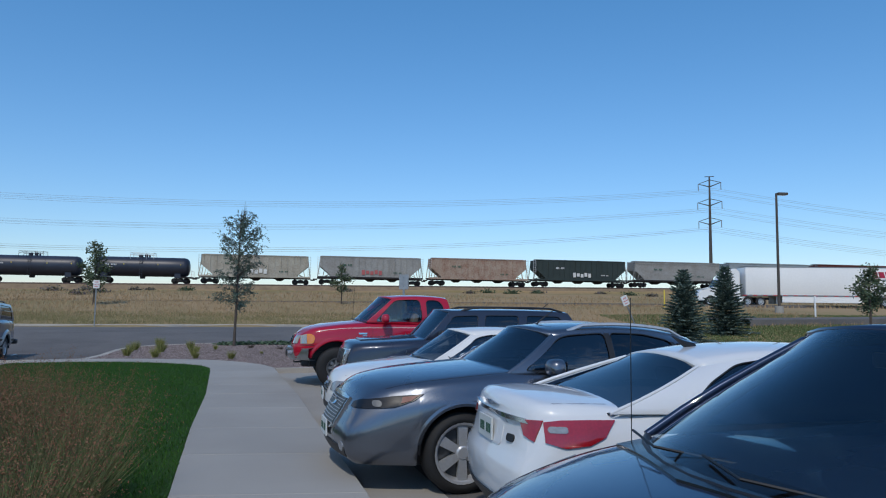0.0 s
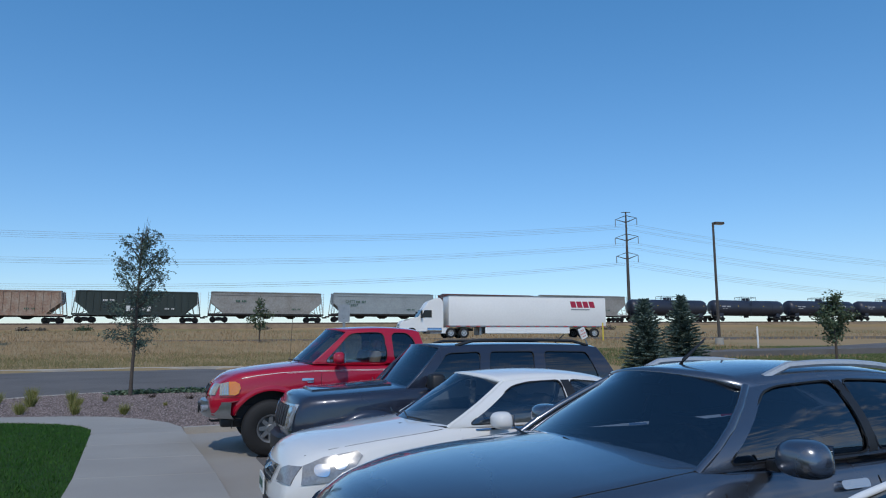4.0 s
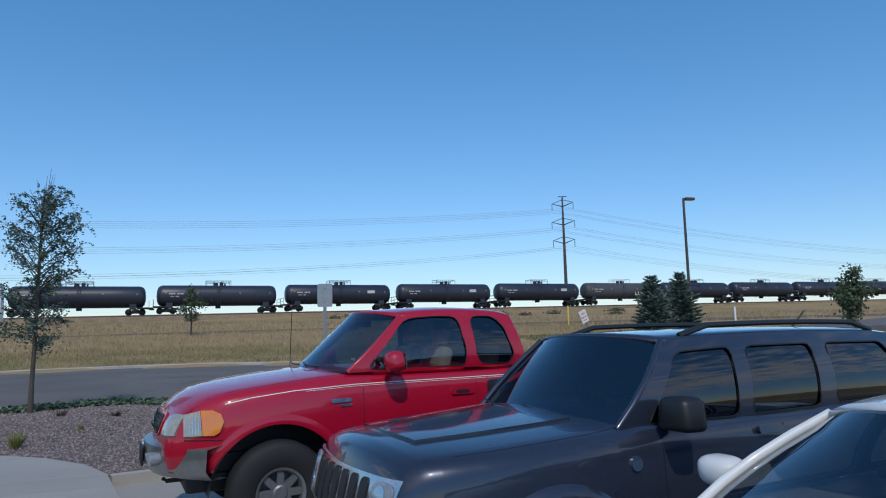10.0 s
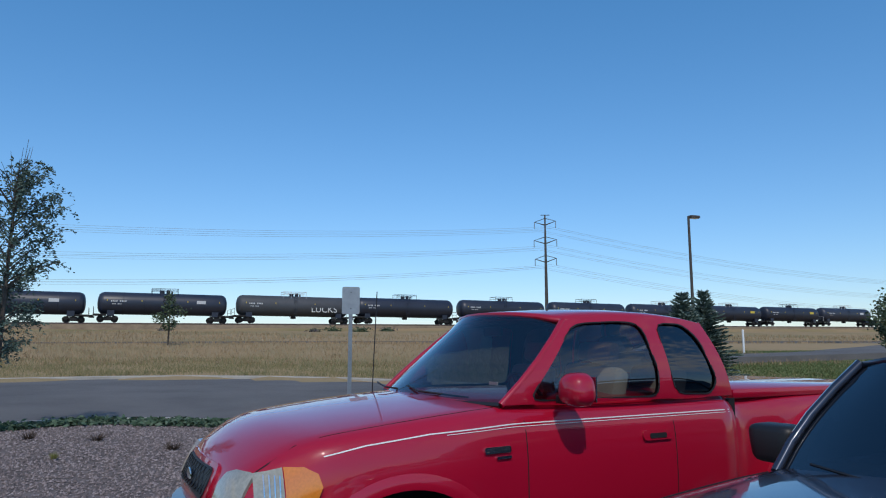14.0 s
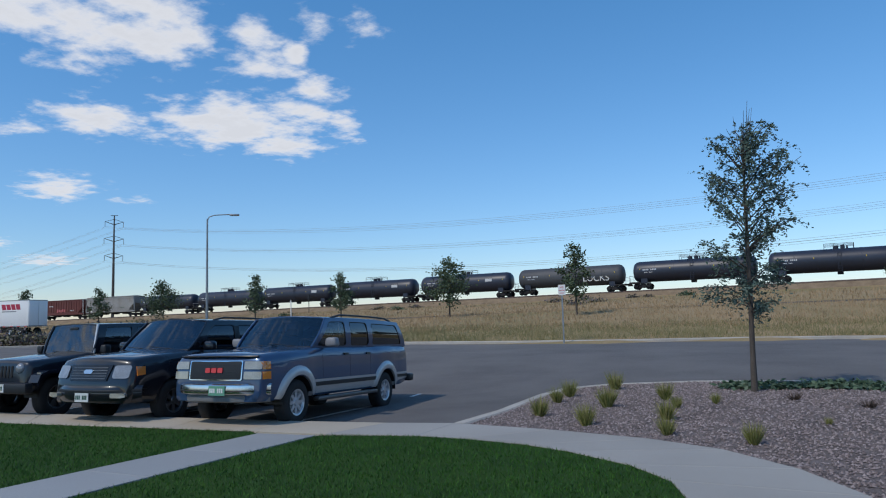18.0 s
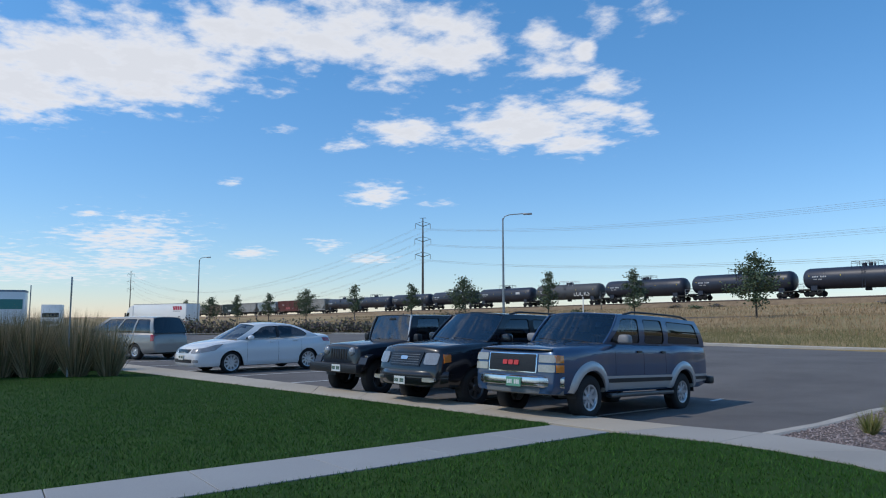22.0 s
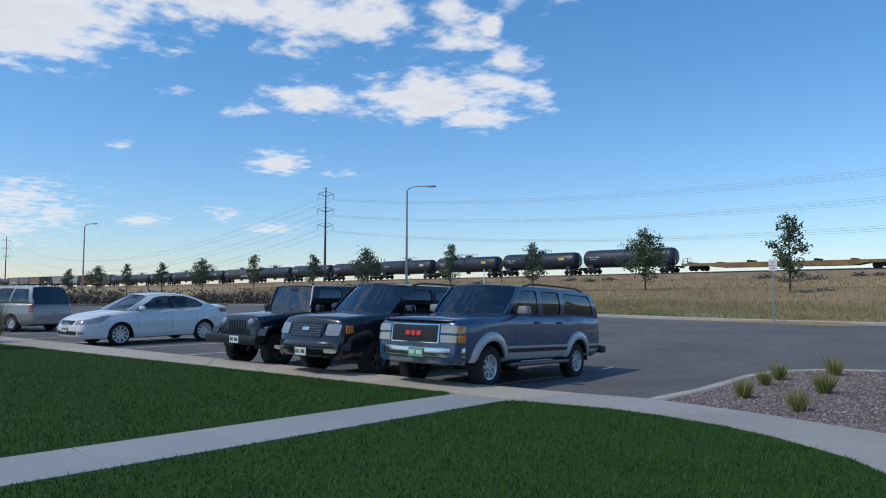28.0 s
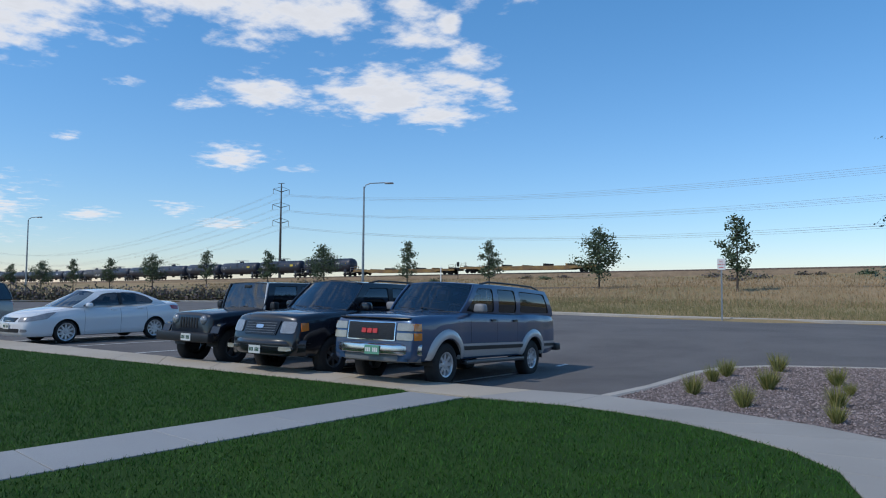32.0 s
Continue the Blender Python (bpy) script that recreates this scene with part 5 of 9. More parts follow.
        part("tail_lamp", patch(skin, side, [(4.2, 0.85), (4.2, 1.0), (4.5, 0.95), (4.5, 0.85)], 0.01, 0.05), RED_LENS, car)
        mirror(car, sp, 0.13, sg, GREY_PAINT, 0.24, 0.17, 0.05, 0.08)
        arch_band(car, skin, side, 0.93, 0.375, 0.425, 0.47, 0.008, GREY_PAINT, "", 12, 168, "arch_lip")
        part("side_skirt", patch(skin, side, strip([(1.4, 0.31), (2.3, 0.31), (3.15, 0.31)], 0.07), 0.02), BLACK, car)
    both(side)
    part("lower_intake", patch(skin, "front", rounded(-0.62, 0.62, 0.33, 0.42, 0.03), 0.01), BLACK, car)
    plate(car, skin, "front", 0.0, 0.52)
    rails(car, sp, 0.12, 0.95, ALLOY, 0.1, 0.05)
    part("aerial", tube_bm([(-2.08, 0, 1.49), (-2.12, 0, 1.545), (-2.3, 0, 1.67)], [0.03, 0.011, 0.005], 6), BLACK, car)
    wipers(car, 1.42, 1.085, 0.7, 0.17)
    for hs in (0.93, 3.62):
        for sg in (1, -1):
            wheel(car, -hs, sg * 0.8, 0.37, 0.26, 0.265, 6, ALLOY, "", sg)
    return car


def white_sedan():
    car = thing("sedan", "white four-door sedan with a woven charm behind the windscreen", "car")
    sh = Shape(4.55, 1.78, [(0, 0.58), (0.01, 0.645), (0.03, 0.69), (0.08, 0.73), (0.2, 0.775), (0.6, 0.84), (1.15, 0.905), (1.3, 0.925), (2.2, 0.935), (3.6, 0.965), (4.0, 0.975), (4.42, 0.95), (4.5, 0.85), (4.55, 0.6)],
               [(0, 0.74), (0.04, 0.8), (0.1, 0.85), (0.2, 0.9), (0.5, 0.97), (1, 1.0), (3.6, 1.0), (4.2, 0.95), (4.55, 0.78)], 0.2, [(0.88, 0.32), (3.5, 0.32)], 0.36, 0.18, 0.24, crown=0.065, shoulder=0.9, waist=0.012,
               nose=((0.18, -0.05), (0.28, 0.02), (0.42, 0.03), (0.55, 0.0), (0.75, -0.06)), bow=(0.16, 0.08))
    skin = lower_body(car, sh, WHITE_PAINT, [(1.36, 2.46), (2.46, 3.3)], (0.06, 1.22), (0.45, 0.45, WHITE_PAINT), (0.4, 0.5, WHITE_PAINT), deck=(3.95, 4.45, "boot_lid"))
    sp = cabin(car, WHITE_PAINT, dict(wb=1.62, wr=1.16, belt=0.925, belt_rear=0.96, roof=1.385, front_base=1.26, front_top=1.88, rear_top=3.05, rear_base=3.95, windows=[([(1.44, 0.95), (1.93, 1.26), (2.1, 1.295), (2.44, 1.31), (2.41, 0.955)], False), ([(2.5, 0.96), (2.53, 1.31), (2.85, 1.295), (3.06, 1.24), (3.12, 1.1), (3.12, 0.975)], False), ([(3.16, 0.98), (3.15, 1.19), (3.38, 1.08), (3.52, 0.995)], False)], pillars=[[(2.41, 0.957), (2.44, 1.308), (2.53, 1.308), (2.5, 0.962)], [(3.12, 0.98), (3.11, 1.2), (3.15, 1.18), (3.16, 0.985)]], seats=[2.25, 3.05], bow=0.24, crown=0.075, drop_front=0.05, drop_rear=0.09, plan=0.07), GLASS, GLASS)
    g = part("grille", patch(skin, "front", [(-0.36, 0.645), (-0.28, 0.49), (0.28, 0.49), (0.36, 0.645)], 0.014), CHROME, car, "chrome grille")
    for k in range(4):
        z = 0.502 + k * 0.035
        w = 0.265 + (z - 0.49) * 0.4
        part("grille_slot", patch(skin, "front", [(-w, z), (-w, z + 0.022), (w, z + 0.022), (w, z)], 0.018), BLACK, g)
    part("badge", patch(skin, "front", rounded(-0.065, 0.065, 0.56, 0.61, 0.024), 0.03), CHROME, car, "plain oval badge")

    def side(side, sg):
        part("headlamp", patch(skin, "front", [(sg * 0.42, 0.535), (sg * 0.44, 0.63), (sg * 0.55, 0.665), (sg * 0.68, 0.67), (sg * 0.68, 0.53)], 0.012, 0.04), CLEAR_LENS, car, "large clear headlamp")
        part("headlamp", patch(skin, side, [(0.02, 0.535), (0.04, 0.675), (0.2, 0.74), (0.46, 0.785), (0.5, 0.75), (0.42, 0.65), (0.24, 0.56)], 0.012, 0.03), CLEAR_LENS, car, "large clear headlamp")
        part("headlamp_reflector", patch(skin, side, rounded(0.12, 0.24, 0.6, 0.69, 0.04), 0.018, 0.03), CHROME, car, "round chrome reflector")
        part("headlamp_reflector", patch(skin, side, rounded(0.27, 0.37, 0.65, 0.73, 0.038), 0.018, 0.03), CHROME, car, "round chrome reflector")
        handle(car, skin, side, 2.14, 0.86, WHITE_PAINT)
        handle(car, skin, side, 3.02, 0.88, CHROME)
        part("tail_lamp", patch(skin, side, [(4.15, 0.78), (4.15, 0.95), (4.48, 0.93), (4.48, 0.78)], 0.01, 0.05), RED_LENS, car)
        mirror(car, sp, 0.15, sg, WHITE_PAINT, 0.23, 0.15, 0.07, 0.06)
        part("belt_trim", patch(skin, side, strip([(1.5, 0.905), (2.4, 0.915), (3.5, 0.94)], 0.01), 0.012), CHROME, car)
    both(side)
    part("lower_intake", patch(skin, "front", rounded(-0.6, 0.6, 0.28, 0.36, 0.03), 0.01), BLACK, car)
    plate(car, skin, "front", 0, 0.45)
    for sg in (1, -1):
        part("washer_nozzle", box_bm(-0.98, -0.95, sg * 0.3 - 0.015, sg * 0.3 + 0.015, 0.9, 0.94), BLACK, car)
    bm = bmesh.new()
    for k in range(6):
        bmesh.ops.create_uvsphere(bm, u_segments=10, v_segments=6, radius=0.03, matrix=Matrix.Translation((-1.78, 0.04 + 0.008 * (k % 2), 1.27 - 0.045 * k)))
    bm_tube(bm, [(-1.78, 0.03, 1.33), (-1.78, 0.0, 1.3), (-1.78, -0.04, 1.2), (-1.78, -0.06, 1.1)], 0.008, 5)
    part("hanging_charm", bm, mat("cream_knit", (0.5, 0.47, 0.4), 0.9, var=0.2, fine=60), car, "cream woven charm hung from the mirror")
    part("window_sticker", box_bm(-3.25, -3.05, 0.775, 0.781, 0.985, 1.01), SIGN_WHITE, car)
    wipers(car, 1.28, 0.955, 0.65, 0.2)
    for hs in (0.88, 3.5):
        for sg in (1, -1):
            wheel(car, -hs, sg * 0.76, 0.315, 0.21, 0.2, 7, ALLOY, "", sg)
    return car


def boxy_suv(name, label, paint, L, W, top, belt, roof, fb, ft, rt, rb, hubs, r, windows, glass=(GLASS, GLASS_DARK), sill=0.38, arch=0.42, wb=None, wr=None, rim=7, alloy=ALLOY, seats=(2.1, 3.0), flare=0.03, width=None, bow=0.09, crown=0.05, front_low=None, nose=((0.4, 0.0), (0.8, 0.0), (1.1, -0.04)), nose_bow=(0.07, 0.03), hood_crown=0.045, corner=0.06, pillars=(), drop_front=0.03):
    car = thing(name, label, "car")
    sh = Shape(L, W, top, width or [(0, 0.8), (0.03, 0.86), (0.1, 0.92), (0.3, 0.98), (0.8, 1.0), (L - 0.6, 1.0), (L - 0.1, 0.95), (L, 0.9)], sill, hubs, arch, front_low or sill, sill + 0.05, crown=hood_crown, shoulder=0.94, flare=flare, nose=nose, bow=nose_bow)
    hood1 = fb - 0.05
    doors = [(fb + 0.25, fb + 1.25), (fb + 1.25, fb + 2.1)]
    skin = lower_body(car, sh, paint, doors, (0.14, hood1), None, None)
    sp = cabin(car, paint, dict(wb=wb or W * 0.93, wr=wr or W * 0.74, belt=belt, roof=roof, front_base=fb, front_top=ft, rear_top=rt, rear_base=rb, windows=windows, seats=list(seats), bow=bow, plan=0.025, drop_rear=0.03, drop_front=drop_front, crown=crown, corner=corner, pillars=pillars), *glass)
    for hs, hz in hubs:
        for sg in (1, -1):
            wheel(car, -hs, sg * (W / 2 - 0.13), r, 0.25, r * 0.54, rim, alloy, "", sg)
    wipers(car, fb + 0.02, belt + 0.025, W * 0.38, bow)
    return car, sh, skin, sp


def slate_suv():
    car, sh, skin, sp = boxy_suv("suv", "dark slate boxy SUV with a chrome slotted grille and roof rails", SLATE, 4.35, 1.8,
        [(0, 0.6), (0.02, 0.9), (0.06, 1.0), (0.15, 1.035), (0.6, 1.07), (1.3, 1.12), (1.5, 1.14), (4.15, 1.15), (4.22, 1.05), (4.25, 0.8)], 1.115, 1.655, 1.3, 1.78, 4.0, 4.28, [(0.83, 0.36), (3.4, 0.36)], 0.36,
        [([(1.5, 1.13), (1.83, 1.53), (2.28, 1.55), (2.22, 1.13)], True), ([(2.34, 1.135), (2.41, 1.55), (3.03, 1.55), (2.97, 1.14)], True), ([(3.14, 1.15), (3.18, 1.55), (3.82, 1.54), (3.97, 1.16)], True)], bow=0.14, wr=1.4, nose=((0.35, 0.0), (0.7, 0.0), (1.0, -0.05)), nose_bow=(0.12, 0.03), glass=(GLASS, GLASS_DARK), width=[(0, 0.74), (0.03, 0.8), (0.1, 0.86), (0.3, 0.93), (0.7, 0.97), (1.2, 1.0), (3.75, 1.0), (4.15, 0.96), (4.25, 0.9)], hood_crown=0.06)
    part("grille_frame", patch(skin, "front", [(-0.69, 0.67), (-0.7, 0.955), (0.7, 0.955), (0.69, 0.67)], 0.014), CHROME, car)
    for k in range(7):
        y = -0.4 + k * 0.133
        part("grille_slot", patch(skin, "front", rounded(y - 0.04, y + 0.04, 0.69, 0.935, 0.03), 0.022), BLACK, car)

    def side(side, sg):
        part("headlamp", patch(skin, "front", rounded(min(sg * 0.49, sg * 0.675), max(sg * 0.49, sg * 0.675), 0.69, 0.935, 0.06), 0.024, 0.03), CLEAR_LENS, car, "tall clear headlamp")
        for z in (0.755, 0.87):
            part("headlamp_reflector", patch(skin, "front", rounded(sg * 0.58 - 0.05, sg * 0.58 + 0.05, z - 0.05, z + 0.05, 0.048), 0.03, 0.04), CHROME, car, "round chrome reflector")
        part("corner_lamp", patch(skin, side, [(0.06, 0.62), (0.06, 0.69), (0.26, 0.68), (0.28, 0.62)], 0.024, 0.04), LENS, car)
        part("side_marker", patch(skin, side, rounded(0.22, 0.3, 0.52, 0.64, 0.02), 0.02), AMBER, car)
        part("round_badge", patch(skin, side, rounded(1.3, 1.38, 0.9, 0.98, 0.038, 5), 0.012, 0.05), CHROME, car, "round trail badge")
        for hs in (0.83, 3.4):
            arch_band(car, skin, side, hs, 0.36, 0.415, 0.53, 0.045, SLATE, "", 0, 180, "wheel_arch_trim")
        handle(car, skin, side, 2.3, 1.04, SLATE)
        mirror(car, sp, 0.1, sg, BLACK, 0.24, 0.19, 0.05, 0.05, soft=0.4)
    both(side)
    bm = bmesh.new()
    rows = []
    for k in range(15):
        y = -0.9 + 1.8 * k / 14
        x = 0.19 - 0.42 * abs(y / 0.9) ** 3
        rows.append([bm.verts.new((x - 0.25, y * 0.97, 0.34)), bm.verts.new((x - 0.03, y * 0.98, 0.34)), bm.verts.new((x, y, 0.4)), bm.verts.new((x, y, 0.56)), bm.verts.new((x - 0.04, y * 0.99, 0.6)), bm.verts.new((x - 0.25, y * 0.97, 0.61))])
    for r, q in zip(rows, rows[1:]):
        for j in range(5):
            bm.faces.new((r[j], r[j + 1], q[j + 1], q[j]))
    part("bumper", bm, BLACK, car, "black plastic bumper", smooth=40, normals=True)
    part("bonnet_bulge", patch(skin, "top", [(0.22, -0.42), (0.6, -0.47), (1.18, -0.52), (1.22, 0.0), (1.18, 0.52), (0.6, 0.47), (0.22, 0.42), (0.18, 0.0)], 0.016), SLATE, car)
    part("bonnet_emblem", patch(skin, "top", rounded(0.19, 0.225, -0.06, 0.06, 0.012), 0.022), CHROME, car)
    plate(car, skin, "front", -0.25, 0.5)
    rails(car, sp, 0.1, 0.97, BLACK, 0.1, 0.055)
    part("aerial", tube_bm([(-3.7, 0.1, 1.66), (-3.85, 0.1, 1.78)], 0.008, 5), BLACK, car)
    return car


def backed_in_sedan():
    car = thing("sedan", "white sedan with red tail lamps, backed into its stall", "car")
    # built nose first; the tail shows
    sh = Shape(4.75, 1.82, [(0, 0.55), (0.03, 0.72), (0.2, 0.82), (1.2, 0.98), (1.4, 1.0), (3.6, 1.02), (4.15, 1.035), (4.5, 1.055), (4.66, 1.05), (4.71, 1.02), (4.74, 0.96), (4.75, 0.9)],
               [(0, 0.66), (0.2, 0.88), (0.6, 0.98), (1, 1.0), (3.5, 1.0), (3.9, 0.97), (4.3, 0.915), (4.52, 0.86), (4.64, 0.81), (4.72, 0.75), (4.75, 0.7)], 0.22, [(0.95, 0.33), (3.7, 0.33)], 0.38, 0.24, 0.28, crown=0.045, shoulder=0.9, waist=0.01,
               tail=((0.26, -0.08), (0.4, 0.03), (0.62, 0.05), (0.72, 0.0), (0.95, -0.04), (1.05, -0.03)), bow=(0.1, 0.16))
    skin = lower_body(car, sh, PEARL, [(1.45, 2.55), (2.55, 3.45)], (0.12, 1.2), (0.5, 0.5, PEARL), (0.5, 0.68, PEARL), deck=(4.2, 4.7, "boot_lid"))
    sp = cabin(car, PEARL, dict(wb=1.68, wr=1.16, plan=0.06, belt=0.97, belt_rear=1.015, roof=1.43, front_base=1.25, front_top=1.95, rear_top=3.5, rear_base=4.3, windows=[([(1.44, 1.02), (2.02, 1.32), (2.2, 1.355), (2.56, 1.37), (2.53, 1.02)], True), ([(2.6, 1.02), (2.63, 1.37), (2.95, 1.36), (3.25, 1.31), (3.52, 1.2), (3.72, 1.075), (3.66, 1.045)], True)], pillars=[[(2.53, 1.022), (2.56, 1.368), (2.63, 1.368), (2.6, 1.022)]], seats=[2.2, 3.1], bow=0.15, crown=0.07, drop_front=0.06, drop_rear=0.1), GLASS, GLASS_DARK)
    for sg in (1, -1):
        part("boot_gap", patch(skin, "top", strip([(4.26, sg * 0.62), (4.45, sg * 0.63), (4.64, sg * 0.6)], 0.005), 0.002, 0.2), SEAM, car)

    def side(side, sg):
        part("tail_lamp", patch(skin, side, [(4.27, 0.975), (4.45, 0.975), (4.62, 0.97), (4.72, 0.955), (4.72, 0.83), (4.6, 0.8), (4.45, 0.82), (4.35, 0.87)], 0.014, 0.04), RED_LENS, car, "wide red tail lamp")
        part("tail_lamp_inner", patch(skin, "rear", [(sg * 0.5, 0.955), (sg * 0.66, 0.965), (sg * 0.66, 0.83), (sg * 0.58, 0.86)], 0.014, 0.04), RED_LENS, car, "wide red tail lamp")
        part("reversing_lamp", patch(skin, side, rounded(4.58, 4.7, 0.89, 0.93, 0.018), 0.02, 0.03), CLEAR_LENS, car, "clear lamp in the red lens")
        mirror(car, sp, 0.12, sg, PEARL, 0.2, 0.14, 0.05, 0.07)
        handle(car, skin, side, 2.2, 0.95, CHROME)
        handle(car, skin, side, 3.1, 0.98, CHROME)
        part("window_trim", patch(skin, side, strip([(1.5, 0.97), (2.6, 0.985), (3.7, 1.0)], 0.014), 0.012), CHROME, car)
    both(side)
    part("chrome_strip", patch(skin, "rear", [(-0.6, 0.935), (-0.55, 0.965), (0.55, 0.965), (0.6, 0.935)], 0.02), CHROME, car)
    part("wing_badge", patch(skin, "rear", [(-0.17, 1.005), (0, 0.985), (0.17, 1.005), (0, 1.02)], 0.016), CHROME, car, "plain winged badge")
    part("plate_recess", patch(skin, "rear", rounded(-0.28, 0.28, 0.74, 0.94, 0.03), 0.006), PEARL, car)
    plate(car, skin, "rear", 0.0, 0.83)
    part("small_badge", patch(skin, "rear", rounded(-0.46, -0.36, 0.79, 0.84, 0.022), 0.012), BLACK, car, "small dark bear-shaped sticker")
    part("rear_bumper_valance", patch(skin, "rear", rounded(-0.75, 0.75, 0.3, 0.42, 0.04), 0.012), BLACK, car)
    part("shark_fin", tube_bm([(-3.2, 0, 1.39), (-3.28, 0, 1.43), (-3.38, 0, 1.485)], [0.045, 0.022, 0.006], 6), BLACK, car)
    for hs in (0.95, 3.7):
        for sg in (1, -1):
            wheel(car, -hs, sg * 0.78, 0.33, 0.22, 0.22, 5, ALLOY, "", sg)
    return car


def dark_car():
    car, sh, skin, sp = boxy_suv("minivan", "dark navy minivan with long wipers parked nose to the kerb", NAVY, 4.9, 1.95,
        [(0, 0.55), (0.03, 0.78), (0.2, 0.88), (0.6, 0.97), (1.1, 1.04), (1.3, 1.06), (4.6, 1.1), (4.85, 1.0), (4.9, 0.7)], 1.055, 1.645, 0.98, 1.78, 4.4, 4.85, [(0.95, 0.35), (3.95, 0.35)], 0.34,
        [(0.07, 0.4, True), (0.43, 0.68, True), (0.72, 0.94, True)], sill=0.25, arch=0.38, glass=(GLASS_PALE, GLASS_PALE), bow=0.26, crown=0.09, seats=(2.2, 3.2), wr=1.42, nose=((0.25, 0.0), (0.5, 0.02), (0.9, -0.1)), nose_bow=(0.2, 0.05), hood_crown=0.07, drop_front=0.05,
        width=[(0, 0.62), (0.08, 0.76), (0.3, 0.9), (0.7, 0.98), (1.2, 1.0), (4.3, 1.0), (4.7, 0.95), (4.9, 0.85)])

    def side(side, sg):
        part("headlamp", patch(skin, side, [(0.15, 0.7), (0.2, 0.86), (0.6, 0.96), (0.5, 0.76)], 0.012, 0.05), CLEAR_LENS, car)
        mirror(car, sp, 0.14, sg, NAVY, 0.2, 0.16, 0.04, 0.08)
        handle(car, skin, side, 2.0, 1.0, NAVY)
    both(side)
    part("cowl", patch(skin, "top", [(0.78, -0.8), (0.62, 0), (0.78, 0.8), (0.98, 0.82), (0.84, 0), (0.98, -0.82)], 0.012), GLOSS_BLACK, car)
    part("aerial", tube_bm([(-0.82, -0.72, 1.0), (-0.82, -0.72, 1.75)], 0.0025, 5), BLACK, car)
    return car


def blue_suv():
    car, sh, skin, sp = boxy_suv("large_suv", "blue full-size SUV with silver lower panels and chrome bumper", BLUE_PAINT, 5.55, 1.82,
        [(0, 0.76), (0.02, 1.1), (0.06, 1.17), (0.2, 1.2), (1.45, 1.29), (1.55, 1.31), (5.4, 1.32), (5.5, 1.15), (5.55, 0.85)], 1.3, 1.89, 1.5, 2.02, 5.1, 5.46, [(0.95, 0.38), (4.29, 0.38)], 0.385,
        [([(1.66, 1.33), (2.1, 1.77), (2.62, 1.785), (2.67, 1.33)], False), ([(2.86, 1.33), (2.83, 1.785), (3.52, 1.785), (3.6, 1.4), (3.56, 1.33)], True), ([(3.78, 1.345), (3.74, 1.775), (4.95, 1.76), (5.2, 1.35)], True)], glass=(GLASS_CLEAR, GLASS_DARK), sill=0.46, arch=0.46, rim=8, wr=1.6, seats=(2.55, 3.5), nose=((0.4, 0.0), (1.0, 0.0), (1.15, -0.03)), nose_bow=(0.06, 0.03), hood_crown=0.035, width=[(0, 0.9), (0.02, 0.925), (0.06, 0.945), (0.15, 0.96), (0.5, 0.985), (1, 1.0), (4.9, 1.0), (5.45, 0.95), (5.55, 0.9)], bow=0.12)
    part("grille_frame", patch(skin, "front", rounded(-0.52, 0.52, 0.79, 1.1, 0.02), 0.02), CHROME, car)
    g = part("grille", patch(skin, "front", rounded(-0.495, 0.495, 0.805, 1.085, 0.02), 0.027), BLACK, car, "black barred grille")
    for k in range(6):
        part("grille_bar", patch(skin, "front", [(-0.47, 0.84 + k * 0.038), (-0.47, 0.85 + k * 0.038), (0.47, 0.85 + k * 0.038), (0.47, 0.84 + k * 0.038)], 0.035, 0.2), BLACK, g)
    for k in range(3):
        part("red_badge", patch(skin, "front", rounded(-0.17 + k * 0.12, -0.075 + k * 0.12, 0.91, 0.985, 0.012), 0.045), SIGN_RED, g, "plain red badge block")

    def side(side, sg):
        for z0, z1 in ((0.81, 0.93), (0.965, 1.085)):
            part("headlamp", patch(skin, "front", rounded(min(sg * 0.55, sg * 0.84), max(sg * 0.55, sg * 0.84), z0, z1, 0.015), 0.02), LENS, car, "square headlamp")
            part("turn_signal", patch(skin, side, [(0.03, z0), (0.03, z1), (0.2, z1), (0.2, z0)], 0.018, 0.05), AMBER, car, "amber corner lamp")
        part("lower_panel", patch(skin, side, [(1.43, 0.5), (1.43, 0.74), (3.82, 0.74), (3.82, 0.5)], 0.012, 0.12), SILVER_PAINT, car, "silver lower door panel")
        part("rear_lower_panel", patch(skin, side, [(4.78, 0.56), (4.78, 0.74), (5.45, 0.74), (5.45, 0.6)], 0.012, 0.12), SILVER_PAINT, car)
        part("body_moulding", patch(skin, side, strip([(1.45, 0.66), (2.6, 0.66), (3.8, 0.66)], 0.07), 0.024), BLACK, car)
        part("rear_moulding", patch(skin, side, strip([(4.8, 0.66), (5.44, 0.66)], 0.06), 0.024), BLACK, car)
        for hs in (0.95, 4.29):
            arch_band(car, skin, side, hs, 0.4, 0.45, 0.6, 0.035, SILVER_PAINT, "silver fender flare", 8, 172)
        part("running_board", box_bm(-3.75, -1.5, min(sg * 0.85, sg * 1.0), max(sg * 0.85, sg * 1.0), 0.37, 0.44, 0.02), DARK_ALLOY, car)
        handle(car, skin, side, 2.5, 1.17, BLACK, 0.16)
        handle(car, skin, side, 3.4, 1.17, BLACK, 0.16)
        mirror(car, sp, 0.085, sg, mat("grey_mirror", (0.2, 0.2, 0.21), 0.5), 0.24, 0.17, 0.08, 0.07, soft=0.5)
    both(side)
    part("front_bumper", wrap_bumper(0.91, 0.56, 0.74, 0.16, 0.34, 4), CHROME, car, "chrome front bumper", smooth=40)
    part("bumper_band", wrap_bumper(0.912, 0.615, 0.645, 0.163, 0.34, 4), BLACK, car)
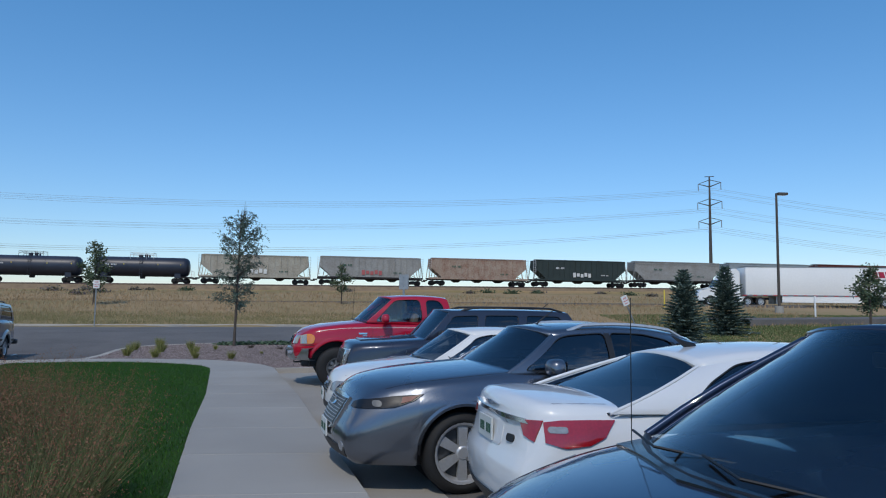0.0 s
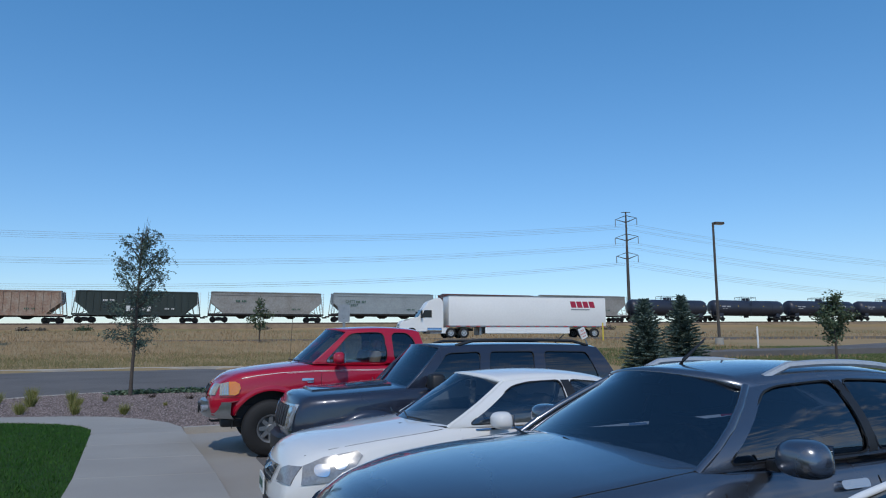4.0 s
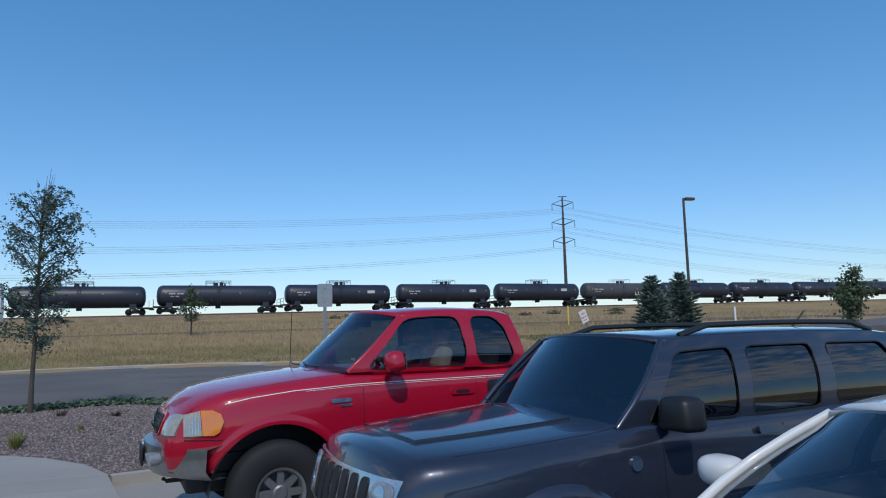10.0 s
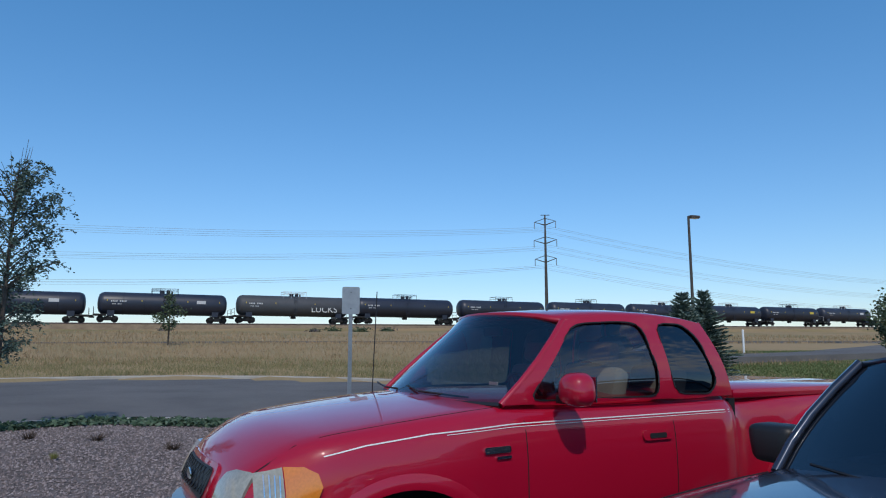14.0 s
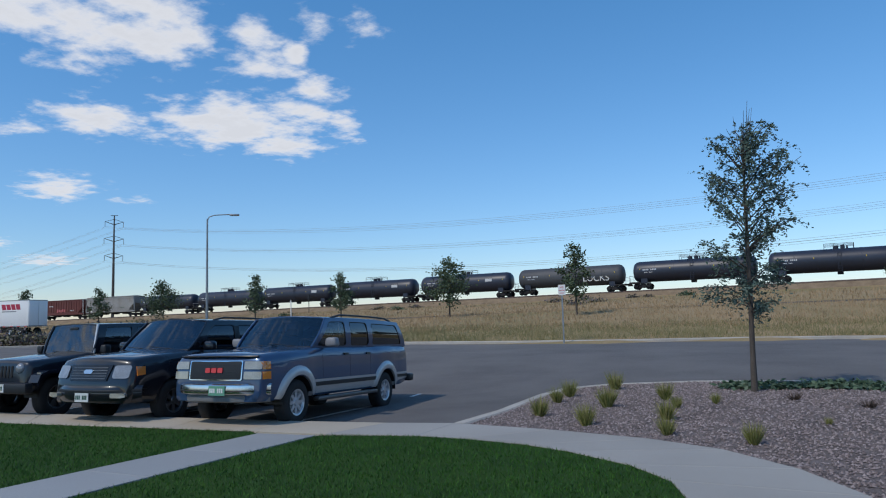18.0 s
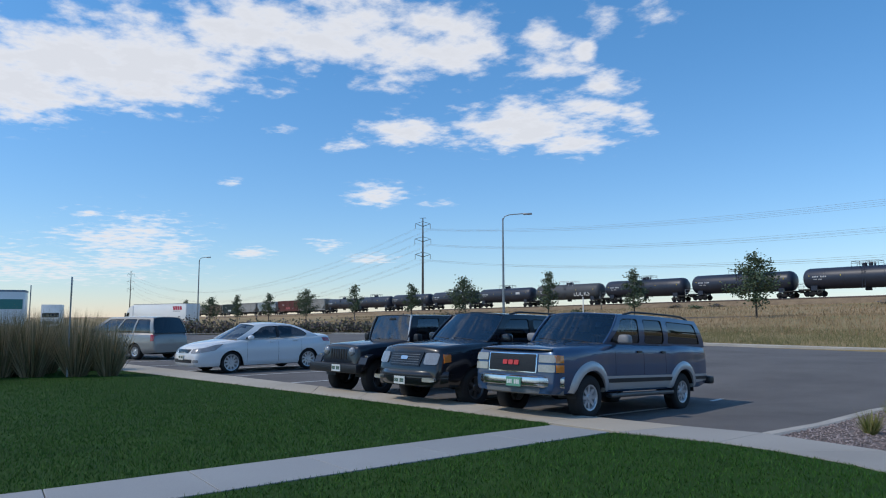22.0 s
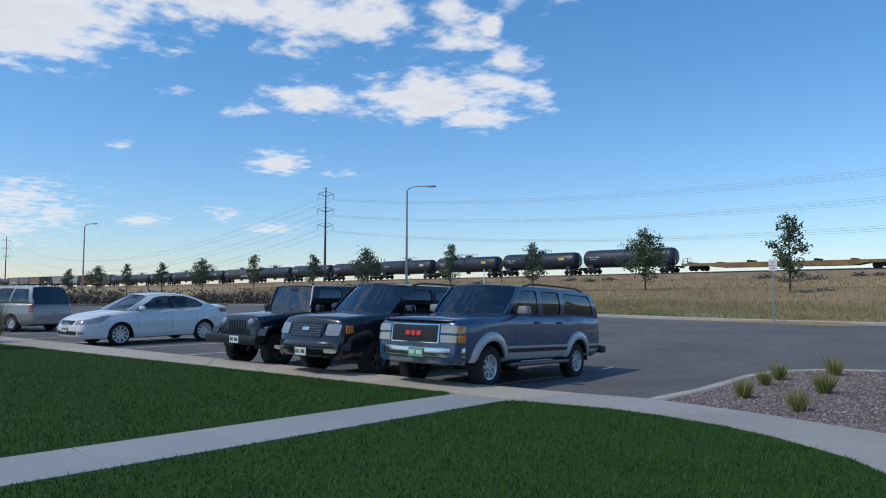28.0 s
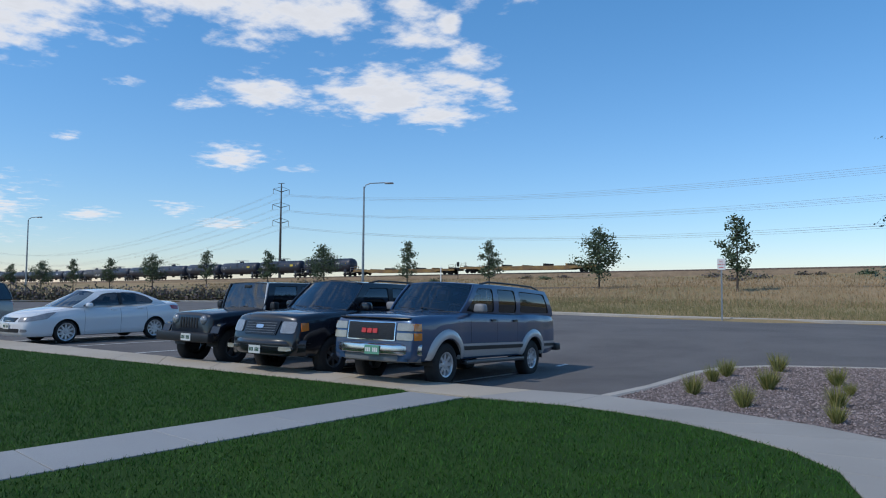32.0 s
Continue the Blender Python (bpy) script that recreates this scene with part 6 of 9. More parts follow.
    part("front_valance", wrap_bumper(0.86, 0.44, 0.59, 0.1, 0.34, 4), mat("grey_valance", (0.16, 0.165, 0.17), 0.6, var=0.2, fine=30), car, smooth=40)
    part("bonnet_shield", wrap_bumper(0.76, 1.15, 1.185, 0.05, 0.08, 3), GLOSS_BLACK, car, "dark bonnet deflector", smooth=40)
    part("rear_bumper", box_bm(-5.68, -5.45, -0.95, 0.95, 0.52, 0.68, 0.04), BLACK, car, smooth=40)
    p = box_bm(0.172, 0.182, -0.02, 0.29, 0.56, 0.71)
    ob = part("number_plate", p, PLATE_GREEN, car)
    bm = bmesh.new()
    for k in range(7):
        if k != 3:
            bm_box(bm, 0.182, 0.186, 0.0 + k * 0.038, 0.026 + k * 0.038, 0.6, 0.67)
    part("plate_bars", bm, SIGN_WHITE, ob)["kind"] = "stuff"
    rails(car, sp, 0.12, 0.96, BLACK, 0.12, 0.05)
    return car


def black_suv():
    car, sh, skin, sp = boxy_suv("large_suv", "black full-size SUV with amber corner lamps and roof rails", BLACK_PAINT, 5.2, 1.92,
        [(0, 0.72), (0.02, 1.05), (0.08, 1.14), (0.3, 1.19), (1.35, 1.29), (1.5, 1.31), (5.05, 1.33), (5.15, 1.15), (5.2, 0.85)], 1.3, 1.92, 1.38, 1.98, 4.8, 5.12, [(0.95, 0.4), (3.97, 0.4)], 0.4,
        [([(1.6, 1.33), (2.08, 1.78), (2.7, 1.8), (2.72, 1.33)], True), ([(2.87, 1.335), (2.85, 1.8), (3.55, 1.8), (3.62, 1.34)], True), ([(3.72, 1.35), (3.68, 1.79), (4.6, 1.78), (4.86, 1.36)], True)], sill=0.42, arch=0.46, rim=6, wr=1.62, alloy=DARK_ALLOY, seats=(2.4, 3.3), nose=((0.4, 0.02), (0.7, 0.02), (1.05, -0.06)), nose_bow=(0.14, 0.03), hood_crown=0.06, bow=0.14, width=[(0, 0.84), (0.03, 0.88), (0.1, 0.92), (0.3, 0.96), (0.8, 1.0), (4.6, 1.0), (5.1, 0.95), (5.2, 0.9)], pillars=[[(2.72, 1.34), (2.7, 1.78), (2.85, 1.78), (2.87, 1.34)]])
    g = part("grille", patch(skin, "front", [(-0.48, 1.07), (-0.42, 0.8), (0.42, 0.8), (0.48, 1.07)], 0.02), GLOSS_BLACK, car, "dark honeycomb grille")
    for k in range(5):
        part("grille_bar", patch(skin, "front", [(-0.4, 0.83 + k * 0.046), (-0.4, 0.842 + k * 0.046), (0.4, 0.842 + k * 0.046), (0.4, 0.83 + k * 0.046)], 0.028, 0.2), DARK_ALLOY, g)
    part("oval_badge", patch(skin, "front", rounded(-0.1, 0.1, 0.92, 0.99, 0.034), 0.036), CHROME, g, "plain oval badge")

    def side(side, sg):
        part("headlamp", patch(skin, "front", rounded(min(sg * 0.52, sg * 0.82), max(sg * 0.52, sg * 0.82), 0.84, 1.06, 0.04), 0.02), CLEAR_LENS, car, "clear headlamp")
        part("turn_signal", patch(skin, side, [(0.1, 0.88), (0.1, 1.04), (0.25, 1.04), (0.25, 0.9)], 0.018, 0.05), AMBER, car, "amber corner lamp")
        part("fog_lamp", patch(skin, "front", rounded(min(sg * 0.6, sg * 0.82), max(sg * 0.6, sg * 0.82), 0.52, 0.6, 0.03), 0.12), LENS, car)
        mirror(car, sp, 0.09, sg, BLACK_PAINT, 0.24, 0.18, 0.05, 0.07, soft=0.5)
        handle(car, skin, side, 2.4, 1.1, BLACK_PAINT)
    both(side)
    part("front_bumper", wrap_bumper(0.97, 0.44, 0.72, 0.22, 0.36, 3), BLACK_PAINT, car, smooth=50)
    part("bumper_step", wrap_bumper(0.975, 0.6, 0.66, 0.235, 0.36, 3), BLACK, car, smooth=50)
    bm = box_bm(0.245, 0.255, -0.15, 0.16, 0.45, 0.6)
    ob = part("number_plate", bm, PLATE, car)
    bm = bmesh.new()
    for k in range(7):
        if k != 3:
            bm_box(bm, 0.255, 0.259, -0.13 + k * 0.038, -0.104 + k * 0.038, 0.49, 0.56)
    part("plate_bars", bm, INK, ob)["kind"] = "stuff"
    rails(car, sp, 0.1, 0.96, BLACK, 0.12, 0.05)
    return car


def black_off_roader():
    car, sh, skin, sp = boxy_suv("off_roader", "black boxy off-road vehicle with round headlamps and wide fenders", OFF_ROAD_PAINT, 4.1, 1.5,
        [(0, 0.75), (0.02, 1.05), (0.08, 1.1), (0.6, 1.15), (1.3, 1.2), (1.4, 1.21), (4.0, 1.21), (4.1, 0.9)], 1.2, 1.84, 1.42, 1.62, 3.95, 4.05, [(0.62, 0.42), (3.2, 0.42)], 0.41,
        [(0.07, 0.36, False), (0.42, 0.64, True), (0.69, 0.95, True)], sill=0.55, arch=0.44, wb=1.48, wr=1.38, nose=((0.4, 0.0), (1.2, -0.02)), nose_bow=(0.03, 0.02), rim=5, alloy=DARK_ALLOY, seats=(2.1, 2.9), flare=0.0, bow=0.02, crown=0.03)
    for k in range(7):
        y = -0.27 + k * 0.09
        part("grille_slot", patch(skin, "front", rounded(y - 0.026, y + 0.026, 0.8, 1.03, 0.024), 0.008), SEAM, car)

    def side(side, sg):
        bm = bmesh.new()
        bm_lathe(bm, [(0.0, 0.035), (0.07, 0.03), (0.095, 0.0), (0.1, -0.02)], 18, "x", (0.0, sg * 0.46, 0.98))
        part("headlamp", bm, CLEAR_LENS, car, "round headlamp", smooth=50)
        for hs in (0.62, 3.2):
            bm = bmesh.new()
            line = [(0.62, 0.72), (0.56, 0.86), (0.4, 0.93), (-0.35, 0.95), (-0.52, 0.86), (-0.62, 0.68)]
            for (xa, za), (xb, zb) in zip(line, line[1:]):
                a, b = Vector((-hs + xa, 0, za)), Vector((-hs + xb, 0, zb))
                low = Vector((-0.02 if xa > 0.3 else 0.02 if xa < -0.4 else 0, 0, -0.05))
                y0, y1 = min(sg * 0.7, sg * 0.95), max(sg * 0.7, sg * 0.95)
                vs = [bm.verts.new((p.x, y, p.z)) for y in (y0, y1) for p in (a, b, b + low, a + low)]
                for q in ((0, 1, 2, 3), (7, 6, 5, 4), (0, 4, 5, 1), (1, 5, 6, 2), (2, 6, 7, 3), (3, 7, 4, 0)):
                    bm.faces.new([vs[i] for i in q])
            part("fender_flare", bm, BLACK if hs > 1 else OFF_ROAD_PAINT, car, "wide black fender flare", smooth=40, normals=True)
        part("turn_signal", box_bm(-0.14, -0.1, sg * 0.85 - 0.05, sg * 0.85 + 0.05, 0.86, 0.9), LENS, car)
        mirror(car, sp, 0.06, sg, BLACK, 0.16, 0.18, 0.06, 0.1, soft=0.4)
    both(side)
    part("front_bumper", box_bm(0.02, 0.2, -0.88, 0.88, 0.52, 0.72, 0.04), BLACK, car, "black steel bumper", smooth=40)
    bm = box_bm(0.2, 0.212, 0.02, 0.33, 0.55, 0.7)
    ob = part("number_plate", bm, PLATE, car)
    bm = bmesh.new()
    for k in range(7):
        if k != 3:
            bm_box(bm, 0.212, 0.216, 0.04 + k * 0.038, 0.066 + k * 0.038, 0.59, 0.66)
    part("plate_bars", bm, INK, ob)["kind"] = "stuff"
    part("windscreen_frame", tube_bm([(-1.44, 0.72, 1.2), (-1.6, 0.64, 1.8)], 0.03, 6), SILVER_PAINT, car)
    return car


def lot_sedan():
    car = thing("sedan", "white sedan with grey alloy wheels parked on asphalt", "car")
    sh = Shape(4.72, 1.8, [(0, 0.58), (0.01, 0.66), (0.04, 0.73), (0.12, 0.79), (0.4, 0.87), (1.2, 0.98), (1.35, 1.0), (2.4, 1.02), (3.9, 1.06), (4.3, 1.09), (4.6, 1.07), (4.68, 0.98), (4.72, 0.8)],
               [(0, 0.76), (0.06, 0.83), (0.15, 0.88), (0.4, 0.96), (1, 1.0), (3.7, 1.0), (4.3, 0.96), (4.72, 0.8)], 0.22, [(0.98, 0.325), (3.73, 0.325)], 0.37, 0.2, 0.26, crown=0.06, shoulder=0.9, flare=0.02, waist=0.012, nose=((0.2, -0.04), (0.34, 0.03), (0.5, 0.02), (0.8, -0.07)), bow=(0.16, 0.08))
    skin = lower_body(car, sh, PEARL, [(1.5, 2.6), (2.6, 3.45)], (0.06, 1.2), (0.5, 0.5, PEARL), (0.4, 0.55, PEARL), deck=(4.15, 4.62, "boot_lid"))
    sp = cabin(car, PEARL, dict(wb=1.64, wr=1.16, belt=1.0, belt_rear=1.06, roof=1.51, front_base=1.2, front_top=1.98, rear_top=3.5, rear_base=4.2, windows=[([(1.46, 1.03), (2.12, 1.37), (2.3, 1.405), (2.6, 1.42), (2.57, 1.035)], True), ([(2.66, 1.04), (2.69, 1.425), (3.15, 1.41), (3.52, 1.3), (3.72, 1.15), (3.64, 1.085)], True)], pillars=[[(2.57, 1.04), (2.6, 1.417), (2.69, 1.417), (2.66, 1.045)]], seats=[2.3, 3.15], bow=0.2, crown=0.07, drop_front=0.05, drop_rear=0.1, plan=0.06), GLASS, GLASS_DARK)
    part("grille", patch(skin, "front", [(-0.4, 0.73), (-0.32, 0.62), (0.32, 0.62), (0.4, 0.73)], 0.012), GLOSS_BLACK, car)
    part("lower_intake", patch(skin, "front", rounded(-0.55, 0.55, 0.34, 0.44, 0.03), 0.012), BLACK, car)

    def side(side, sg):
        part("headlamp", patch(skin, side, [(0.06, 0.64), (0.1, 0.76), (0.5, 0.86), (0.72, 0.88), (0.45, 0.7)], 0.012, 0.05), CLEAR_LENS, car, "swept clear headlamp")
        part("headlamp", patch(skin, "front", [(sg * 0.46, 0.62), (sg * 0.46, 0.74), (sg * 0.74, 0.77), (sg * 0.74, 0.63)], 0.012, 0.05), CLEAR_LENS, car)
        part("fog_lamp", patch(skin, "front", rounded(min(sg * 0.6, sg * 0.74), max(sg * 0.6, sg * 0.74), 0.35, 0.43, 0.02), 0.012), CLEAR_LENS, car)
        part("tail_lamp", patch(skin, side, [(4.35, 0.9), (4.3, 1.02), (4.66, 1.0), (4.66, 0.88)], 0.012, 0.05), RED_LENS, car, "red tail lamp")
        handle(car, skin, side, 2.3, 0.92, PEARL)
        handle(car, skin, side, 3.15, 0.95, PEARL)
        mirror(car, sp, 0.12, sg, PEARL, 0.2, 0.14, 0.05, 0.07)
    both(side)
    plate(car, skin, "front", 0, 0.5)
    for hs in (0.98, 3.73):
        for sg in (1, -1):
            wheel(car, -hs, sg * 0.78, 0.325, 0.22, 0.235, 10, ALLOY, "", sg)
    return car


def van():
    car, sh, skin, sp = boxy_suv("minivan", "taupe minivan behind tall grass at the end of the lot", TAUPE, 4.75, 1.85,
        [(0, 0.5), (0.03, 0.72), (0.2, 0.82), (0.7, 0.98), (1.0, 1.06), (4.6, 1.08), (4.72, 0.9), (4.75, 0.6)], 1.06, 1.72, 0.85, 1.85, 4.45, 4.7, [(0.85, 0.33), (3.72, 0.33)], 0.33,
        [(0.08, 0.4, False), (0.43, 0.68, True), (0.71, 0.95, True)], sill=0.25, arch=0.37, glass=(GLASS, GLASS_DARK), bow=0.2, wr=1.4, seats=(2.0, 3.0))
    both(lambda side, sg: (part("headlamp", patch(skin, side, [(0.05, 0.62), (0.08, 0.76), (0.5, 0.86), (0.45, 0.68)], 0.012, 0.05), LENS, car), part("tail_lamp", patch(skin, side, [(4.55, 0.75), (4.55, 1.02), (4.7, 1.0), (4.7, 0.75)], 0.012, 0.05), RED_LENS, car), part("body_moulding", patch(skin, side, strip([(1.3, 0.6), (2.4, 0.6), (3.3, 0.6)], 0.07), 0.015), mat("grey_moulding", (0.2, 0.19, 0.185), 0.6), car), mirror(car, sp, 0.1, sg, TAUPE)))
    return car


place(pickup(), -2.97, 17.78, level(0, 18), 186)
place(slate_suv(), -1.7, 15.02, 0, 186)
place(white_sedan(), -1.76, 12.56, 0, 186)
place(grey_crossover(), -1.6, 9.36, 0, 191)
place(backed_in_sedan(), 4.34, 7.9, 0, 6)
DARK_VAN = dark_car()
place(DARK_VAN, -0.9, 4.78, 0, 186)
FW = Vector((0.2, -0.98))
SIDE = Vector((0.98, 0.2))


def front_row(make, hub_x, hub_y, hub_s, half, z, up, size=1.0):
    """Stands a car by the outer face of its front left wheel."""
    c = Vector((hub_x, hub_y)) - SIDE * half * size + FW * hub_s * size
    place(make, c.x, c.y, z, math.degrees(math.atan2(FW.y, FW.x)), up)
    make.matrix_basis = make.matrix_basis @ Matrix.Scale(size, 4)


front_row(blue_suv(), -11.62, 22.37, 0.95, 0.97, 0.06, 2.5, 0.945)
front_row(black_suv(), -14.04, 21.83, 0.95, 0.97, 0.04, 2.0, 0.935)
front_row(black_off_roader(), -16.68, 21.32, 0.62, 0.85, 0.02, 1.0, 0.955)
LOT_SEDAN = lot_sedan()
front_row(LOT_SEDAN, -24.83, 20.5, 0.98, 0.88, 0.0, 0.0)
place(van(), -37.5, 18.2, 0.0, -150)


# ---- railway ----
TANK_BLACK = mat("tank_black_paint", (0.014, 0.018, 0.032), 0.42, var=0.5, scale=1.2, bump=0.05, fine=12, col2=(0.028, 0.033, 0.052), rand=0.3)
TANK_GREY = mat("faded_tank_paint", (0.07, 0.075, 0.085), 0.6, var=0.4, scale=1.0, fine=10, col2=(0.045, 0.045, 0.05))
BOGIE = mat("bogie_iron", (0.018, 0.016, 0.016), 0.8, var=0.4, fine=15)
HOP_GREY = mat("hopper_grey_paint", (0.3, 0.3, 0.29), 0.7, var=0.3, scale=2, fine=5, rand=0.2, col2=(0.2, 0.185, 0.17))
HOP_TAN = mat("hopper_tan_paint", (0.36, 0.29, 0.23), 0.75, var=0.3, scale=3, fine=4, col2=(0.24, 0.13, 0.09))
HOP_GREEN = mat("hopper_dark_green_paint", (0.025, 0.04, 0.038), 0.7, var=0.3, scale=2, fine=5)
HOP_RUST = mat("hopper_oxide_red_paint", (0.13, 0.035, 0.03), 0.75, var=0.3, scale=2, fine=5)
HOP_BEIGE = mat("hopper_beige_paint", (0.4, 0.37, 0.31), 0.75, var=0.35, scale=3, fine=4, col2=(0.28, 0.25, 0.2))
HOP_BLUE = mat("hopper_pale_blue_paint", (0.3, 0.34, 0.36), 0.7, var=0.25, scale=2, fine=5)
FLAT_DECK = mat("timber_deck", (0.22, 0.14, 0.08), 0.9, var=0.4, scale=3, fine=6)
FLAT_YELLOW = mat("yellow_side_sill", (0.32, 0.2, 0.06), 0.8, var=0.5, scale=3, fine=6, col2=(0.12, 0.07, 0.05))
GRAFFITI = mat("graffiti_paint", (0.62, 0.62, 0.6), 0.6)
GRAFFITI_RED = mat("graffiti_red_paint", (0.4, 0.1, 0.1), 0.6)
MARK = mat("white_stencil_paint", (0.55, 0.55, 0.55), 0.6)
MARK_Y = mat("yellow_reflector", (0.6, 0.45, 0.05), 0.5)
BALLAST = ground_mat("ballast", [(0.35, (0.13, 0.09, 0.06)), (0.6, (0.2, 0.145, 0.095)), (0.85, (0.27, 0.2, 0.13))], 0.8, 14, 1.0)
RAIL = mat("rail_steel", (0.15, 0.1, 0.08), 0.5, 0.6, var=0.3, fine=10)


def track():
    us = [-900, -600, -400] + list(range(-300, 261, 20)) + [400, 700]
    side = Vector((-math.sin(TRACK_TURN), math.cos(TRACK_TURN), 0))
    bm = bmesh.new()
    rows = []
    for u in us:
        c = on_track(u)
        rows.append([bm.verts.new(c + side * o + Vector((0, 0, z))) for o, z in ((-3.4, -1.2), (-1.9, -0.24), (1.9, -0.24), (3.4, -1.2))])
    for a, b in zip(rows, rows[1:]):
        for k in range(3):
            bm.faces.new((a[k], a[k + 1], b[k + 1], b[k]))
    bed = tagged(part("railway_bed", bm, BALLAST, normals=True), "weedy brown ballast bank under the railway", "railway", kind="structure")
    for o in (-0.72, 0.72):
        bm = bmesh.new()
        rings = []
        for u in us:
            c = on_track(u) + side * o
            rings.append([bm.verts.new(c + side * a + Vector((0, 0, z))) for a, z in ((-0.06, -0.18), (-0.035, 0.0), (0.035, 0.0), (0.06, -0.18))])
        for a, b in zip(rings, rings[1:]):
            for k in range(3):
                bm.faces.new((a[k], a[k + 1], b[k + 1], b[k]))
        part("rail", bm, RAIL, bed, normals=True)
    bm = bmesh.new()
    u = -160.0
    m0 = Matrix.Rotation(TRACK_TURN, 4, "Z")
    while u < 170:
        bm_box(bm, -0.12, 0.12, -1.3, 1.3, -0.3, -0.17, m=Matrix.Translation(on_track(u)) @ m0)
        u += 0.75
    part("sleepers", bm, mat("sleeper_timber", (0.06, 0.045, 0.035), 0.9, var=0.3, fine=10), bed)["kind"] = "stuff"


track()
TRAIN = []


def bogie(car, x):
    bm = bmesh.new()
    for sg in (1, -1):
        bm_box(bm, x - 1.25, x + 1.25, sg * 0.95 - 0.08, sg * 0.95 + 0.08, 0.5, 0.66)
        bm_box(bm, x - 0.45, x + 0.45, sg * 0.95 - 0.1, sg * 0.95 + 0.1, 0.3, 0.8)
        for dx in (-0.88, 0.88):
            bm_box(bm, x + dx - 0.16, x + dx + 0.16, sg * 0.95 - 0.12, sg * 0.95 + 0.12, 0.36, 0.62)
    bm_box(bm, x - 0.2, x + 0.2, -1.0, 1.0, 0.5, 0.85)
    b = part("bogie", bm, BOGIE, car, "dark cast bogie")
    for dx in (-0.88, 0.88):
        for sg in (1, -1):
            bm = bmesh.new()
            bm_lathe(bm, [(0.02, sg * 0.8), (0.44, sg * 0.8), (0.46, sg * 0.72), (0.46, sg * 0.66), (0.02, sg * 0.66)], 18, "y", (x + dx, 0, 0.46))
            part("wheel", bm, BOGIE, b, smooth=40)


def ladder(bm, x, y, z0, z1, n, wx=0.4):
    for dx in (-wx / 2, wx / 2):
        bm_box(bm, x + dx - 0.02, x + dx + 0.02, y - 0.02, y + 0.02, z0, z1)
    for k in range(n):
        z = z0 + (z1 - z0) * (k + 0.5) / n
        bm_box(bm, x - wx / 2, x + wx / 2, y - 0.015, y + 0.015, z - 0.015, z + 0.015)


def writing(car, text, x, z, size, m, y=-1.5, name="writing"):
    cu = bpy.data.curves.new(name, "FONT")
    cu.body, cu.size, cu.extrude = text, size, 0.004
    cu.align_x = "CENTER"
    cu.materials.append(m)
    ob = new(name, cu)
    ob.parent = car
    ob.matrix_basis = pose(x, y, z, 90, 0, 0)
    return ob


def couplers(car, half):
    for sg in (1, -1):
        part("coupler", box_bm(min(sg * half, sg * (half + 0.7)), max(sg * half, sg * (half + 0.7)), -0.12, 0.12, 0.75, 0.98, 0.03), BOGIE, car)


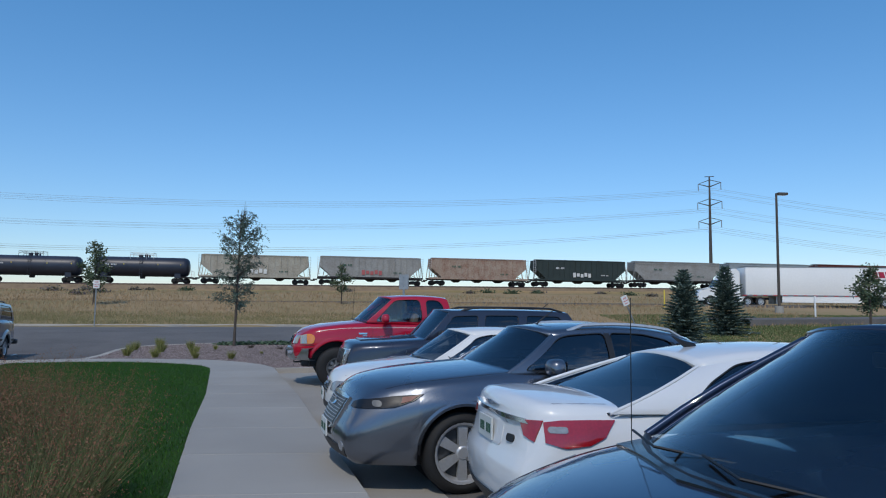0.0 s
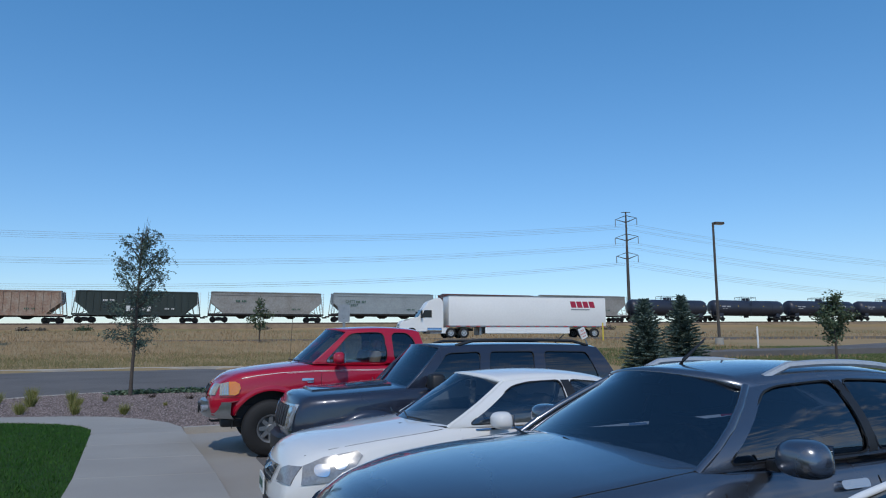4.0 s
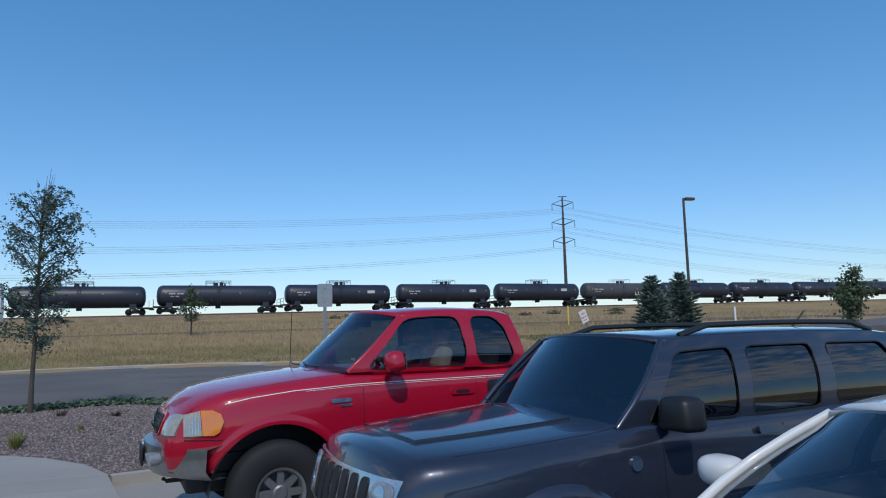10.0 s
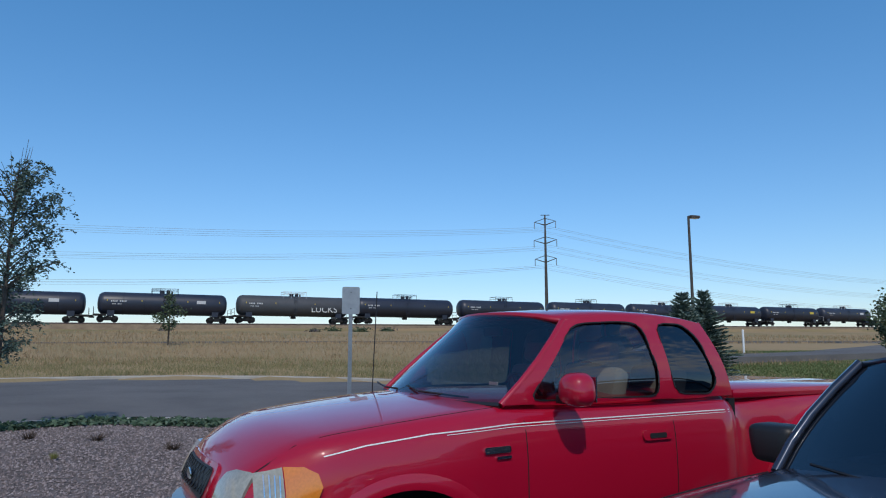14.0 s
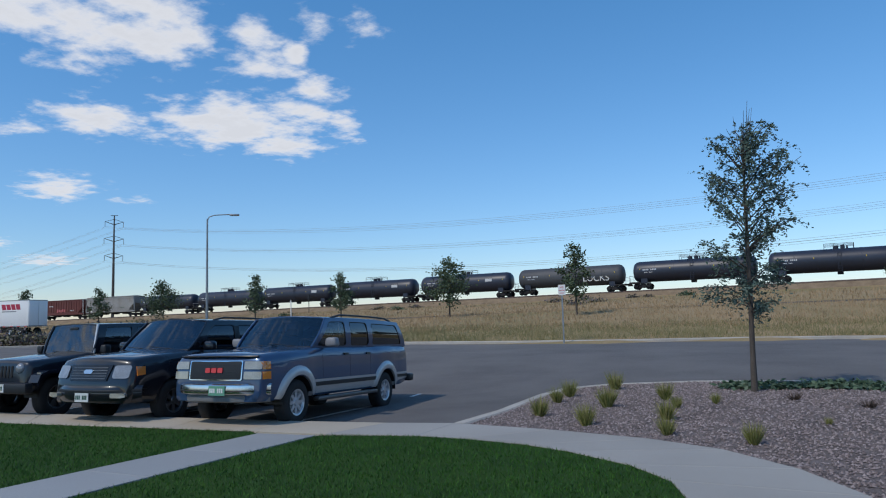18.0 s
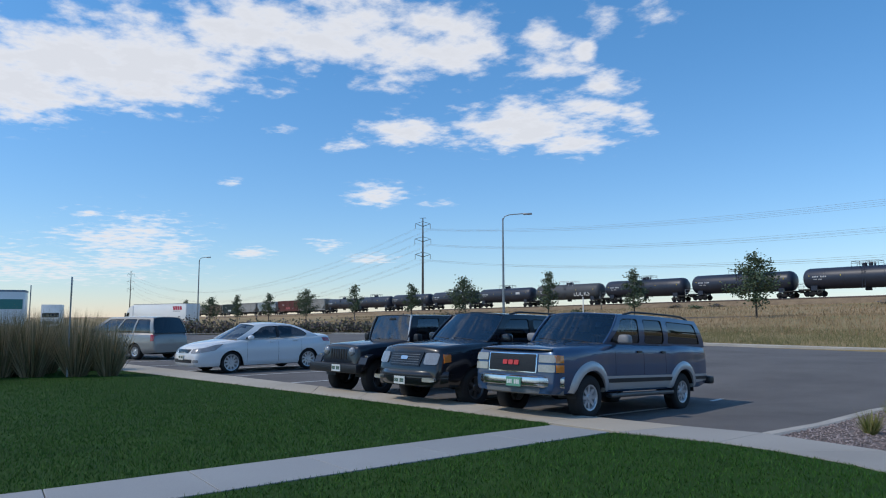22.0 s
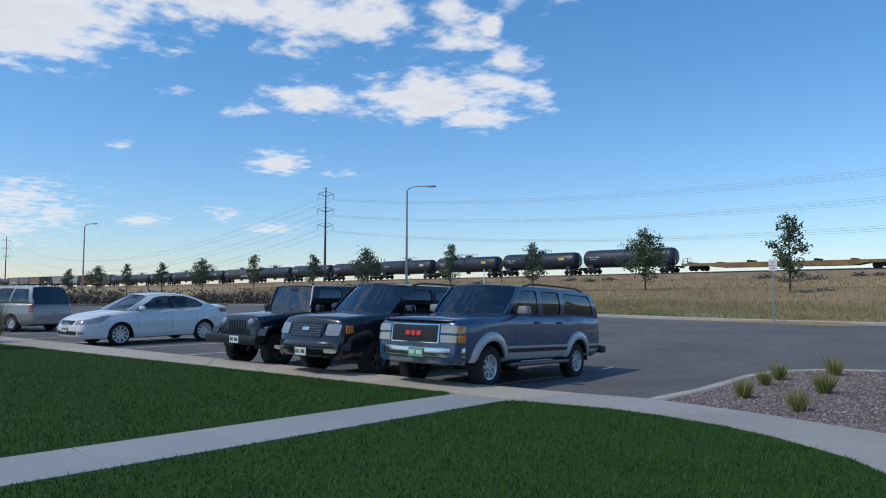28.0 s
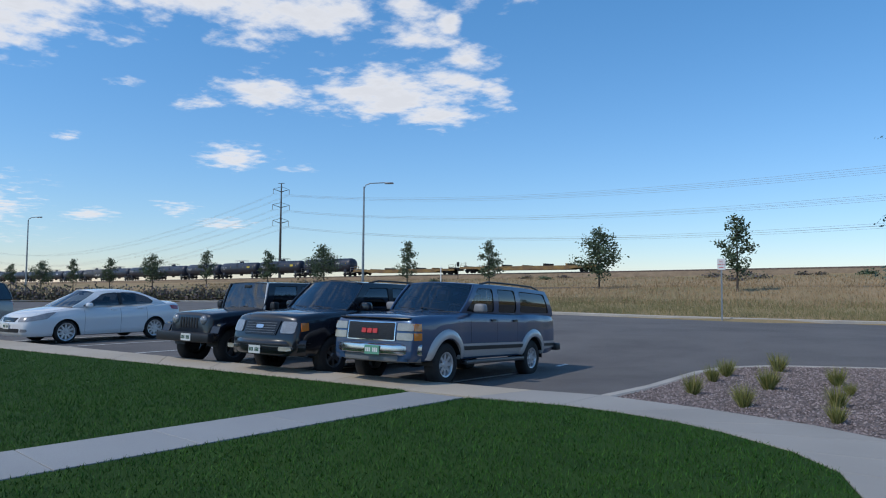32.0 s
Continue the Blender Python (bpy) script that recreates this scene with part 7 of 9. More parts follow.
def tank_car(label, paint, seed, graffiti=None, L=16.9):
    rnd = random.Random(seed)
    car = thing("tank_car", label, "tank car", "freight train")
    r, zc = 1.52, 2.62
    bm = bmesh.new()
    h = L / 2
    prof = [(0.0, -h), (0.7, -h + 0.06), (1.15, -h + 0.2), (1.4, -h + 0.45), (r, -h + 0.85), (r, -h / 2), (r, 0), (r, h / 2), (r, h - 0.85), (1.4, h - 0.45), (1.15, h - 0.2), (0.7, h - 0.06), (0.0, h)]
    bm_lathe(bm, prof, 36, "x", (0, 0, zc))
    bmesh.ops.remove_doubles(bm, verts=bm.verts, dist=0.001)
    part("tank", bm, paint, car, smooth=40, normals=True)
    for x in (-h * 0.62, -h * 0.3, 0.0, h * 0.3, h * 0.62):
        bm = bmesh.new()
        bm_lathe(bm, [(r + 0.004, x - 0.06), (r + 0.015, x - 0.05), (r + 0.015, x + 0.05), (r + 0.004, x + 0.06)], 36, "x", (0, 0, zc))
        part("weld_band", bm, paint, car, smooth=40)
    # manway with its railing
    bm = bmesh.new()
    for dx, rr, hh in ((-0.35, 0.32, 0.34), (0.45, 0.26, 0.42), (0.95, 0.12, 0.3)):
        bm_lathe(bm, [(rr, zc + r - 0.06), (rr, zc + r + hh), (rr * 0.8, zc + r + hh + 0.05), (0.0, zc + r + hh + 0.06)], 16, "z", (dx, 0, 0))
    part("manway", bm, TANK_BLACK, car, smooth=40)
    bm = bmesh.new()
    for sy in (-0.95, 0.95):
        zb = zc + math.sqrt(r * r - sy * sy)
        for dx in (-1.7, -0.6, 0.6, 1.7):
            bm_tube(bm, [(dx, sy, zb - 0.05), (dx, sy, zc + r + 0.62)], 0.03, 5)
        for z in (0.62, 0.34):
            bm_tube(bm, [(-1.7, sy, zc + r + z), (1.7, sy, zc + r + z)], 0.03, 5)
    for dx in (-1.7, 1.7):
        bm_tube(bm, [(dx, -0.95, zc + r + 0.62), (dx, 0.95, zc + r + 0.62)], 0.03, 5)
    part("platform_railing", bm, TANK_BLACK if rnd.random() < 0.6 else MARK, car)
    bm = bmesh.new()
    for sy in (-1.45, 1.45):
        ladder(bm, 0.0, sy * 1.02, 1.0, zc + 1.3, 9)
    part("ladder", bm, TANK_BLACK, car)
    # ends
    for sg in (1, -1):
        part("end_sill", box_bm(min(sg * (h - 1.2), sg * (h + 0.45)), max(sg * (h - 1.2), sg * (h + 0.45)), -1.4, 1.4, 0.92, 1.12), BOGIE, car)
        bm = bmesh.new()
        for sy in (-1.4, 1.4):
            bm_tube(bm, [(sg * (h + 0.4), sy, 1.1), (sg * (h + 0.4), sy, 2.05)], 0.03, 5)
        bm_tube(bm, [(sg * (h + 0.4), -1.4, 2.05), (sg * (h + 0.4), 1.4, 2.05)], 0.03, 5)
        bm_tube(bm, [(sg * (h + 0.4), -1.4, 1.55), (sg * (h + 0.4), 1.4, 1.55)], 0.02, 5)
        part("end_railing", bm, MARK if rnd.random() < 0.5 else TANK_BLACK, car)
        bogie(car, sg * (h - 1.35))
        part("saddle", box_bm(sg * (h - 1.7) - 0.45, sg * (h - 1.7) + 0.45, -1.2, 1.2, 0.9, 1.6), TANK_BLACK, car)
    part("bottom_valve", box_bm(-0.35, 0.35, -0.3, 0.3, 0.75, 1.15, 0.05), BOGIE, car)
    couplers(car, h + 0.4)
    # small stencils as bars, reflectors
    bm = bmesh.new()
    bars(bm, -h + 1.6, 2.75, -h + 3.6, 2.95, 9, -r - 0.002)
    bars(bm, -h + 1.8, 2.4, -h + 3.0, 2.52, 7, -math.sqrt(r * r - 0.04) - 0.004)
    part("stencil_bars", bm, MARK_Y if rnd.random() < 0.1 else MARK, car)
    if rnd.random() < 0.4:
        x = h * rnd.uniform(0.45, 0.62)
        bm = box_bm(x, x + 1.2, -r - 0.012, -r + 0.1, 2.7, 3.15)
        part("placard", bm, MARK if rnd.random() < 0.8 else MARK_Y, car)
    bm = bmesh.new()
    for x in (-h + 1.2, -h * 0.35, h * 0.35, h - 1.2):
        bm_box(bm, x - 0.05, x + 0.05, -r - 0.008, -r + 0.1, 2.85, 3.05)
    part("reflector", bm, MARK_Y, car)
    if graffiti:
        writing(car, graffiti, h * 0.52, 1.75, 1.35, GRAFFITI, -1.5, "graffiti")
    return car


def hopper(label, paint, seed, ribs=True, L=16.6, top=4.62, red=False, name="hopper_car"):
    rnd = random.Random(seed)
    car = thing(name, label, "hopper car", "freight train")
    h = L / 2
    slope = 1.5
    bm = bmesh.new()
    # body seen from the side: level top, ends sloping in below
    out = [(-h, top - 0.05), (-h, 3.0), (-h + slope, 1.75), (-h + slope + 0.4, 1.2), (h - slope - 0.4, 1.2), (h - slope, 1.75), (h, 3.0), (h, top - 0.05)]
    fr = [bm.verts.new((x, -1.52, z)) for x, z in out]
    bk = [bm.verts.new((x, 1.52, z)) for x, z in out]
    bm.faces.new(fr), bm.faces.new(bk[::-1])
    for k in range(len(out)):
        bm.faces.new((fr[k], bk[k], bk[(k + 1) % len(out)], fr[(k + 1) % len(out)]))
    part("body", bm, paint, car, normals=True)
    if ribs:
        n = 17
        for k in range(n):
            x = -h + 0.35 + (L - 0.7) * k / (n - 1)
            zl = max(1.45, float(np.interp(abs(x), [h - slope, h], [1.75, 3.0])))
            part("rib", box_bm(x - 0.06, x + 0.06, -1.62, -1.52, zl, top - 0.1), paint, car)
    else:
        part("side_belt", box_bm(-h + 0.1, h - 0.1, -1.58, -1.52, top - 0.5, top - 0.32), paint, car)
    part("roof_walk", box_bm(-h + 0.2, h - 0.2, -0.5, 0.5, top + 0.04, top + 0.14), STEEL, car)
    part("top_chord", box_bm(-h, h, -1.6, -1.45, top - 0.1, top + 0.02), paint, car)
    part("top_chord", box_bm(-h, h, 1.45, 1.6, top - 0.1, top + 0.02), paint, car)
    part("side_sill", box_bm(-h - 0.4, h + 0.4, -1.58, -1.42, 1.1, 1.35), paint if rnd.random() < 0.5 else BOGIE, car)
    part("side_sill", box_bm(-h - 0.4, h + 0.4, 1.42, 1.58, 1.1, 1.35), BOGIE, car)
    for x in (-h * 0.45, 0.0, h * 0.45):
        bm = bmesh.new()
        t4 = [bm.verts.new((x + a, b, 1.36)) for a, b in ((-1.3, -1.4), (1.3, -1.4), (1.3, 1.4), (-1.3, 1.4))]
        l4 = [bm.verts.new((x + a, b, 0.62)) for a, b in ((-0.35, -0.5), (0.35, -0.5), (0.35, 0.5), (-0.35, 0.5))]
        bm.faces.new(l4)
        for k in range(4):
            bm.faces.new((t4[k], l4[k], l4[(k + 1) % 4], t4[(k + 1) % 4]))
        part("discharge_hopper", bm, BOGIE, car, normals=True)
    for sg in (1, -1):
        bm = bmesh.new()
        for sy in (-1.5, 1.5):
            bm_tube(bm, [(sg * (h - 0.05), sy, top - 0.3), (sg * (h + 0.35), sy, 1.2)], 0.06, 5)
            bm_tube(bm, [(sg * (h - slope), sy, 1.7), (sg * (h - 0.6), sy, 1.25)], 0.05, 5)
            bm_tube(bm, [(sg * (h - 0.9), sy, 3.2), (sg * (h - 0.5), sy, 1.25)], 0.05, 5)
        part("end_brace", bm, paint, car)
        bm = bmesh.new()
        ladder(bm, sg * (h + 0.2), -1.55, 1.15, top, 9)
        part("ladder", bm, MARK if rnd.random() < 0.4 else STEEL, car)
        bogie(car, sg * (h - 1.2))
    couplers(car, h + 0.4)
    part("end_platform", box_bm(-h - 0.45, h + 0.45, -0.5, 0.5, 0.95, 1.12), BOGIE, car)
    bm = bmesh.new()
    bars(bm, -h + 3.6, 3.1, -h + 5.2, 3.4, 7, -1.64)
    bars(bm, h - 4.6, 2.0, h - 3.2, 2.2, 6, -1.64)
    part("stencil_bars", bm, INK if not red else MARK, car)
    if ribs and rnd.random() < 0.5:
        bm = bmesh.new()
        for k in range(5):
            bm_box(bm, -1.5 + k * 0.7, -1.0 + k * 0.7, -1.65, -1.62, 1.7 + 0.15 * (k % 2), 2.5 - 0.1 * (k % 3))
        part("graffiti_marks", bm, GRAFFITI if rnd.random() < 0.5 else GRAFFITI_RED, car)
    return car


def flat_car(label, seed, L=26.0):
    car = thing("flat_car", label, "flat car", "freight train")
    h = L / 2
    part("deck", box_bm(-h, h, -1.45, 1.45, 1.12, 1.2), FLAT_DECK, car, "worn timber deck")
    for sy in (-1, 1):
        bm = bmesh.new()
        pts = [(-h, 1.16), (h, 1.16), (h, 0.8), (h * 0.72, 0.76), (h * 0.62, 0.5), (-h * 0.62, 0.5), (-h * 0.72, 0.76), (-h, 0.8)]
        a = [bm.verts.new((x, sy * 1.5, z)) for x, z in pts]
        b = [bm.verts.new((x, sy * 1.36, z)) for x, z in pts]
        bm.faces.new(a), bm.faces.new(b[::-1])
        for k in range(len(pts)):
            bm.faces.new((a[k], b[k], b[(k + 1) % len(pts)], a[(k + 1) % len(pts)]))
        part("side_sill", bm, FLAT_YELLOW, car, "faded yellow side sill", normals=True)
    rnd = random.Random(seed)
    for k in range(7):
        x = -h + 1.2 + k * (L - 2.4) / 6
        part("rack_stanchion", box_bm(x - 0.2, x + 0.2, -1.42, 1.42, 1.2, 1.2 + rnd.uniform(0.12, 0.4)), FLAT_YELLOW if k % 2 else BOGIE, car)
    for sg in (1, -1):
        bogie(car, sg * (h - 2.2))
        for z in (1.55, 1.95):
            part("end_rail", tube_bm([(sg * (h - 1.6), -1.3, 1.2), (sg * (h - 1.5), -1.3, z), (sg * (h - 0.2), -1.3, z), (sg * (h - 0.1), -1.3, 1.2)], 0.04, 5), FLAT_YELLOW, car)
        part("brake_wheel", tube_bm([(sg * (h - 0.5), -0.4, 1.2), (sg * (h - 0.5), -0.4, 2.1)], 0.06, 6), BOGIE, car)
    couplers(car, h)
    return car


def couple_train():
    """The train, front to rear; u0 is where the front end of the dark green car stands at the start."""
    dark = "black cylindrical tank car with a railed manway platform"
    row = []
    for k in range(3):
        row.append((hopper("beige ribbed covered hopper car", (HOP_BEIGE, HOP_GREY, HOP_RUST)[k % 3], 70 + k), 18.4))
    for k in range(3):
        row.append((tank_car(dark, TANK_BLACK, 40 + k, L=14.2), 15.9))
    row.append((hopper("weathered grey ribbed covered hopper car", HOP_BEIGE, 1), 18.6))
    row.append((hopper("grey ribbed hopper car with graffiti along the sill", HOP_GREY, 2), 18.4))
    row.append((hopper("rust-streaked tan ribbed hopper car", HOP_TAN, 3), 18.4))
    green = len(row)
    row.append((hopper("dark green ribbed hopper car", HOP_GREEN, 4, red=True), 18.4))
    row.append((hopper("smooth pale grey covered hopper car", HOP_GREY, 5, ribs=False), 18.6))
    h6 = hopper("smooth blue-grey covered hopper car with dark lettering", HOP_BLUE, 6, ribs=False)
    writing(h6, "CHTT", -5.6, 3.1, 0.62, INK, -1.6)
    writing(h6, "773957", -5.3, 2.5, 0.62, INK, -1.6)
    row.append((h6, 18.6))
    row.append((hopper("oxide red covered hopper car", HOP_RUST, 7, ribs=True, red=True), 18.2))
    row.append((hopper("smooth pale covered hopper car", HOP_GREY, 8, ribs=False), 18.4))
    for k in range(13):
        grey = k == 5
        row.append((tank_car("faded grey tank car with white graffiti lettering" if grey else dark, TANK_GREY if grey else TANK_BLACK, 10 + k, "LUCKS" if grey else None), 18.25))
    for k in range(2):
        row.append((flat_car("empty flat car with faded yellow sills", 90 + k, 29.3), 30.7))
    u = -sum(p for _, p in row[:green])
    for ob, p in row:
        TRAIN.append((ob, u + p / 2))
        u += p


couple_train()

# ---- lorry on the frontage road ----
LORRY_WHITE = mat("lorry_white_paint", (0.8, 0.8, 0.79), 0.35, var=0.06, scale=1, fine=6)


def semi_truck():
    car = thing("semi_truck", "white semi truck with a long white box trailer", "truck")
    # trailer from -8.1 to 8.1, forward is +x
    part("trailer_box", box_bm(-8.1, 8.1, -1.3, 1.3, 1.15, 4.05, 0.03), LORRY_WHITE, car, "long white trailer box")
    part("trailer_rail", box_bm(-8.12, 8.12, -1.32, 1.32, 1.08, 1.2), STEEL, car)
    part("top_rail", box_bm(-8.12, 8.12, -1.32, 1.32, 4.0, 4.08), STEEL, car)
    for sg in (1, -1):
        part("side_skirt", box_bm(-4.2, 4.5, min(sg * 1.24, sg * 1.28), max(sg * 1.24, sg * 1.28), 0.45, 1.1), LORRY_WHITE, car)
        bm = bmesh.new()
        for k in range(17):
            bm_box(bm, -8.0 + k, -7.6 + k, min(sg * 1.33, sg * 1.34), max(sg * 1.33, sg * 1.34), 1.1, 1.17)
        part("reflective_tape", bm, SIGN_RED, car)["kind"] = "stuff"
        # plain shapes in place of the trade mark
        bm = bmesh.new()
        for k in range(4):
            x = -7.0 + k * 0.66
            vs = [bm.verts.new((x + dx, sg * y, z)) for y in (1.3, 1.315) for dx, z in ((0, 3.0), (0.55, 3.0), (0.72, 3.62), (0.17, 3.62))]
            for q in ((0, 1, 2, 3), (7, 6, 5, 4), (0, 4, 5, 1), (1, 5, 6, 2), (2, 6, 7, 3), (3, 7, 4, 0)):
                bm.faces.new([vs[i] for i in q])
        part("red_logo_blocks", bm, LOGO_RED, car, "plain red logo blocks")
        part("logo_underline", box_bm(-6.4, -4.4, min(sg * 1.3, sg * 1.315), max(sg * 1.3, sg * 1.315), 2.75, 2.86), STEEL, car)
    for dy in (-0.65, 0.65):
        part("rear_door", box_bm(-8.16, -8.11, dy - 0.6, dy + 0.6, 1.25, 3.95, 0.01), LORRY_WHITE, car)
    part("landing_gear", box_bm(4.8, 5.0, -1.0, 1.0, 0.3, 1.1), STEEL, car)
    # tractor
    bm = bmesh.new()
    out = [(8.6, 0.9), (8.6, 3.5), (9.0, 3.9), (10.0, 3.55), (10.55, 2.75), (11.0, 1.95), (12.5, 1.7), (12.8, 1.3), (12.8, 0.55), (10.0, 0.6)]
    a = [bm.verts.new((x, -1.15, z)) for x, z in out]
    b = [bm.verts.new((x, 1.15, z)) for x, z in out]
    bm.faces.new(a), bm.faces.new(b[::-1])
    for k in range(len(out)):
        bm.faces.new((a[k], b[k], b[(k + 1) % len(out)], a[(k + 1) % len(out)]))
    bmesh.ops.bevel(bm, geom=bm.edges[:], offset=0.08, segments=2, affect="EDGES")
    part("cab", bm, LORRY_WHITE, car, "white aerodynamic cab", smooth=40, normals=True)
    for sg in (1, -1):
        bm = bmesh.new()
        vs = [bm.verts.new((x, sg * 1.165, z)) for x, z in ((9.75, 1.95), (9.75, 2.65), (10.45, 2.65), (10.8, 1.95))]
        bm.faces.new(vs)
        part("cab_window", bm, GLOSS_BLACK, car)
        part("fuel_tank", tube_bm([(8.8, sg * 1.0, 0.75), (10.2, sg * 1.0, 0.75)], 0.3, 12), CHROME, car, smooth=40)
        part("mirror", box_bm(10.7, 10.85, sg * 1.35 - 0.1, sg * 1.35 + 0.1, 1.9, 2.6), BLACK, car)
        part("side_fairing", box_bm(8.1, 9.9, min(sg * 1.05, sg * 1.15), max(sg * 1.05, sg * 1.15), 0.45, 1.0), LORRY_WHITE, car)
    bm = bmesh.new()
    vs = [bm.verts.new((x, y, z)) for x, y, z in ((10.66, -1.0, 2.72), (10.66, 1.0, 2.72), (11.06, 1.05, 2.0), (11.06, -1.05, 2.0))]
    bm.faces.new(vs)
    part("cab_windscreen", bm, GLOSS_BLACK, car)
    part("grille", box_bm(12.78, 12.84, -0.6, 0.6, 0.75, 1.35, 0.02), CHROME, car)
    part("chassis", box_bm(5.5, 12.5, -0.5, 0.5, 0.7, 0.95), BOGIE, car)
    for x in (-6.9, -5.6, 6.6, 7.9, 11.7):
        for sg in (1, -1):
            w = wheel(car, x, sg * 1.1, 0.5, 0.3, 0.28, 8, ALLOY, "", sg)
    return car


SEMI = semi_truck()


def box_truck():
    car = thing("box_truck", "white box truck parked beyond the lot", "truck")
    part("cargo_box", box_bm(-5.5, -0.3, -1.2, 1.2, 0.95, 3.5, 0.03), LORRY_WHITE, car)
    bm = bmesh.new()
    out = [(-0.25, 0.6), (-0.25, 2.4), (0.5, 2.45), (1.0, 1.75), (2.0, 1.6), (2.1, 0.6)]
    a = [bm.verts.new((x, -1.05, z)) for x, z in out]
    b = [bm.verts.new((x, 1.05, z)) for x, z in out]
    bm.faces.new(a), bm.faces.new(b[::-1])
    for k in range(len(out)):
        bm.faces.new((a[k], b[k], b[(k + 1) % len(out)], a[(k + 1) % len(out)]))
    part("cab", bm, LORRY_WHITE, car, normals=True)
    bm = bmesh.new()
    bm.faces.new([bm.verts.new(c) for c in ((0.58, -0.95, 2.38), (0.58, 0.95, 2.38), (1.03, 0.98, 1.78), (1.03, -0.98, 1.78))])
    part("windscreen", bm, GLOSS_BLACK, car)
    part("grille", box_bm(2.08, 2.14, -0.6, 0.6, 0.9, 1.3), CHROME, car)
    for sg in (1, -1):
        part("headlamp", box_bm(2.08, 2.13, sg * 0.85 - 0.15, sg * 0.85 + 0.15, 1.0, 1.2), CLEAR_LENS, car)
        for x in (-4.2, 1.2):
            wheel(car, x, sg * 0.95, 0.45, 0.28, 0.25, 6, ALLOY, "", sg)
    return car


bt = box_truck()
bt.matrix_basis = pose(-110, 21.5, terrain(-110, 21.5), 0, 0, -8)


def striped_trailer():
    car = thing("trailer", "white box trailer with a green stripe behind ornamental grass", "trailer")
    part("box", box_bm(-7, 7, -1.25, 1.25, 1.1, 3.9, 0.03), LORRY_WHITE, car)
    part("stripe", box_bm(-6.9, 6.9, -1.262, 1.262, 2.4, 3.2), mat("teal_stripe", (0.04, 0.2, 0.18), 0.5), car, "green side stripe")
    part("roof_cap", box_bm(-7.02, 7.02, -1.27, 1.27, 3.8, 3.95), mat("grey_blue_cap", (0.16, 0.22, 0.28), 0.5), car)
    for x in (-5.6, -4.3):
        for sg in (1, -1):
            wheel(car, x, sg * 1.0, 0.5, 0.3, 0.28, 8, ALLOY, "", sg)
    part("landing_leg", box_bm(4.6, 4.8, -0.9, 0.9, 0.0, 1.1), STEEL, car)
    return car


striped_trailer().matrix_basis = pose(-71.5, 10.0, 0.0, 0, 0, 82)

# ---- poles, wires and signs ----
WIRE = mat("conductor", (0.3, 0.31, 0.32), 0.5, 0.5)
PYLONS = [(-680, 122), (-230, 153.6), (91.6, 176.5), (413, 199)]
ARMS = [(0.62, 2.9), (0.77, 3.1), (0.92, 2.9)]
PYL_H = 37.0


def pylon(x, y, zb, zt):
    p = thing("power_pylon", "tall tapered steel transmission pole with three pairs of crossarms", "power pylon", "power pylons")
    p.location = (x, y, zb)
    H = zt - zb
    part("pole", tube_bm([(0, 0, -1), (0, 0, H * 0.5), (0, 0, H)], [0.55, 0.4, 0.2], 12), BROWN_STEEL, p, smooth=50)
    for f, w in ARMS:
        for sg in (1, -1):
            bm = bmesh.new()
            bm_tube(bm, [(0, 0, H * f), (0, sg * w, H * f + 1.0)], [0.16, 0.08], 6)
            bm_tube(bm, [(0, 0, H * f + 1.9), (0, sg * w, H * f + 1.0)], [0.1, 0.06], 6)
            arm = part("crossarm", bm, BROWN_STEEL, p)
            bm = bmesh.new()
            bm_tube(bm, [(0, sg * w, H * f + 1.0), (0, sg * w, H * f - 0.9)], 0.11, 6)
            part("insulator", bm, STEEL, arm)
    part("cap_arm", tube_bm([(0, -1.2, H), (0, 1.2, H + 0.15)], 0.1, 6), BROWN_STEEL, p)
    p.rotation_euler = (0, 0, TRACK_TURN + 0.8 if x > 0 else -0.5)
    return p


PY_TOP = [44.0, 40.0, 37.4, 40.0]
for (x, y), zt in zip(PYLONS, PY_TOP):
    pylon(x, y, terrain(x, y), zt)
for f, w in ARMS:
    for sg in (1, -1):
        for dd in (0.0, 0.45):
            pts = []
            for ((x0, y0), z0), ((x1, y1), z1) in zip(zip(PYLONS, PY_TOP), zip(PYLONS[1:], PY_TOP[1:])):
                b0, b1 = terrain(x0, y0), terrain(x1, y1)
                a = Vector((x0, y0 + sg * w, b0 + (z0 - b0) * f - 0.9 - dd))
                b = Vector((x1, y1 + sg * w, b1 + (z1 - b1) * f - 0.9 - dd))
                n = 22
                for k in range(n + 1):
                    t = k / n
                    q = a.lerp(b, t)
                    q.z -= 4 * 9.8 * t * (1 - t) * ((b - a).length / 322) ** 2
                    pts.append(q)
            tagged(part("power_line", tube_bm(pts, 0.028, 4), WIRE), "thin grey overhead power line sagging between pylons", "power line", "power lines")


def parking_lamp(x, y, top, label="dark square-shaft parking lot lamp with a flat head"):
    zb = terrain(x, y)
    p = thing("lamp_post", label, "lamp post")
    p.location = (x, y, zb)
    H = top - zb
    part("base", tube_bm([(0, 0, -0.3), (0, 0, 0.5)], 0.3, 14), CONCRETE, p, smooth=40)
    part("shaft", tube_bm([(0, 0, 0.4), (0, 0, H)], [0.11, 0.08], 8), BROWN_STEEL, p)
    part("head", box_bm(0.1, 0.85, -0.2, 0.2, H - 0.12, H + 0.06, 0.03), BROWN_STEEL, p)
    part("arm", box_bm(-0.05, 0.2, -0.05, 0.05, H - 0.1, H), BROWN_STEEL, p)
    part("lens", box_bm(0.15, 0.8, -0.16, 0.16, H - 0.135, H - 0.12), LENS, p)


parking_lamp(29.5, 50.4, 10.5)
parking_lamp(55, 52.7, 9.7)


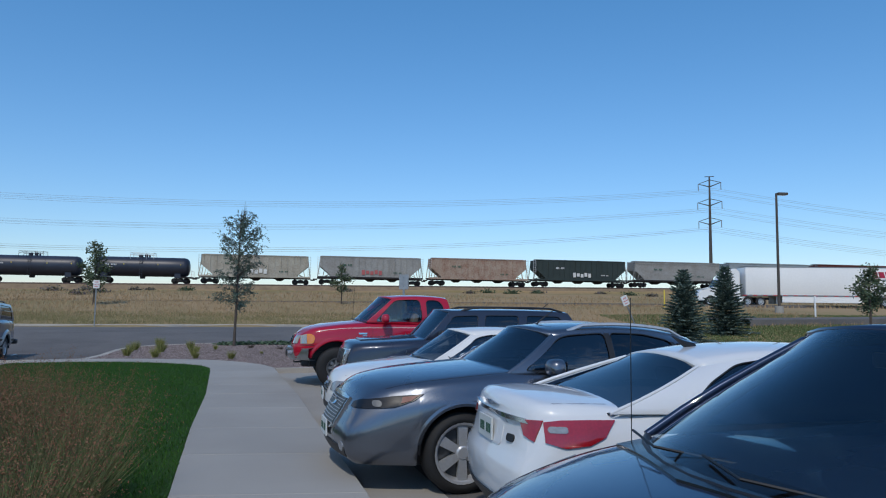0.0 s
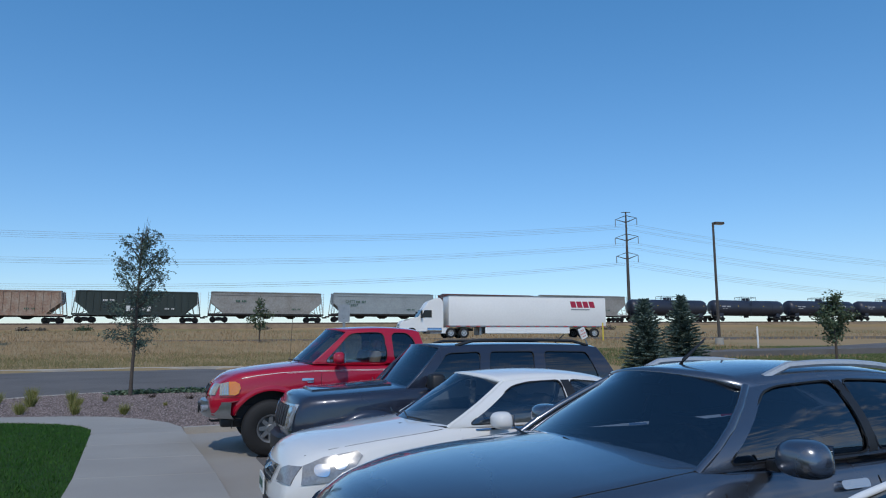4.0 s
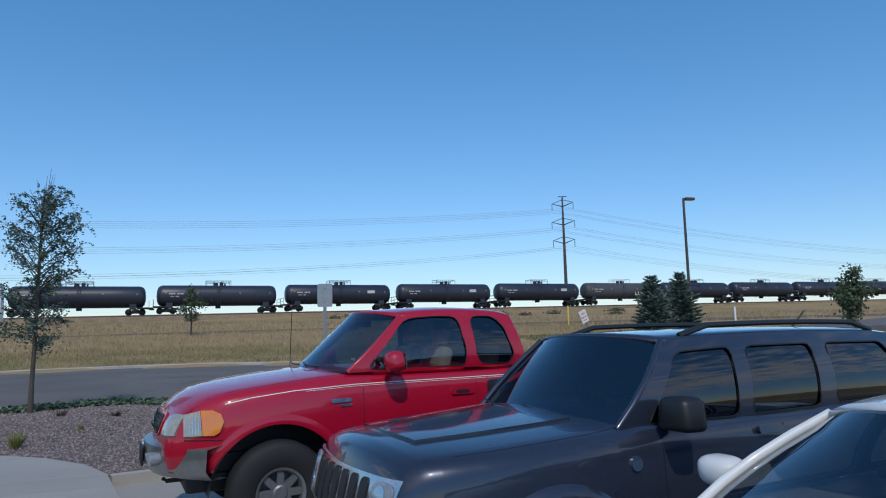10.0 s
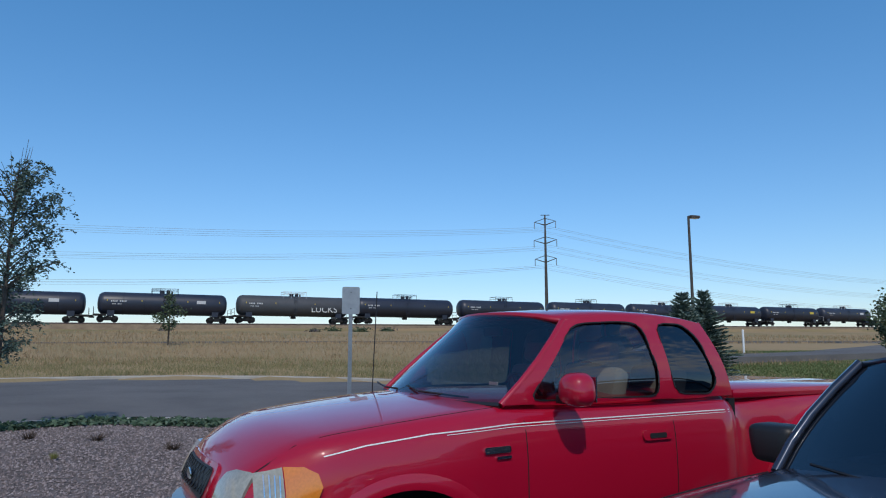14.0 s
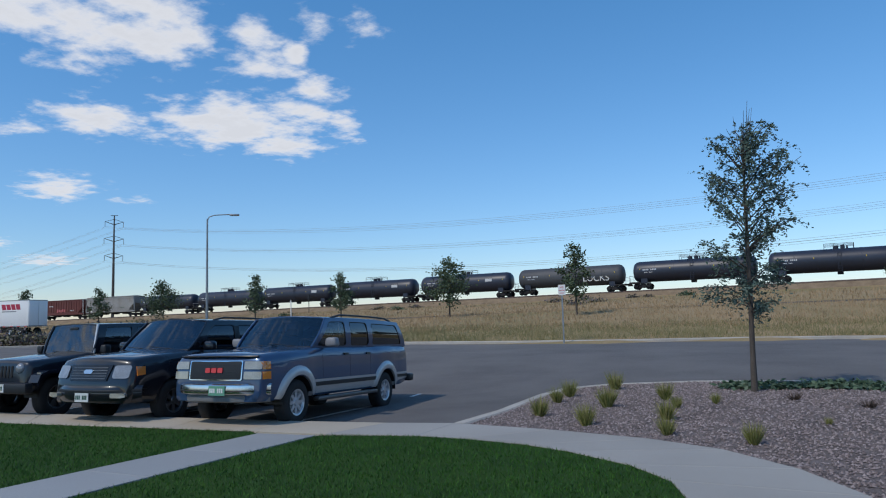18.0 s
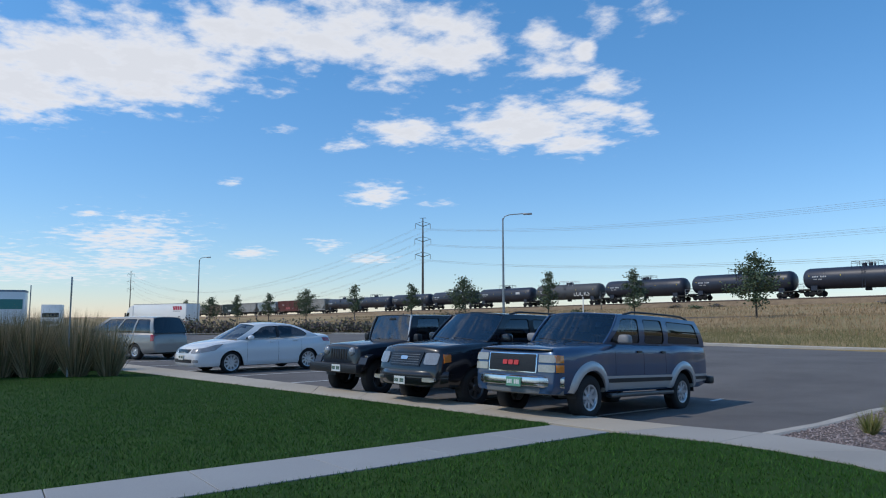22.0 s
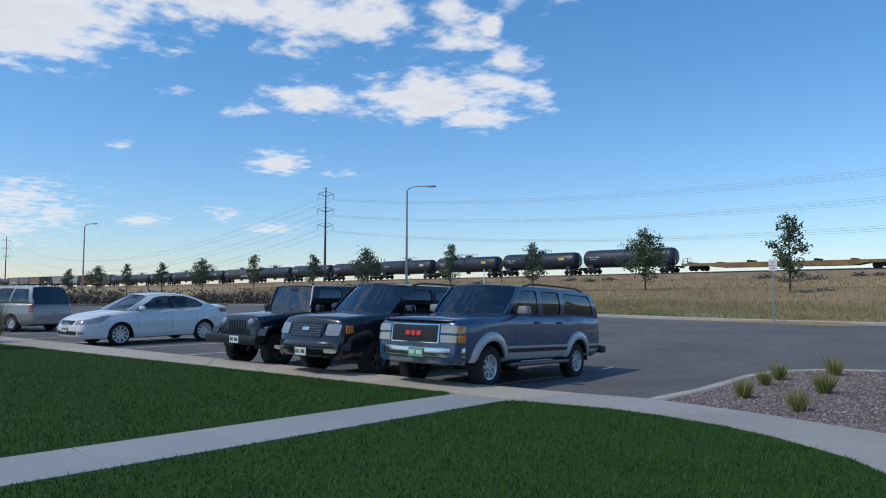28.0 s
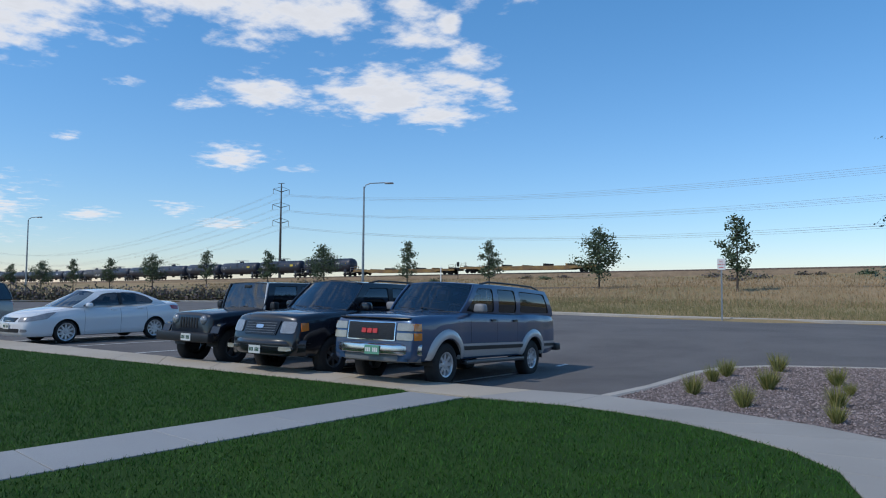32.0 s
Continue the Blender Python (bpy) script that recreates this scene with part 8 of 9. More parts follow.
def street_lamp(x, y, top, turn):
    zb = terrain(x, y) - 0.1
    p = thing("street_lamp", "slim galvanised street lamp with a curved arm", "street lamp", "street lamps")
    p.matrix_basis = pose(x, y, zb, 0, 0, turn)
    H = top - zb
    part("shaft", tube_bm([(0, 0, 0), (0, 0, H * 0.5), (0, 0, H - 0.3)], [0.13, 0.1, 0.07], 10), STEEL, p, smooth=50)
    part("arm", tube_bm([(0, 0, H - 0.5), (0.15, 0, H - 0.15), (0.6, 0, H), (2.1, 0, H + 0.05)], 0.045, 6), STEEL, p, smooth=50)
    part("head", box_bm(1.9, 2.7, -0.14, 0.14, H - 0.08, H + 0.07, 0.04), STEEL, p)


street_lamp(-53, 53.2, 11.0, 38)
street_lamp(-110, 40.5, 10.6, 20)
street_lamp(-150, 14, 9.5, 10)


def no_parking_sign(x, y, zb, top, turn, label, lean=0.0, back=False, w=0.32, h=0.46):
    p = thing("road_sign", label, "sign")
    p.matrix_basis = pose(x, y, zb, lean, 0, turn)
    H = top - zb
    part("post", box_bm(-0.03, 0.03, -0.018, 0.018, -0.2, H - 0.05), STEEL, p)
    pl = part("plate", patch_plate(w, h, H), SIGN_WHITE, p, "white rectangular sign plate")
    part("plate_back", box_bm(-w / 2, w / 2, 0.021, 0.024, H - h, H), SIGN_BACK, p)
    for z, s, tx in ((H - 0.15, 0.1, "NO"), (H - 0.27, 0.068, "PARKING")):
        t = writing(p, tx, 0, z, s, SIGN_RED, -0.025, "lettering")
    part("arrow", box_bm(-0.09, 0.09, -0.025, -0.022, H - 0.38, H - 0.355), SIGN_RED, p)
    return p


def patch_plate(w, h, H):
    bm = bmesh.new()
    pts = rounded(-w / 2, w / 2, H - h, H, 0.03)
    a = [bm.verts.new((x, -0.022, z)) for x, z in pts]
    b = [bm.verts.new((x, 0.02, z)) for x, z in pts]
    bm.faces.new(a[::-1]), bm.faces.new(b)
    for k in range(len(pts)):
        bm.faces.new((a[k], a[(k + 1) % len(pts)], b[(k + 1) % len(pts)], b[k]))
    bmesh.ops.recalc_face_normals(bm, faces=bm.faces)
    return bm


no_parking_sign(-15.83, 42.7, terrain(-15.83, 43.0), 2.94, 10, "white no-parking sign with red lettering on a steel post")
no_parking_sign(10.66, 33.4, terrain(10.8, 33.6), 2.5, 8, "white no-parking sign on a post leaning over", lean=0)
bpy.data.objects["road_sign.001"].matrix_basis = pose(11.6, 33.4, terrain(11.6, 33.6), 0, -24, 8)


def blank_sign(x, y, zb, top, turn, label, w=0.32, h=0.5):
    p = thing("road_sign", label, "sign")
    p.matrix_basis = pose(x, y, zb, 0, 0, turn)
    H = top - zb
    part("post", box_bm(-0.035, 0.035, -0.02, 0.02, -0.2, H - 0.02), STEEL, p)
    part("plate", patch_plate(w, h, H), SIGN_BACK, p, "bare metal back of a sign plate")
    for z in (H - 0.1, H - h + 0.1):
        part("bolt", tube_bm([(0, -0.03, z), (0, -0.02, z)], 0.012, 6), DARK_ALLOY, p)


blank_sign(0.06, 26.0, level(0, 26), 2.78, -12, "back of a small sign on a steel post beside the island")
blank_sign(-24.45, 16.07, 0.1, 2.76, 174.8, "narrow sign seen edge-on among ornamental grasses")
blank_sign(-37.5, 15.73, 0.0, 3.05, 177.4, "narrow sign seen edge-on beyond the lot")


def marker(x, y, top, col, label):
    zb = terrain(x, y)
    p = tagged(part("marker_post", tube_bm([(0, 0, -0.1), (0, 0, top - zb - 0.06), (0, 0, top - zb)], [0.06, 0.06, 0.03], 8), col, smooth=40), label, "marker post")
    p.location = (x, y, zb)


marker(29.2, 45.9, 2.75, SIGN_WHITE, "white plastic marker post in the grass")
marker(23.3, 56.3, 3.3, MARK_Y, "yellow gas line marker post in the grass")
marker(-60, 70, 4.0, SIGN_WHITE, "white plastic marker post near the railway")
for x, y, t in ((-62, 106, 6.4), (-90, 104, 6.2)):
    zb = terrain(x, y)
    s = thing("signal_post", "dark railway signal post beside the track", "railway signal")
    s.location = (x, y, zb)
    part("post", tube_bm([(0, 0, -0.2), (0, 0, t - zb)], 0.07, 6), BROWN_STEEL, s)
    part("head", box_bm(-0.22, 0.22, -0.12, 0.12, t - zb - 0.8, t - zb), BLACK, s)
ub = tagged(part("utility_box", box_bm(-0.6, 0.6, -0.5, 0.5, -0.1, 1.3, 0.04), STEEL, smooth=40), "grey metal utility cabinet on the verge", "cabinet")
ub.location = (62, 57, terrain(62, 57))
st = thing("stop_sign", "red octagonal stop sign at the drive entrance", "sign")
st.location = (55, 46, terrain(55, 46))
part("post", tube_bm([(0, 0, -0.2), (0, 0, 2.6)], 0.04, 6), STEEL, st)
part("plate", tube_bm([(0, -0.06, 2.3), (0, -0.03, 2.3)], 0.38, 8), SIGN_RED, st)
# drive to the east, its verge and the frontage road


def strip_road(name, line, w, material, label, lift=0.03):
    bm = bmesh.new()
    P = [Vector((*p, 0)) for p in line]
    rows = []
    for i, p in enumerate(P):
        d = (P[min(i + 1, len(P) - 1)] - P[max(i - 1, 0)]).normalized()
        n = Vector((-d.y, d.x, 0))
        c = p + n * w / 2, p + n * w / 4, p, p - n * w / 4, p - n * w / 2
        z = max(terrain(q.x, q.y) for q in c) + lift
        rows.append([bm.verts.new((c[0].x, c[0].y, z - 0.6))] + [bm.verts.new((q.x, q.y, z)) for q in c] + [bm.verts.new((c[4].x, c[4].y, z - 0.6))])
    for a, b in zip(rows, rows[1:]):
        for k in range(6):
            bm.faces.new((a[k], a[k + 1], b[k + 1], b[k]))
    return tagged(part(name, bm, material, normals=True), label, "road", kind="structure")


strip_road("road", [(-230, 6), (-175, 24.5), (-138, 37), (-117, 45), (-102, 50), (-75, 59), (-48, 66.5), (-30, 70), (-16, 71.5), (5, 72), (30, 72), (60, 72), (120, 74), (200, 76)], 7.5, ASPHALT, "grey asphalt frontage road through the field", 0.02)
strip_road("road", [(20, 42), (35, 44), (50, 50), (62, 60), (68, 72)], 6.0, ASPHALT, "grey asphalt drive joining the frontage road")


# ---- planting ----
def quads_cloud(centres, size, rnd, up=0.3, aspect=1.6):
    """Many small leaf blades, one bent quad each, at random turns."""
    n = len(centres)
    c = np.array(centres)
    a = rnd.normal(size=(n, 3))
    a[:, 2] *= up
    a /= np.linalg.norm(a, axis=1)[:, None]
    b = rnd.normal(size=(n, 3))
    b -= (b * a).sum(1)[:, None] * a
    b /= np.linalg.norm(b, axis=1)[:, None]
    s = size * rnd.uniform(0.6, 1.3, n)[:, None]
    v = np.stack([c - a * s * aspect / 2, c + b * s / 2, c + a * s * aspect / 2, c - b * s / 2], 1).reshape(-1, 3)
    f = np.arange(4 * n).reshape(n, 4)
    return v, f


def mesh_np(name, v, f, material, parent=None, label=""):
    me = bpy.data.meshes.new(name)
    me.from_pydata(np.asarray(v).tolist(), [], np.asarray(f).tolist())
    me.materials.append(material)
    ob = new(name, me)
    if parent:
        ob.parent = parent
    if label:
        ob["label"] = label
    return ob


def locust_tree(x, y, z, H):
    t = thing("young_tree", "slender young locust tree with airy blue-green foliage and bare top twigs", "tree")
    t.location = (x, y, z)
    rnd = np.random.RandomState(5)
    trunk = [(0, 0, -0.1), (0.01, 0, 0.6), (0.03, 0.02, 1.5), (0.05, 0.0, 2.6), (0.06, 0.03, 3.5), (0.08, 0.02, H * 0.9), (0.1, 0.0, H)]
    part("trunk", tube_bm(trunk, [0.062, 0.046, 0.04, 0.034, 0.024, 0.012, 0.004], 8), BARK, t, smooth=60)
    leaves = []
    spec = []
    for k in range(74):
        f = 0.27 + 0.66 * k / 73
        spec.append((f, rnd.uniform(0, 6.28)))
    for f, az in spec:
        z0 = H * f
        c0 = Vector([float(np.interp(z0, [p[2] for p in trunk], [p[i] for p in trunk])) for i in (0, 1)] + [z0])
        width = float(np.interp(f, [0.27, 0.33, 0.42, 0.52, 0.66, 0.82, 0.95], [0.55, 0.78, 0.62, 0.74, 0.8, 0.56, 0.26])) * rnd.uniform(0.6, 1.2)
        rise = float(np.interp(f, [0.3, 0.5, 1.0], [0.25, 0.7, 1.1])) * width * rnd.uniform(0.6, 1.4)
        d = Vector((math.cos(az), math.sin(az), 0))
        tip = c0 + d * width + Vector((0, 0, rise))
        mid = c0.lerp(tip, 0.5) + Vector((0, 0, 0.12 * width))
        part("limb", tube_bm([c0, mid, tip], [0.013, 0.008, 0.003], 5), BARK, t)
        # feathery sprays that hang off the limb, each a row of small leaflets
        for _ in range(int(26 * width)):
            q = rnd.beta(1.6, 1.1)
            p = np.array(c0.lerp(mid, q * 2) if q < 0.5 else mid.lerp(tip, q * 2 - 1))
            e = rnd.normal(size=3) + np.array([d.x * 0.7, d.y * 0.7, 0.1])
            e /= np.linalg.norm(e)
            ln = rnd.uniform(0.12, 0.3)
            for j in range(9):
                o = p + e * ln * (j + 1) / 9 + np.array([0, 0, -0.1 * (j / 9) ** 2]) + rnd.normal(size=3) * 0.018
                leaves.append(tuple(o))
    # bare whips above the crown
    for k in range(14):
        az, w = rnd.uniform(0, 6.28), rnd.uniform(0.05, 0.45)
        part("twig", tube_bm([(0.08, 0, H * 0.82), (0.08 + w * math.cos(az) * 0.6, w * math.sin(az) * 0.6, H * 0.93), (0.1 + w * math.cos(az), w * math.sin(az), H * rnd.uniform(0.95, 1.08))], [0.009, 0.006, 0.003], 4), BARK, t)
    v, f = quads_cloud(leaves, 0.032, rnd, 0.6, 2.0)
    mesh_np("crown", v, f, LEAVES, t)["kind"] = "stuff"
    return t


locust_tree(-5.71, 27.21, bed_height(-5.71, 27.21) - 0.02, 4.7)


def small_tree(seed, H, W, label, leaf=0.15, material=LEAVES_FAR, count=1700, clear=0.26):
    t = thing("young_tree", label, "tree", "row of young trees")
    rnd = np.random.RandomState(seed)
    part("trunk", tube_bm([(0, 0, -0.15), (0.02, 0.01, H * 0.4), (0.0, 0.03, H * 0.75), (0.03, 0, H * 0.97)], [0.07, 0.05, 0.03, 0.008], 7), BARK, t, smooth=60)
    pts = []
    n = 26
    for k in range(n):
        f = clear + (0.97 - clear) * k / (n - 1)
        w = W * float(np.interp(f, [clear, clear + 0.1, clear + 0.25, 0.7, 0.85, 1.0], [0.55, 0.95, 1.0, 0.62, 0.4, 0.12])) * rnd.uniform(0.6, 1.15)
        az = rnd.uniform(0, 6.28)
        tip = Vector((w * math.cos(az), w * math.sin(az), H * f + 0.25 * w))
        c0 = Vector((0, 0, H * f - 0.1))
        part("limb", tube_bm([c0, c0.lerp(tip, 0.5) + Vector((0, 0, 0.05)), tip], [0.02, 0.012, 0.004], 4), BARK, t)
        for _ in range(int(count / n * (0.4 + w / W))):
            q = rnd.beta(2.0, 1.1)
            p = c0.lerp(tip, q)
            g = rnd.normal(size=3) * 0.15 * W
            pts.append((p.x + g[0], p.y + g[1], p.z + g[2] * 0.8))
    v, f = quads_cloud(pts, leaf, rnd, 0.5, 1.5)
    mesh_np("crown", v, f, material, t)["kind"] = "stuff"
    return t


def tree_row():
    lab = "young deciduous tree with a dark green crown in dry grass"
    kinds = [small_tree(11, 4.4, 1.15, lab, leaf=0.12, count=1700), small_tree(12, 4.2, 1.75, lab, leaf=0.12, count=3000), small_tree(13, 4.3, 1.15, lab, leaf=0.12, count=1900)]
    spots = [(-21.3, 57.7), (-33.6, 61.4), (-47.1, 63.7), (-61.5, 66.2), (-77, 65.8), (-90.8, 66), (-105, 63.8), (-120.4, 61.8), (-132, 59), (-145, 57), (-158, 55), (-172, 53)]
    size = [1.08, 1.1, 1.05, 1.1, 1.15, 1.15, 1.2, 1.2, 1.2, 1.2, 1.2, 1.2]
    for i, ((x, y), s) in enumerate(zip(spots, size)):
        m = Matrix.Translation((x, y, terrain(x, y))) @ Matrix.Rotation(1.7 * i, 4, "Z")
        k = kinds[i % 3]
        if i < 3:
            k.matrix_basis = m
            k.scale = (s, s, s)
        else:
            copy_thing(k, m @ Matrix.Scale(s, 4))
    near = small_tree(17, 3.5, 0.95, "small round-headed tree in the field", leaf=0.11, count=1100, clear=0.32)
    near.location = (-2.9, 63.8, terrain(-2.9, 63.8))
    right = small_tree(18, 3.4, 0.95, "small round-headed tree on the verge behind the lot", leaf=0.085, count=2200, clear=0.42)
    right.location = (21.3, 30.9, terrain(21.3, 30.9))
    for x, y in ((66, 62), (78, 66), (92, 70)):
        copy_thing(near, Matrix.Translation((x, y, terrain(x, y))))


tree_row()


def spruce(seed, H, R):
    t = thing("spruce_tree", "small dense blue-green spruce on the verge", "spruce", "pair of spruces")
    rnd = np.random.RandomState(seed)
    part("trunk", tube_bm([(0, 0, -0.1), (0, 0, H * 0.5), (0, 0, H)], [0.07, 0.045, 0.006], 7), BARK, t)
    V, F = [], []
    z = 0.1
    while z < H * 0.985:
        f = z / H
        w = R * (1 - f) ** 0.8 * (0.86 + 0.14 * math.sin(z * 9)) + 0.05
        n = max(5, int(20 * (1 - f) + 5))
        for k in range(n):
            az = 6.28 * k / n + rnd.uniform(-0.3, 0.3)
            ww = w * rnd.uniform(0.62, 1.12)
            d = np.array([math.cos(az), math.sin(az), -0.15 + 0.6 * f])
            s = np.array([-math.sin(az), math.cos(az), 0])
            m = max(3, int(ww / 0.065))
            for j in range(m):
                c = np.array([0, 0, z]) + d * ww * (j + 0.6) / m + np.array([0, 0, 0.07 * (j / m) ** 2])
                L = 0.19 * (1.2 - 0.45 * j / m)
                for sg in (1, -1, 0):
                    e = d * 0.75 + s * sg * rnd.uniform(0.4, 0.95) + np.array([0, 0, rnd.uniform(-0.2, 0.45)])
                    e /= np.linalg.norm(e)
                    q = np.cross(e, rnd.normal(size=3))
                    q = q / (np.linalg.norm(q) + 1e-6) * 0.034
                    i0 = len(V)
                    V += [c - q, c + q, c + e * L + q * 0.25, c + e * L - q * 0.25]
                    F.append((i0, i0 + 1, i0 + 2, i0 + 3))
        z += 0.105 + 0.03 * rnd.uniform()
    mesh_np("needle_crown", V, F, NEEDLES, t)["kind"] = "stuff"
    return t


a = spruce(3, 3.35, 1.35)
a.location = (13.34, 32.6, terrain(13.34, 33.2) - 0.1)
b = spruce(4, 3.5, 1.5)
b.location = (17.17, 35.8, terrain(17.17, 35.8) - 0.05)


def blades(spots, height, width, rnd, spread=0.3):
    """Upright grass blades, one triangle each, leaning at random."""
    p = np.asarray(spots)
    n = len(p)
    az = rnd.uniform(0, 6.283, n)
    h = height * rnd.uniform(0.55, 1.2, n)
    w = width * rnd.uniform(0.7, 1.3, n)
    lean = rnd.normal(size=(n, 2)) * spread
    d = np.stack([np.cos(az), np.sin(az), np.zeros(n)], 1) * w[:, None] / 2
    tip = p + np.stack([lean[:, 0] * h, lean[:, 1] * h, h], 1)
    v = np.stack([p - d, p + d, tip], 1).reshape(-1, 3)
    return v, np.arange(3 * n).reshape(n, 3)


def tuft(seed, h, r, n, material, name, label, category, group="", w=0.012, spread=0.35):
    rnd = np.random.RandomState(seed)
    a, q = rnd.uniform(0, 6.283, n), np.sqrt(rnd.uniform(0, 1, n)) * r
    base = np.stack([q * np.cos(a) * 0.4, q * np.sin(a) * 0.4, np.zeros(n)], 1)
    v, f = blades(base, h, w, rnd, 0.0)
    tips = v.reshape(-1, 3, 3)
    tips[:, 2, 0] += np.cos(a) * q * 1.0 + rnd.normal(size=n) * spread * 0.15
    tips[:, 2, 1] += np.sin(a) * q * 1.0 + rnd.normal(size=n) * spread * 0.15
    return tagged(mesh_np(name, tips.reshape(-1, 3), f, material), label, category, group)


def island_plants():
    base = [tuft(s, 0.3, 0.13, 260, TUFT, "grass_tuft", "yellow-green tuft of ornamental grass in crushed rock", "ornamental grass", "island tufts") for s in (1, 2, 3)]
    spots = [(-8.27, 24.09, 1), (-8.6, 25.5, 0.9), (-8.67, 26.2, 1), (-7.3, 23.5, 1), (-7.57, 25.1, 1.15), (-8.2, 27.3, 1.1), (-6.38, 24.2, 0.95), (-6.09, 23.15, 0.8), (-6.89, 26.0, 0.95), (-6.03, 25.7, 0.55), (-5.06, 22.95, 0.85), (-6.5, 25.2, 0.6), (-4.4, 24.4, 0.35)]
    for i, (x, y, s) in enumerate(spots):
        m = Matrix.Translation((x, y, bed_height(x, y) - 0.02)) @ Matrix.Rotation(i, 4, "Z")
        o = base[i] if i < 3 else base[i % 3].copy()
        if i >= 3:
            scene.collection.objects.link(o)
        o.matrix_basis = m
        o.scale = (s, s, s)
    for k, (x0, y0, x1, y1) in enumerate([(-6.2, 27.75, -5.3, 27.95), (-4.95, 28.2, -3.9, 28.4), (-3.6, 28.1, -1.9, 27.6)]):
        rnd = np.random.RandomState(30 + k)
        n = int(1900 * math.hypot(x1 - x0, y1 - y0))
        q = rnd.uniform(0, 1, n)
        x = x0 + (x1 - x0) * q + rnd.normal(size=n) * 0.14
        y = y0 + (y1 - y0) * q + rnd.normal(size=n) * 0.16
        z = np.array([bed_height(a, b) for a, b in zip(x, y)]) + np.abs(rnd.normal(size=n)) * 0.03 + 0.01
        v, f = quads_cloud(np.stack([x, y, z], 1), 0.06, rnd, 0.4, 2.0)
        tagged(mesh_np("juniper", v, f, JUNIPER), "low spreading green juniper along the island kerb", "shrub", "island junipers")
    rnd = np.random.RandomState(8)
    for x, y in ((-2.9, 24.9), (-2.2, 26.4), (-5.0, 26.3), (-4.0, 25.9)):
        tf = tuft(int(10 * abs(x)), 0.14, 0.14, 90, mat("dead_twigs", (0.07, 0.045, 0.03), 0.9, var=0.4, fine=30), "dead_tuft", "small dry brown shrub in crushed rock", "shrub", "dry shrubs")
        tf.location = (x, y, bed_height(x, y) - 0.02)


island_plants()


def inside(poly, x, y):
    c = np.zeros(len(x), bool)
    j = len(poly) - 1
    for i in range(len(poly)):
        (xi, yi), (xj, yj) = poly[i], poly[j]
        hit = ((yi > y) != (yj > y)) & (x < (xj - xi) * (y - yi) / (yj - yi + 1e-12) + xi)
        c ^= hit
        j = i
    return c


def crushed_rock():
    rnd = np.random.RandomState(21)
    n = 42000
    x, y = rnd.uniform(-9.2, -1, n), rnd.uniform(20.2, 29.2, n)
    k = inside(ISLAND, x, y)
    x, y = x[k], y[k]
    n = len(x)
    z = np.array([bed_height(a, b) for a, b in zip(x, y)]) - 0.012
    s = rnd.uniform(0.011, 0.026, n)
    th = rnd.uniform(0, 6.283, n)
    oc = np.array([(1, 0, 0), (0, 1, 0), (-1, 0, 0), (0, -1, 0), (0, 0, 0.8), (0, 0, -0.8)])
    v = oc[None] * s[:, None, None] * rnd.uniform(0.6, 1.3, (n, 6, 1))
    c, q = np.cos(th)[:, None], np.sin(th)[:, None]
    v = np.stack([v[..., 0] * c - v[..., 1] * q, v[..., 0] * q + v[..., 1] * c, v[..., 2]], 2) + np.stack([x, y, z], 1)[:, None]
    f = np.array([(0, 1, 4), (1, 2, 4), (2, 3, 4), (3, 0, 4)])
    F = (np.arange(n) * 6)[:, None, None] + f[None]
    tagged(mesh_np("crushed_rock", v.reshape(-1, 3), F.reshape(-1, 3), STONES), "reddish crushed rock mulch on the island", "gravel", kind="stuff")


crushed_rock()


def lawn_grass():
    rnd = np.random.RandomState(22)
    n = 260000
    # denser where the walk passes
    x = np.concatenate([rnd.uniform(-11, -3, n // 2), -11 - 20 * rnd.beta(1.0, 2.2, n // 2)])
    y = np.concatenate([rnd.uniform(8, 22, n // 2), rnd.uniform(9.2, 21.4, n // 2)])
    A = LAWN_A
    B = [(-60, 9.02), (-10.85, 9.02), (-10.9, 14.7), (-11.2, 21.1)] + LAWN_EDGE[15:] + [(-60, 10)]
    k = inside(A, x, y) | inside(B, x, y)
    x, y = x[k], y[k]
    z = np.array([level(a, b) for a, b in zip(x, y)]) + 0.116
    v, f = blades(np.stack([x, y, z], 1), 0.04, 0.009, rnd, 0.5)
    tagged(mesh_np("lawn_grass", v, f, LAWN_BLADES), "short mown green grass blades of the lawn", "grass", kind="stuff")


lawn_grass()


